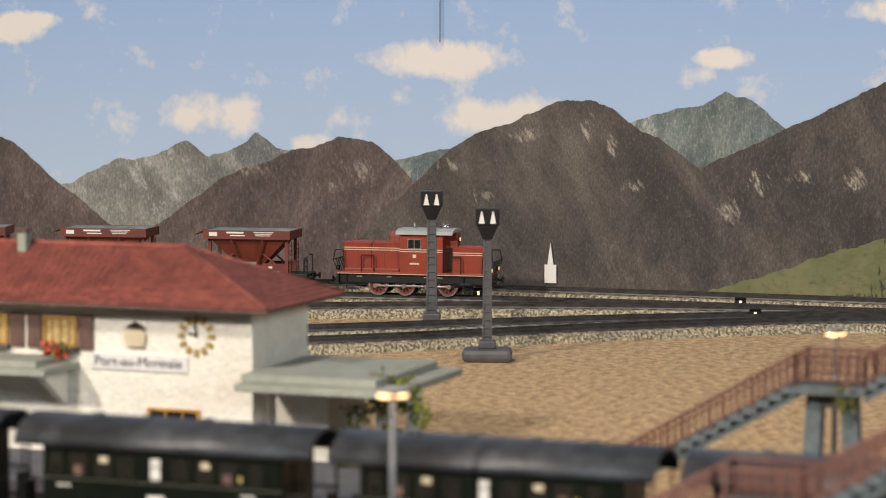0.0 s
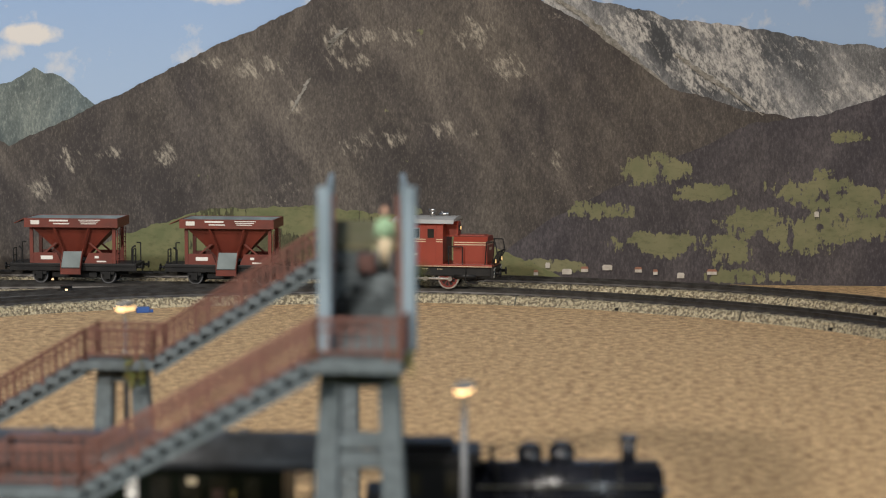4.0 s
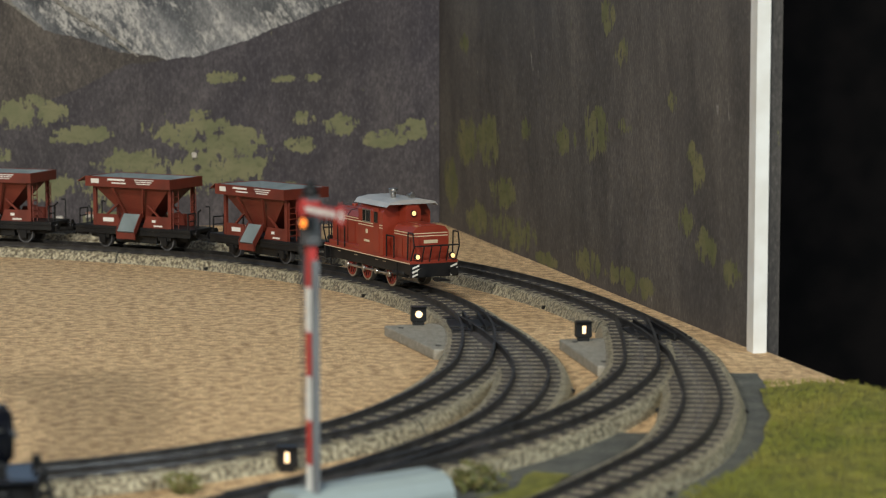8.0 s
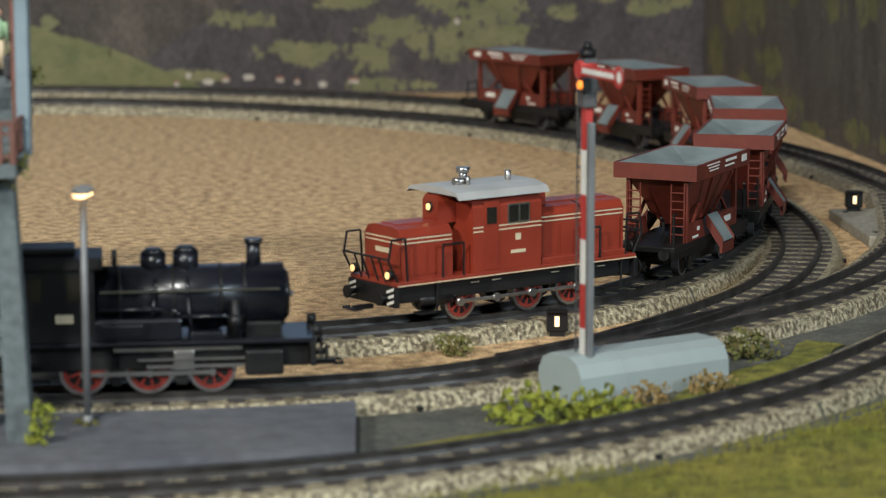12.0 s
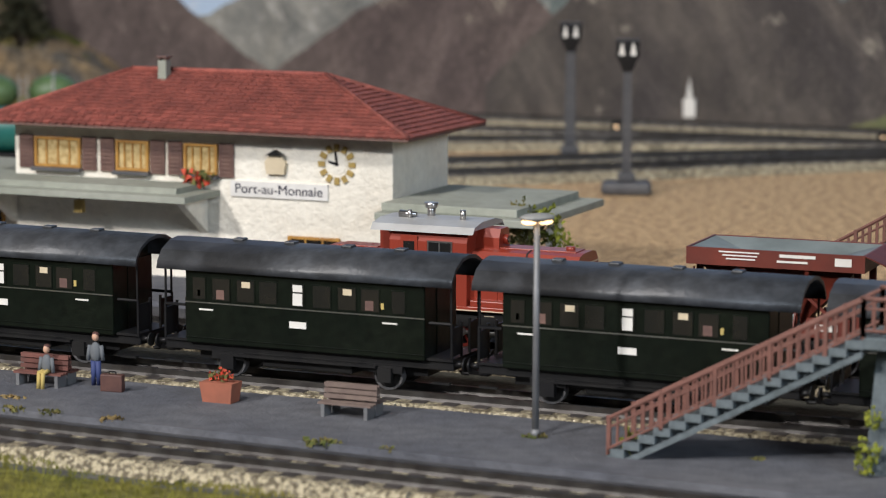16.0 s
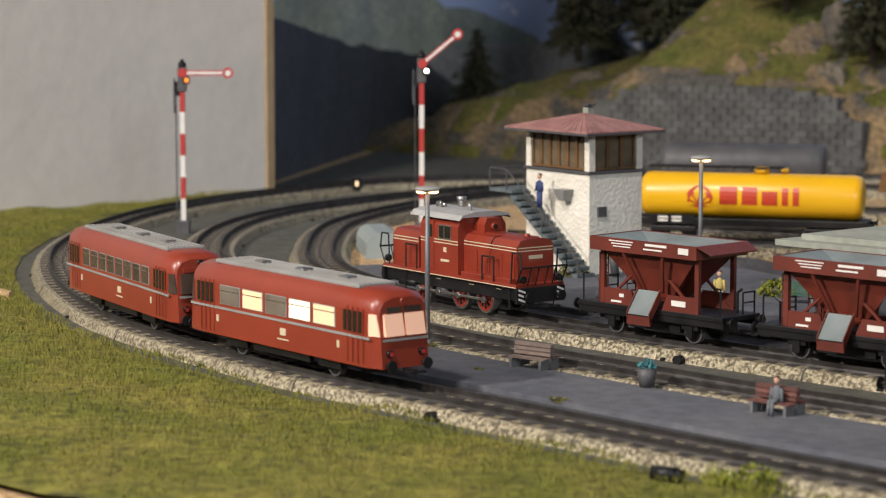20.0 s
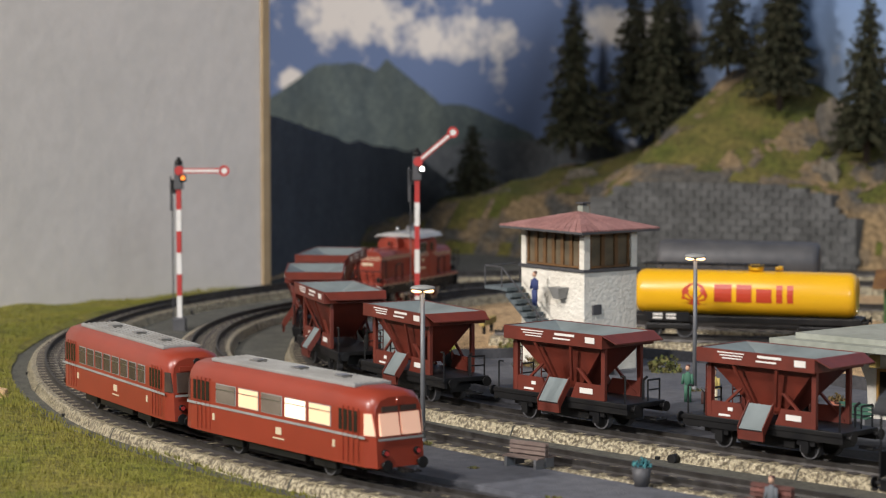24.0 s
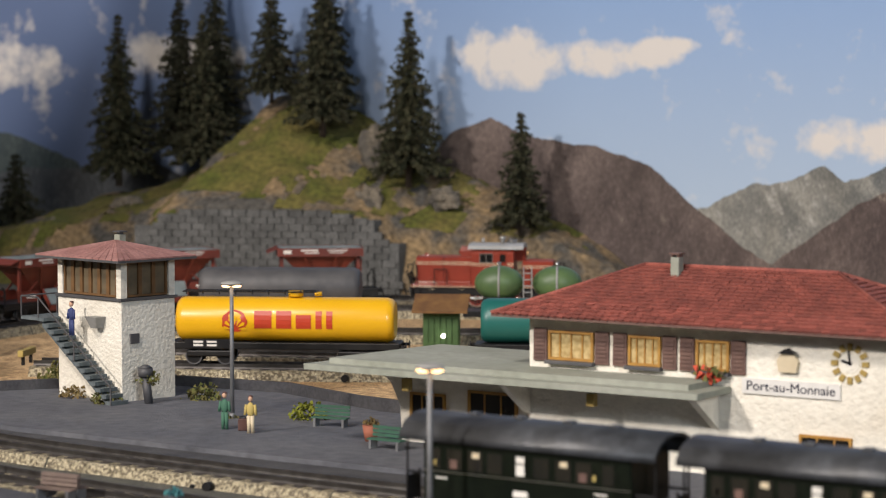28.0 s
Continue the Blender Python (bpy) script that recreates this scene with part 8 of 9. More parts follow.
def semaphore(x, y, height, turn, raised, lit):
    t = thing("semaphore_signal", "red and white lattice semaphore signal, " + ("arm raised" if raised else "arm level"), "signal", "semaphore signals", m=pose(x, y, 0, 0, 0, turn))
    part("base", box(B(), -0.0045, 0.0045, -0.0045, 0.0045, 0.0, 0.010, 0.0008), DARKGREY, t)
    n = 6
    for k in range(n):
        z0, z1 = 0.010 + k * (height - 0.030) / n, 0.010 + (k + 1) * (height - 0.030) / n
        part("mast_section", box(B(), -0.0017, 0.0017, -0.0014, 0.0014, z0, z1), SIGNALRED if k % 2 else SIGNALWHITE, t)
    part("ladder", ladder((-0.0045, 0, 0.006), (-0.0045, 0, height - 0.022), 0.0030, 18, "y", 0.0003), DARKGREY, t)
    part("mast_head", box(B(), -0.0030, 0.0030, -0.0026, 0.0026, height - 0.021, height - 0.004, 0.0005), DARKGREY, t)
    part("drive_rod", box(B(), -0.0062, -0.0050, -0.0012, 0.0012, height - 0.036, height - 0.012, 0.0002), DARKGREY, t)
    part("arm_bearing", tube(B(), (0.0008, -0.0040, height - 0.0078), (0.0008, 0.0020, height - 0.0078), 0.0032, 14), SIGNALRED, t)
    cap = part("finial", tube(tube(B(), (0, 0, height - 0.004), (0, 0, height - 0.001), 0.0028, 12), (0, 0, height - 0.001), (0, 0, height + 0.0015), 0.0020, 12, 0.0010), BLACK, t)
    lamp = part("lamp_box", box(B(), 0.0010, 0.0055, -0.0040, -0.0010, height - 0.0155, height - 0.0105, 0.0005), BLACK, t)
    part("lens", tube(B(), (0.0036, -0.0040, height - 0.0128), (0.0036, -0.0050, height - 0.0128), 0.0015, 12), AMBERGLOW if lit == "amber" else WHITEGLOW, lamp)
    part("bracket", box(B(), -0.0055, -0.0015, -0.0012, 0.0012, height - 0.024, height - 0.014), BLACK, t)
    a = B()
    box(a, 0.0, 0.0285, -0.0006, 0.0006, -0.0018, 0.0018)
    ring_pts = B()
    seg = 20
    for r0, r1 in ((0.0022, 0.0038),):
        v0 = [a.verts.new((0.0315 + r0 * math.cos(6.2832 * i / seg), -0.0006, r0 * math.sin(6.2832 * i / seg))) for i in range(seg)]
        v1 = [a.verts.new((0.0315 + r1 * math.cos(6.2832 * i / seg), -0.0006, r1 * math.sin(6.2832 * i / seg))) for i in range(seg)]
        for i in range(seg):
            a.faces.new((v0[i], v0[(i + 1) % seg], v1[(i + 1) % seg], v1[i]))
    ring_pts.free()
    arm = part("arm", a, SIGNALRED, t, "red-edged signal arm")
    part("arm_stripe", box(B(), 0.0012, 0.0280, -0.0009, -0.0006, -0.0009, 0.0009), SIGNALWHITE, arm)
    disc = tube(B(), (0.0315, -0.0002, 0), (0.0315, 0.0002, 0), 0.0023, 16)
    part("arm_disc", disc, SIGNALWHITE, arm)
    arm.matrix_basis = Matrix.Translation((0.0008, -0.0030, height - 0.0078)) @ Matrix.Rotation(math.radians(-40 if raised else 0), 4, "Y")
    return t


semaphore(-1.443, 1.248, 0.121, 42, False, "amber")
semaphore(-1.3125, 1.353, 0.128, 42, True, "white")
right_signal = semaphore(0.079, 0.985, 0.124, -70, False, "amber")
part("side_post", box(B(), 0.0022, 0.0046, -0.0012, 0.0012, 0.0, 0.098, 0.0003), POLE, right_signal, "bare grey post")


def relay_cover(x, y, turn, length):
    t = thing("relay_cover", "grey rounded signal drive cover beside the track", "cover", m=pose(x, y, 0, 0, 0, turn))
    sec = [(-0.013, 0.0), (-0.0125, 0.010), (-0.0100, 0.0145), (-0.0055, 0.0165), (0.0055, 0.0165), (0.0100, 0.0145), (0.0125, 0.010), (0.013, 0.0)]
    part("cover", prism(B(), sec, -length / 2, length / 2, smooth=False), RELAY, t, bevel=0.0012)
    part("seam", prism(B(), [(a * 1.01, b * 1.01) for a, b in sec], -0.0005 - length * 0.2, 0.0005 - length * 0.2), RELAY, t)
    return t


relay_cover(0.098, 1.000, 32, 0.066)
relay_cover(-1.262, 1.262, -38, 0.060)


def dwarf_signal(x, y, turn, z=0.0, round_lens=False):
    t = thing("dwarf_signal", "small black ground signal with a lit white window", "signal", "dwarf signals", m=pose(x, y, z, 0, 0, turn))
    part("housing", box(B(), -0.0042, 0.0042, -0.0028, 0.0028, 0.0020, 0.0105, 0.0006), BLACK, t)
    part("foot", box(B(), -0.0030, 0.0030, -0.0022, 0.0022, 0.0, 0.0022), BLACK, t)
    if round_lens:
        part("lit_window", tube(B(), (0, -0.0033, 0.0062), (0, -0.0027, 0.0062), 0.0019, 16), DWARFGLOW, t)
    else:
        part("lit_window", box(B(), -0.0009, 0.0009, -0.0033, -0.0027, 0.0042, 0.0082), DWARFGLOW, t)
    part("hood", box(B(), -0.0044, 0.0044, -0.0048, -0.0026, 0.0100, 0.0106), BLACK, t)
    return t


DWARFGLOW = glowing("dwarf_lamp", (1.0, 0.68, 0.38), 1.7)
for x, y, a, z in ((0.174, 1.474, 0, 0.0056), (0.252, 1.404, 0, 0.0056), (0.078, 1.103, -5, 0.0), (-1.535, 1.508, 45, 0.0068), (-0.499, 1.984, 15, 0.002), (-0.469, 1.907, 15, 0.002), (-0.716, 2.004, 20, 0.0)):
    dwarf_signal(x, y, a, z, abs(x - 0.174) < 0.01)
LEDGE = shader("drive_ledge", (0.30, 0.275, 0.225), 0.7, 0, 300, (0.20, 0.18, 0.14), 0.6, 500, 0.3)
# switch motor ledges beside the turnouts
for x, y, a in ((0.178, 1.437, 10), (0.258, 1.372, 2)):
    t = thing("switch_drive_ledge", "ballast-grey ledge over a turnout drive", "track ledge", "turnout drives", m=pose(x, y, 0, 0, 0, a))
    part("ledge", box(B(), -0.016, 0.014, -0.052, 0.040, 0.0, 0.0057, 0.0008), LEDGE, t)
    for yy in (-0.040, 0.028):
        part("screw", tube(B(), (-0.010, yy, 0.0056), (-0.010, yy, 0.0060), 0.0016, 12), BLACK, t)


def yard_mast(x, y, height, face, footed):
    t = thing("yard_floodlight", "dark grey lattice floodlight mast with twin lamps", "lamp", "yard floodlights", m=pose(x, y, 0, 0, 0, face))
    if footed:
        part("base", box(B(), -0.016, 0.016, -0.011, 0.011, 0.0, 0.0085, 0.0030), DARKGREY, t)
        part("collar", box(B(), -0.0055, 0.0055, -0.0055, 0.0055, 0.0085, 0.0135, 0.0010), DARKGREY, t)
    else:
        part("base", box(B(), -0.0062, 0.0062, -0.0062, 0.0062, 0.0, 0.0140, 0.0010), DARKGREY, t)
    half = 0.0027 if footed else 0.0034
    z = 0.0135
    top = height - 0.017
    for sx in (-1, 1):
        for sy in (-1, 1):
            part("corner_bar", hull(B(), rect(sx * half - 0.0005, sx * half + 0.0005, sy * half - 0.0005, sy * half + 0.0005, z), rect(sx * half * 0.72 - 0.0005, sx * half * 0.72 + 0.0005, sy * half * 0.72 - 0.0005, sy * half * 0.72 + 0.0005, top)), DARKGREY, t)
    part("mast_core", hull(B(), rect(-half * 0.8, half * 0.8, -half * 0.8, half * 0.8, z), rect(-half * 0.6, half * 0.6, -half * 0.6, half * 0.6, top)), DARKGREY, t)
    for k in range(13):
        f = (k + 0.5) / 13
        w = half * (1 - 0.28 * f) + 0.0004
        part("cross_bar", box(B(), -w, w, -w, w, z + (top - z) * f, z + (top - z) * f + 0.0011), DARKGREY, t)
    head = part("lamp_head", hull(B(), rect(-0.0030, 0.0030, -0.0030, 0.0030, height - 0.020), rect(-0.0070, 0.0070, -0.0040, 0.0040, height - 0.011)), BLACK, t)
    part("lamp_crown", box(B(), -0.0076, 0.0076, -0.0043, 0.0043, height - 0.011, height, 0.0006), BLACK, t)
    for s in (-1, 1):
        x0 = s * 0.0036
        part("reflector", hull(B(), [(x0 - 0.0019, -0.0050, height - 0.0098), (x0 + 0.0019, -0.0050, height - 0.0098), (x0 + 0.0019, -0.0044, height - 0.0098), (x0 - 0.0019, -0.0044, height - 0.0098)],
                               [(x0 - 0.0004, -0.0047, height - 0.0022), (x0 + 0.0004, -0.0047, height - 0.0022), (x0 + 0.0004, -0.0044, height - 0.0022), (x0 - 0.0004, -0.0044, height - 0.0022)]), WHITE, head, "bright reflector")
    return t


yard_mast(-0.672, 1.783, 0.1000, 18, False)
yard_mast(-0.580, 1.640, 0.0985, 18, True)


# ---- furniture and figures ----
def bench(x, y, z, turn, material, double=True):
    t = thing("bench", {"bench_brown": "brown platform bench with grey legs", "bench_weathered": "weathered brown platform bench", "bench_green": "green slatted platform bench"}[material.name], "bench", "platform benches", m=pose(x, y, z, 0, 0, turn))
    for s in ((-1, 1) if double else (-1,)):
        for k in range(3):
            part("seat_slat", box(B(), -0.0105, 0.0105, s * 0.0022 + s * k * 0.0019 - 0.0007, s * 0.0022 + s * k * 0.0019 + 0.0007, 0.0046, 0.0054), material, t)
        for k in range(3):
            part("back_slat", box(B(), -0.0105, 0.0105, s * (0.0012 - k * 0.0002) - 0.0003, s * (0.0012 - k * 0.0002) + 0.0003, 0.0060 + k * 0.0020, 0.0076 + k * 0.0020), material, t)
        for xx in (-0.0085, 0.0085):
            part("leg", box(B(), xx - 0.0007, xx + 0.0007, min(s * 0.0009, s * 0.0068), max(s * 0.0009, s * 0.0068), 0.0, 0.0046), POLE, t)
    return t


for x, y, a, mat in ((-0.699, 0.934, 0, BENCHBROWN), (-0.562, 0.921, 0, BENCHBROWN), (-0.430, 0.915, 0, BENCHGREY), (-0.851, 0.952, 4, BENCHGREY)):
    bench(x, y, 0.0068, a, mat)
bench(-0.887, 1.212, 0.0075, 12, BENCHGREEN, False)
bench(-0.812, 1.160, 0.0075, 0, BENCHGREEN, False)


def figure(x, y, z, turn, coat, legs, seated=False, label="painted miniature figure standing on the platform"):
    """A painted miniature, one plain mesh of simple forms."""
    bm = B()
    h = 0.0
    def blob(c, r, mat):
        n0 = len(bm.faces)
        bmesh.ops.create_uvsphere(bm, u_segments=10, v_segments=7, radius=1, matrix=Matrix.Translation(c) @ Matrix.Diagonal((*r, 1)))
        bm.faces.ensure_lookup_table()
        for f in bm.faces[n0:]:
            f.material_index, f.smooth = mat, True
    def limb(a, b, r, mat, r2=None):
        n0 = len(bm.faces)
        tube(bm, a, b, r, 8, r2)
        bm.faces.ensure_lookup_table()
        for f in bm.faces[n0:]:
            f.material_index = mat
    if seated:
        limb((-0.0009, 0, 0.0062), (-0.0009, -0.0042, 0.0060), 0.0009, 1), limb((0.0009, 0, 0.0062), (0.0009, -0.0042, 0.0060), 0.0009, 1)
        limb((-0.0009, -0.0042, 0.0060), (-0.0009, -0.0048, 0.0), 0.0008, 1), limb((0.0009, -0.0042, 0.0060), (0.0009, -0.0048, 0.0), 0.0008, 1)
        h = -0.0042
    else:
        limb((-0.0010, 0, 0), (-0.0009, 0, 0.0095), 0.0009, 1, 0.0012), limb((0.0011, 0.0003, 0), (0.0009, 0, 0.0095), 0.0009, 1, 0.0012)
    blob((0, 0, 0.0128 + h), (0.0023, 0.0016, 0.0040), 0)
    limb((-0.0023, 0, 0.0155 + h), (-0.0030, -0.0004, 0.0098 + h), 0.0008, 0), limb((0.0023, 0, 0.0155 + h), (0.0030, -0.0004, 0.0098 + h), 0.0008, 0)
    blob((0, -0.0001, 0.0187 + h), (0.0013, 0.0014, 0.0017), 2)
    blob((0, 0.0003, 0.0196 + h), (0.0014, 0.0014, 0.0011), 3)
    me = bpy.data.meshes.new("figurine")
    bm.to_mesh(me)
    bm.free()
    for m in (coat, legs, SKIN, BROWN):
        me.materials.append(m)
    ob = new("figurine", me)
    ob.matrix_basis = pose(x, y, z, 0, 0, turn)
    return tagged(ob, label, "figurine", "painted figurines")


def suitcase(x, y, z, turn, mat, w=0.0090):
    t = thing("suitcase", "brown suitcase standing on the ground" if mat is BROWN else "dark grey travel bag standing on the stairs", "suitcase", m=pose(x, y, z, 0, 0, turn))
    part("case", box(B(), -w / 2, w / 2, -0.0016, 0.0016, 0.0, 0.0066, 0.0004), mat, t)
    part("handle", wire(B(), [(-0.0014, 0, 0.0064), (-0.0014, 0, 0.0075), (0.0014, 0, 0.0075), (0.0014, 0, 0.0064)], 0.0003), BLACK, t)


figure(-0.543, 0.926, 0.0068, 10, COATGREY, NAVY)
suitcase(-0.531, 0.918, 0.0068, 5, BROWN)
figure(-0.5585, 0.9160, 0.0068, 0, COATGREY, FYELLOW, True, "painted miniature figure sitting on a bench")
figure(-0.6965, 0.9300, 0.0068, 0, COATGREY, COATGREY, True, "painted miniature figure sitting on a bench")
figure(-0.928, 1.168, 0.0075, 20, FGREEN, FGREEN)
figure(-0.907, 1.164, 0.0075, 30, FYELLOW, CREAM)
suitcase(-0.917, 1.170, 0.0075, 30, BROWN, 0.005)
figure(-0.1180, 0.9540, 0.1195, 0, FMINT, CREAM, label="painted miniature figure in a mint coat on the bridge stairs")
suitcase(-0.1235, 0.9500, 0.1175, 0, BROWN, 0.006)
suitcase(-0.1130, 0.9500, 0.1175, 0, DARKGREY, 0.006)
figure(-1.0850, 1.2195, 0.0455, -10, NAVY, NAVY, label="painted miniature figure in a blue uniform on the stairs")


def planter(x, y, z, turn, mat, plant, round_pot=False):
    t = thing("planter", "terracotta planter box with red flowers" if not round_pot else "dark bucket pot with a blue-green plant", "planter", m=pose(x, y, z, 0, 0, turn))
    if round_pot:
        part("pot", tube(B(), (0, 0, 0), (0, 0, 0.0085), 0.0032, 16, 0.0046), mat, t)
    else:
        part("box", hull(B(), rect(-0.0058, 0.0058, -0.0034, 0.0034, 0), rect(-0.0068, 0.0068, -0.0042, 0.0042, 0.0075)), mat, t, bevel=0.0004)
    clump("plant", (0, 0, 0.0095), (0.0052, 0.0034, 0.0030), 90, plant, parent=t, second=BUSHDARK if not round_pot else None)


planter(-0.485, 0.918, 0.0068, 0, TERRA, FLOWER)
planter(-0.779, 0.946, 0.0068, 0, DARKGREY, BLUEPLANT, True)
planter(-0.836, 1.176, 0.0075, 0, TERRA, BUSHTAN, True)

# ---- low growth ----
for x, y, z, s, mat, name in ((0.059, 0.948, 0.003, 0.017, BUSH, "lime"), (0.082, 0.952, 0.003, 0.014, BUSH, "lime"), (0.036, 1.064, 0.004, 0.008, BUSHDARK, "olive"), (0.147, 1.052, 0.005, 0.012, BUSHDARK, "olive"),
                              (0.100, 0.972, 0.003, 0.010, BUSHTAN, "tan"), (0.124, 0.990, 0.003, 0.010, BUSHTAN, "tan"), (-0.626, 0.822, 0.004, 0.012, BUSH, "lime"), (-0.642, 0.820, 0.003, 0.009, BUSH, "lime"),
                              (-0.560, 0.818, 0.003, 0.009, BUSH, "lime"), (-1.160, 1.286, 0.006, 0.013, BUSHDARK, "olive"), (-1.020, 1.262, 0.008, 0.014, BUSHDARK, "olive"), (-1.090, 1.226, 0.008, 0.012, BUSHTAN, "tan"),
                              (-1.055, 1.214, 0.009, 0.010, BUSHDARK, "olive"), (-0.915, 1.226, 0.010, 0.013, BUSH, "lime"), (-1.120, 1.250, 0.020, 0.010, BUSHDARK, "olive"), (-1.036, 1.232, 0.022, 0.008, BUSHDARK, "olive"),
                              (-1.195, 1.262, 0.004, 0.010, BUSH, "lime"), (-0.462, 1.178, 0.020, 0.013, BUSHDARK, "olive"), (-0.466, 1.176, 0.038, 0.010, BUSHDARK, "olive"), (-0.457, 1.182, 0.006, 0.010, BUSH, "lime")):
    clump("bush", (x, y, z), (s, s * 0.75, s * 0.6), 260, mat, label=name + " foam bush beside the track", category="bush", leaf=0.10)
rng = random.Random(11)
for k in range(13):
    x = rng.uniform(-0.95, -0.06)
    y = y_of(OUTER, x, 1.2) + rng.choice((0.035, 0.05, 0.075, 0.034))
    clump("moss_tuft", (x, min(y, 0.93), 0.0068), (rng.uniform(0.003, 0.008), 0.003, 0.0007), 40, rng.choice((BUSHDARK, BUSHTAN)), label="moss on the platform", category="moss")

# ---- hill with firs ----
HILLX = [-2.06, -1.93, -1.83, -1.765, -1.69, -1.632, -1.588, -1.543, -1.483, -1.433, -1.393, -1.333, -1.28, -1.222, -1.165, -1.115]
HILLZ = [0.0, 0.012, 0.035, 0.080, 0.100, 0.125, 0.176, 0.182, 0.160, 0.125, 0.112, 0.090, 0.068, 0.040, 0.015, 0.0]


def hill_front(x):
    return float(np.interp(x, [-2.05, -1.75, -1.62, -1.50, -1.40, -1.25, -1.10], [1.86, 1.86, 1.885, 1.925, 1.965, 2.020, 2.055]))


def wall_top(x):
    """The retaining wall is highest in its middle and falls away at both ends."""
    return 0.074 * math.sqrt(max(0.0, 1 - ((x + 1.495) / 0.122) ** 6))


def hill_height(x, y):
    f = hill_front(x)
    k = min(max((y - f) / (2.075 - f), 0), 1)
    top = float(np.interp(x, HILLX, HILLZ))
    wall = wall_top(x) - 0.002
    base = max(wall, min(top, 0.05) * min(1, k * 6))
    z = base + max(0.0, top - base) * (k ** 0.85)
    return z + 0.006 * noise.fractal((x * 22, y * 22, 0.3), 0.8, 2, 4) * min(1, k * 5)


def hill():
    t = thing("wooded_hill", "grassy model hill with rock outcrops above a stone retaining wall", "hill", kind="structure")
    mesh_for = {0: B(), 1: B()}
    nx, ny = 150, 34
    grid = []
    for i in range(nx + 1):
        x = -2.05 + 0.95 * i / nx
        col = []
        for j in range(ny + 1):
            f = hill_front(x)
            y = f + (2.083 - f) * j / ny
            col.append((x, y, hill_height(x, y) if j else -0.001))
        grid.append(col)
    cache = ({}, {})
    for i in range(nx):
        for j in range(ny):
            q = [grid[i][j], grid[i + 1][j], grid[i + 1][j + 1], grid[i][j + 1]]
            cx, cy = q[0][0], q[0][1]
            steep = max(v[2] for v in q) - min(v[2] for v in q)
            rock = noise.fractal((cx * 20, cy * 14, 4.0), 0.8, 2, 4) > 0.22 or (0 < j < 5 and noise.noise((cx * 30, cy * 30, 9)) > -0.15) or (cx > -1.46 and noise.fractal((cx * 26, cy * 20, 1.0), 0.8, 2, 4) > 0.16) or steep > 0.014 and noise.noise((cx * 40, cy * 40, 2)) > -0.2
            k = 1 if rock else 0
            vs = []
            for v in q:
                if v not in cache[k]:
                    o = 0.0025 * noise.noise((v[0] * 120, v[1] * 120, v[2] * 120)) if k else 0
                    cache[k][v] = mesh_for[k].verts.new((v[0], v[1] - abs(o), v[2] + o * 0.6))
                vs.append(cache[k][v])
            mesh_for[k].faces.new(vs).smooth = k == 0
    part("grass_cover", mesh_for[0], HILLGRASS, t)
    part("rock_outcrops", mesh_for[1], HILLROCK, t, "weathered tan and grey rock")
    return t


HILLGRASS = shader("hill_grass", (0.085, 0.095, 0.014), 0.95, 0, -28, (0.16, 0.13, 0.035), 1.0, 600, 0.4)
HILLROCK = shader("hill_rock", (0.225, 0.155, 0.08), 0.95, 0, -32, (0.078, 0.072, 0.062), 1.0, 160, 0.5, lo=0.4, hi=0.6)
the_hill = hill()


def rock(x, y, z, s, seed):
    t = bmesh.new()
    bmesh.ops.create_icosphere(t, subdivisions=3, radius=1)
    for v in t.verts:
        v.co *= 1 + 0.5 * noise.fractal(v.co * 1.6 + Vector((seed, 0, 0)), 0.8, 2, 4)
        v.co = Vector((v.co.x * s[0], v.co.y * s[1], v.co.z * s[2]))
    ob = link("rock_outcrop", t, ROCK)
    ob.matrix_basis = pose(x, y, z)
    return tagged(ob, "grey craggy rock on the hillside", "rock", "rocks on the hill")


for i, (x, y, z, s) in enumerate(((-1.425, 2.03, 0.122, (0.022, 0.016, 0.038)), (-1.50, 2.02, 0.120, (0.016, 0.012, 0.012)), (-1.41, 1.995, 0.080, (0.018, 0.014, 0.020)), (-1.385, 1.995, 0.052, (0.013, 0.012, 0.022)), (-1.345, 2.02, 0.085, (0.022, 0.012, 0.016)),
                                  (-1.66, 1.95, 0.075, (0.022, 0.012, 0.010)), (-1.60, 1.945, 0.078, (0.020, 0.012, 0.008)), (-1.74, 1.93, 0.050, (0.016, 0.014, 0.014)), (-1.31, 2.02, 0.045, (0.018, 0.010, 0.014)), (-1.24, 2.04, 0.030, (0.016, 0.010, 0.014)),
                                  (-1.465, 1.97, 0.074, (0.022, 0.010, 0.008)), (-1.545, 1.955, 0.078, (0.016, 0.010, 0.007)), (-1.365, 1.99, 0.022, (0.014, 0.010, 0.018)), (-1.80, 1.91, 0.020, (0.020, 0.014, 0.016)))):
    rock(x - 0.012, y, z, tuple(0.72 * v for v in s), i * 3.7)

# retaining wall of single stones under the hill
stone_wall = tagged(thing("retaining_wall", "dark grey stone retaining wall at the hill's foot", "wall"), kind="structure")
bm = box(B(), -0.0060, 0.0060, -0.0022, 0.0022, -0.0030, 0.0030, 0.0003)
stone_mesh = bpy.data.meshes.new("stone")
bm.to_mesh(stone_mesh)
bm.free()
stone_mesh.materials.append(STONE)
rng = random.Random(5)
core = B()
for k in range(13):
    x0, x1 = -1.629 + k * 0.0214, -1.629 + (k + 1) * 0.0214
    hm = wall_top((x0 + x1) / 2)
    if hm < 0.004:
        continue
    ya, yb = hill_front(x0) - 0.004, hill_front(x1) - 0.004
    hull(core, [(x0, ya, 0), (x1, yb, 0), (x1, yb + 0.012, 0), (x0, ya + 0.012, 0)], [(x0, ya, hm), (x1, yb, hm), (x1, yb + 0.012, hm), (x0, ya + 0.012, hm)])
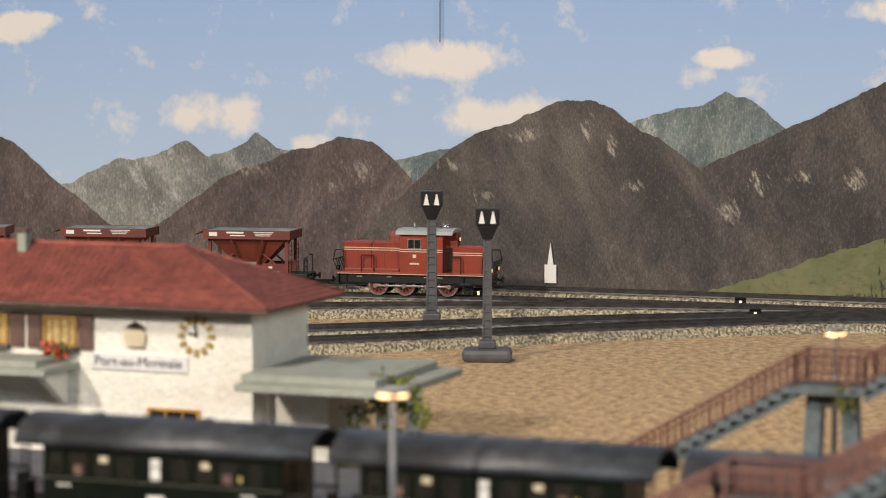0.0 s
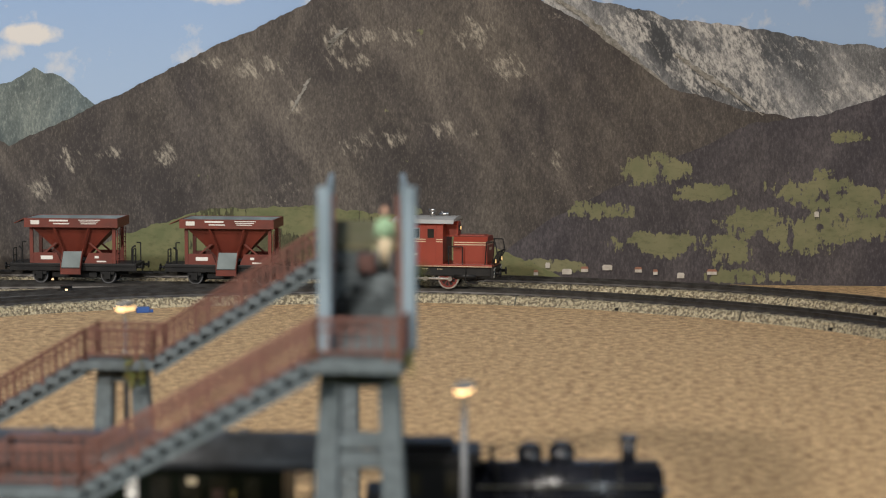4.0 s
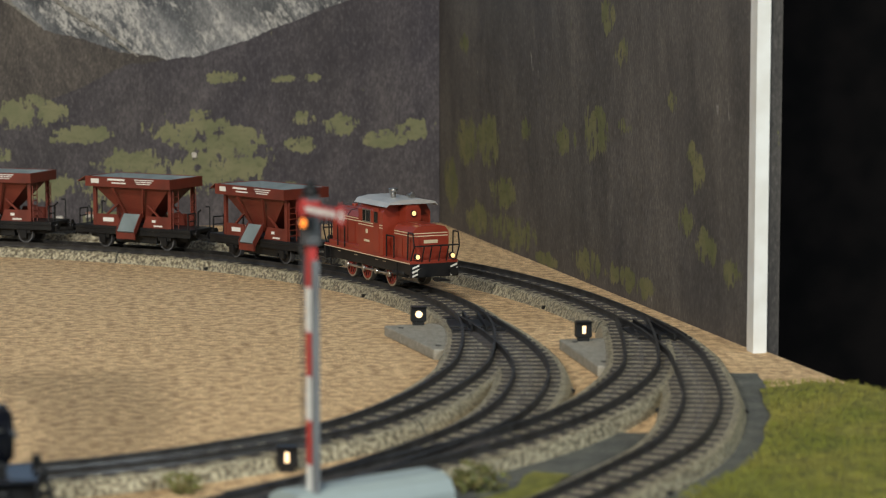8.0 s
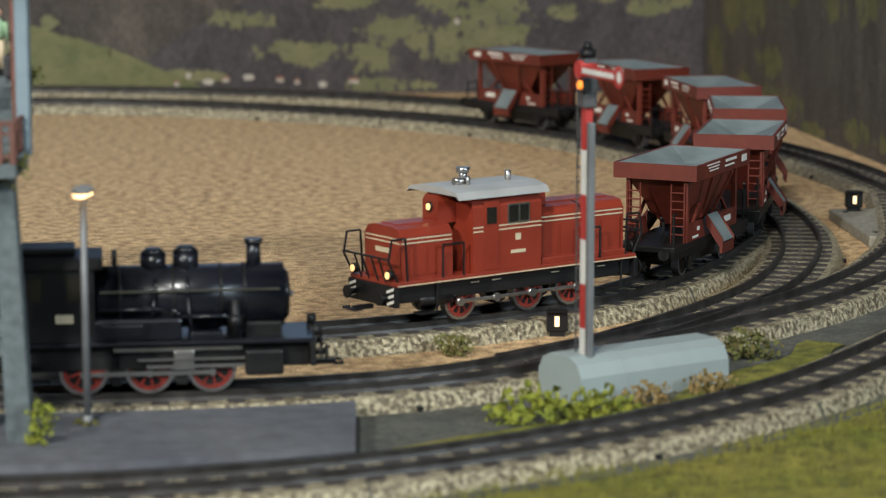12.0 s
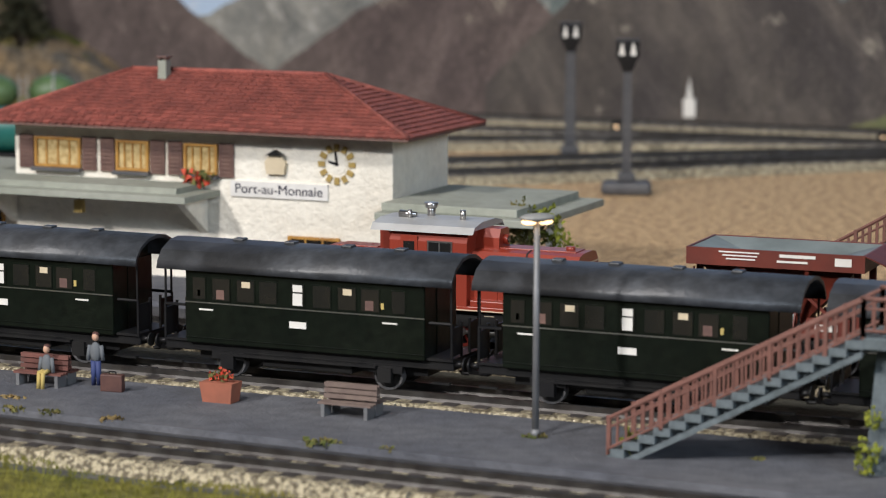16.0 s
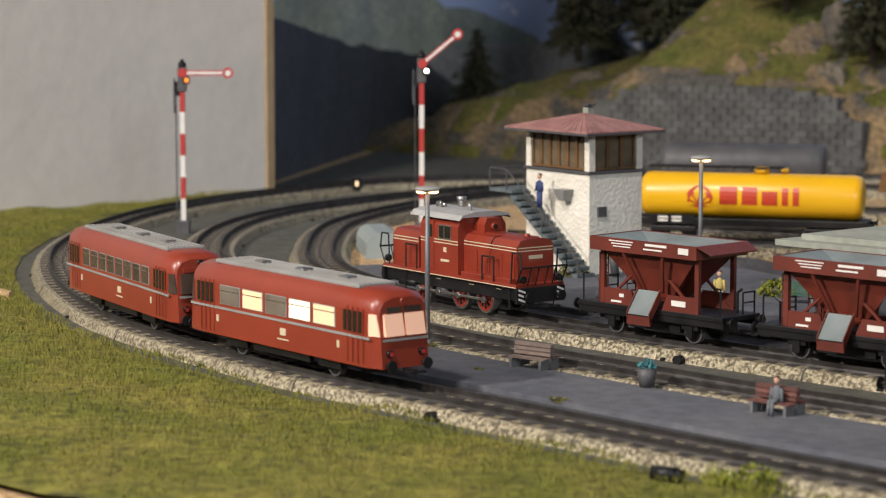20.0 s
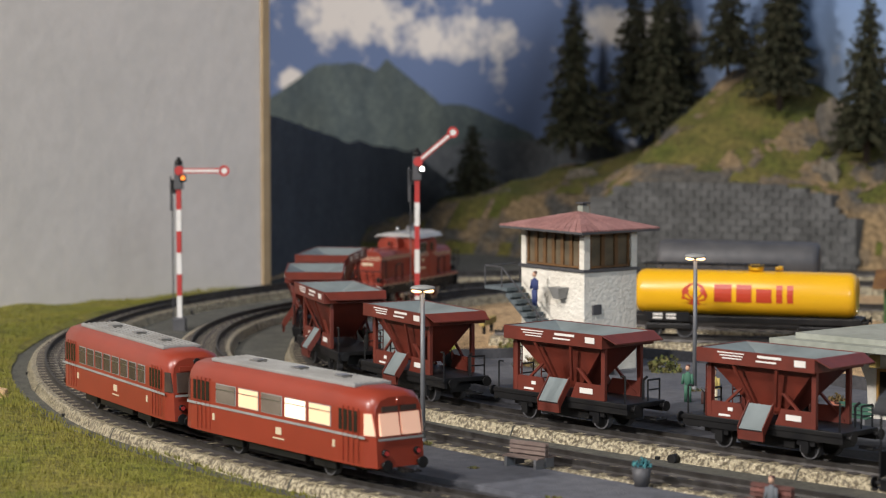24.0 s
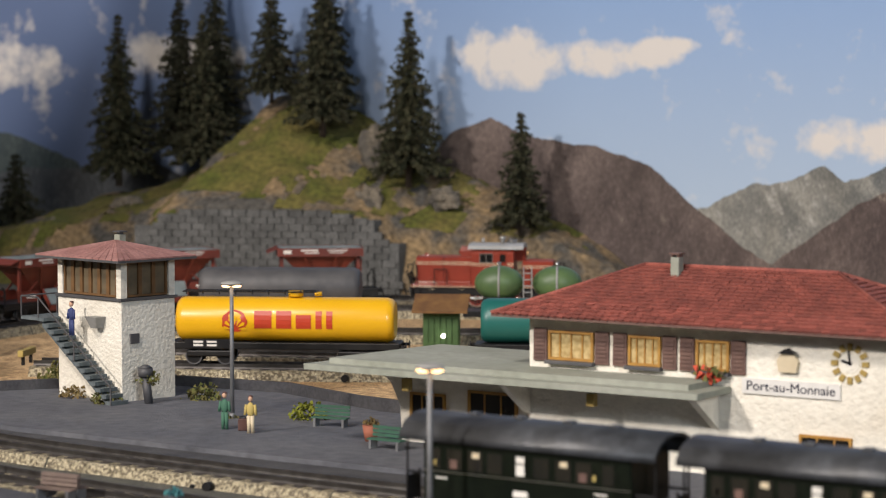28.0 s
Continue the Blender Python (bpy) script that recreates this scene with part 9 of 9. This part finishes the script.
part("wall_core", core, STONE, stone_wall)
for row in range(12):
    z = 0.0032 + row * 0.0063
    x = -1.628 + (row % 2) * 0.006
    while x < -1.352:
        hm = wall_top(x)
        if z < hm:
            y = hill_front(x) - 0.0052
            slope = math.degrees(math.atan2(hill_front(x + 0.01) - hill_front(x - 0.01), 0.02))
            share("stone", stone_mesh, stone_wall, pose(x, y + 0.0016 + rng.uniform(-0.0004, 0.0004), z, rng.uniform(-2, 2), 0, slope) @ Matrix.Diagonal((rng.uniform(0.99, 1.03), 1, rng.uniform(1.0, 1.05), 1)))
        x += 0.0124


def fir(x, y, z, height, spread, seed, label="dark green model fir tree"):
    """A fir: a tapered trunk, drooping limbs in whorls and many small needle sprays."""
    t = thing("fir_tree", label, "tree", "fir trees", m=pose(x, y, z, 0, 0, seed * 40))
    rng = random.Random(seed)
    part("trunk", tube(B(), (0, 0, -0.006), (0, 0, height * 0.97), height * 0.022, 8, 0.0004), BARK, t)
    limbs = B()
    vs, fs = [], []
    rows = int(height / 0.0058)
    for k in range(rows):
        f = k / rows
        zz = height * (0.13 + 0.87 * f)
        r = 1.14 * spread * (1 - f) ** 0.85 * (1 + 0.18 * math.sin(k * 2.3 + seed)) + 0.0012
        n = max(6, int(13 * (1 - f) + 5))
        for j in range(n):
            a = 6.2832 * j / n + rng.uniform(-0.3, 0.3) + k
            rr = r * rng.uniform(0.70, 1.15)
            tip = Vector((rr * math.cos(a), rr * math.sin(a), zz - rr * rng.uniform(0.25, 0.5)))
            root = Vector((0, 0, zz))
            if j % 2 == 0:
                tube(limbs, root, tip, 0.0004, 4, 0.0001)
            m = max(4, int(rr / 0.0011))
            for q in range(m):
                c = root.lerp(tip, 0.15 + 0.85 * q / m) + Vector((rng.uniform(-1, 1), rng.uniform(-1, 1), rng.uniform(-1, 0.4))) * 0.0020
                e = rng.uniform(0.0013, 0.0027)
                u = Euler((rng.uniform(-1.2, 1.2), rng.uniform(-1.2, 1.2), rng.uniform(0, 6.28))).to_matrix()
                b0 = len(vs)
                vs += [c + u @ Vector(v) * e for v in ((-1, -0.55, 0), (1, -0.45, 0.2), (0.8, 0.6, -0.3), (-0.7, 0.55, 0.2))]
                fs += [(b0, b0 + 1, b0 + 2), (b0, b0 + 2, b0 + 3)]
    part("branch_work", limbs, BARK, t)
    me = bpy.data.meshes.new("crown")
    me.from_pydata([tuple(v) for v in vs], [], fs)
    me.materials.append(FIR)
    crown = new("crown", me)
    crown.parent = t
    return t


for i, (x, y, zb, zt, w) in enumerate(((-1.715, 2.005, 0.094, 0.259, 0.030), (-1.650, 2.020, 0.115, 0.283, 0.028), (-1.605, 2.000, 0.105, 0.259, 0.027), (-1.545, 2.030, 0.176, 0.284, 0.026), (-1.470, 2.010, 0.145, 0.292, 0.027),
                                       (-1.625, 2.045, 0.130, 0.300, 0.026), (-1.380, 2.020, 0.100, 0.259, 0.030), (-1.262, 2.025, 0.060, 0.168, 0.022), (-1.790, 1.940, -0.002, 0.124, 0.040), (-1.490, 2.045, 0.160, 0.315, 0.026))):
    fir(x - 0.015, y, zb, zt - zb, w, i + 1)

# ---- yard clutter ----
shed = thing("loading_shed", "small green timber shed with a rusty roof and lit lamp", "shed", m=pose(-1.085, 1.612, 0.0, 0, 0, 28))
part("wall", box(B(), -0.013, 0.013, 0.0, 0.012, 0.0, 0.030, 0.0004), DIGGREEN, shed)
for k in range(6):
    part("plank", box(B(), -0.0128 + k * 0.0043, -0.0128 + k * 0.0043 + 0.0036, -0.0008, 0.0, 0.001, 0.030), DIGGREEN, shed)
part("roof", hull(B(), [(-0.020, -0.010, 0.0285), (0.020, -0.010, 0.0285), (0.020, 0.014, 0.0390), (-0.020, 0.014, 0.0390)], [(-0.020, -0.010, 0.0300), (0.020, -0.010, 0.0300), (0.020, 0.014, 0.0405), (-0.020, 0.014, 0.0405)]), SHEDROOF, shed, "rusty plank roof")
part("lamp", tube(B(), (0.002, -0.0035, 0.0115), (0.002, -0.0008, 0.0115), 0.0015, 14), WHITEGLOW, shed)
stop = thing("buffer_stop", "yellow buffer stop at the end of the yard track", "buffer stop", m=pose(-1.243, 1.350, 0.006, 0, 0, 25))
part("beam", box(B(), -0.002, 0.002, -0.014, 0.014, 0.006, 0.0105, 0.0005), FYELLOW, stop)
for y in (-0.0083, 0.0083):
    part("strut", hull(B(), rect(-0.001, 0.001, y - 0.001, y + 0.001, 0.0), rect(-0.001, 0.001, y - 0.001, y + 0.001, 0.0105)), BLACK, stop)
knob = thing("cable_plug", "black plastic cable plug lying in the grass", "plug", m=pose(-0.655, 0.806, 0.003, 0, 0, 15))
part("body", tube(B(), (-0.006, 0, 0.003), (0.004, 0, 0.003), 0.0029, 16), BLACK, knob)
part("collar", tube(B(), (0.004, 0, 0.003), (0.006, 0, 0.003), 0.0023, 16), BLACK, knob)
bare = link("bare_patch", prism(B(), [(-1.290 + (0.030 + 0.008 * math.sin(3 * a)) * math.cos(a) * 1.5, 0.938 + (0.016 + 0.004 * math.cos(2 * a)) * math.sin(a)) for a in (6.2832 * k / 24 for k in range(24))], 0.0, 0.0072, "z"), SAND)
tagged(bare, "bare tan patch in the lawn", "ground", kind="structure")
block = thing("white_block", "small white plastic block lying on a bare patch", "block", m=pose(-1.318, 0.944, 0.0072, 0, 0, 20))
part("body", box(B(), -0.0040, 0.0040, -0.0030, 0.0030, 0.0, 0.0045, 0.0005), WHITE, block)
part("knob", tube(B(), (0, 0, 0.0045), (0, 0, 0.0060), 0.0014, 10), WHITE, block)
clip = thing("cable_clip", "small blue cable clip at the foot of a track bed", "clip", m=pose(-0.400, 1.848, 0.0, 0, 0, 25))
part("body", box(B(), -0.0045, 0.0045, -0.0022, 0.0022, 0.0, 0.0042, 0.0006), BLUE, clip)
part("lug", box(B(), 0.0045, 0.0072, -0.0010, 0.0010, 0.0, 0.0022, 0.0003), BLUE, clip)
# wire holes along the track beds
for x, y, a in ((-0.812, 0.842, 0), (-0.831, 1.033, 0), (-1.033, 1.423, 25), (-0.636, 0.8305, 0)):
    h = thing("wire_hole", "black wire hole in a track bed's side", "hole", "holes in the track beds", m=pose(x, y, 0.0028, 0, 0, a))
    part("rim", tube(B(), (0, -0.0010, 0), (0, 0.0030, 0), 0.0024, 14), BLACK, h)

# a climbing plant on the annex pier
vine = thing("climbing_plant", "lime and olive creeper climbing up the annex pier", "plant")
for k, (x, z, r) in enumerate(((-0.484, 0.010, 0.007), (-0.483, 0.022, 0.007), (-0.480, 0.033, 0.008), (-0.458, 0.043, 0.011), (-0.468, 0.046, 0.009), (-0.450, 0.034, 0.008), (-0.455, 0.012, 0.009), (-0.462, 0.006, 0.010))):
    clump("foliage", (x, 1.176 + 0.004 * (k % 2), z), (r, r * 0.5, r * 0.9), 110, BUSH if k % 2 else BUSHDARK, parent=vine, leaf=0.14)
# joints and contact tabs on the sides of the track beds
joint = B()
hull(joint, [(-0.0004, -0.0203, 0.0), (0.0004, -0.0203, 0.0), (0.0004, -0.0160, 0.0), (-0.0004, -0.0160, 0.0)], [(-0.0004, -0.0178, 0.0057), (0.0004, -0.0178, 0.0057), (0.0004, -0.0160, 0.0065), (-0.0004, -0.0160, 0.0065)])
joint_mesh = bpy.data.meshes.new("bed_joint")
joint.to_mesh(joint_mesh)
joint.free()
joint_mesh.materials.append(EARTH_AND_SHADE)
tab_mesh = bpy.data.meshes.new("contact_tab")
tab = box(B(), -0.0011, 0.0011, -0.0208, -0.0180, 0.0006, 0.0026, 0.0003)
tab.to_mesh(tab_mesh)
tab.free()
tab_mesh.materials.append(BLACK)
for (t, spots), line in zip(single_sleepers, (OUTER, INNER, MIDDLE)):
    n = int(line.length / 0.18)
    for k in range(n):
        for turn in (0, 180):
            m = rolling(line, (k + 0.3) * line.length / n, 0.02) @ Matrix.Translation((0, 0, -RAILTOP)) @ Matrix.Rotation(math.radians(turn), 4, "Z")
            share("bed_joint", joint_mesh, t, m)
            m = rolling(line, (k + 0.75) * line.length / n, 0.02) @ Matrix.Translation((0, 0, -RAILTOP)) @ Matrix.Rotation(math.radians(turn), 4, "Z")
            share("contact_tab", tab_mesh, t, m)

# black frogs and check rails of the two turnouts
for line, x, y in ((INNER, 0.204, 1.468), (OUTER, 0.292, 1.425)):
    q = line.nearest(x, y)
    t = thing("turnout_frog", "black plastic frog plate of a turnout", "turnout", "turnouts", m=rolling(line, q, 0.02) @ Matrix.Translation((0, 0, -RAILTOP)))
    part("frog_plate", box(B(), -0.014, 0.014, -0.0145, 0.0145, 0.0060, 0.0074, 0.0003), BLACK, t)
    for o in (-0.0040, 0.0040):
        part("check_rail", box(B(), -0.030, 0.030, o - 0.0006, o + 0.0006, 0.0060, 0.0096), BLACK, t)
    for xx in (-0.024, 0.024):
        part("slide_plate", box(B(), xx - 0.003, xx + 0.003, -0.0140, 0.0140, 0.0060, 0.0072), BLACK, t)

# single sleepers of the two front tracks
bm = box(B(), -0.0030, 0.0030, -0.0140, 0.0140, -0.0006, 0.0003)
box(bm, -0.0006, 0.0006, -0.0008, 0.0008, 0.0001, 0.0010)
sleeper_mesh = bpy.data.meshes.new("sleeper")
bm.to_mesh(sleeper_mesh)
bm.free()
sleeper_mesh.materials.append(SLEEPER)
for t, spots in single_sleepers:
    for m in spots:
        share("sleeper", sleeper_mesh, t, m)

motions()
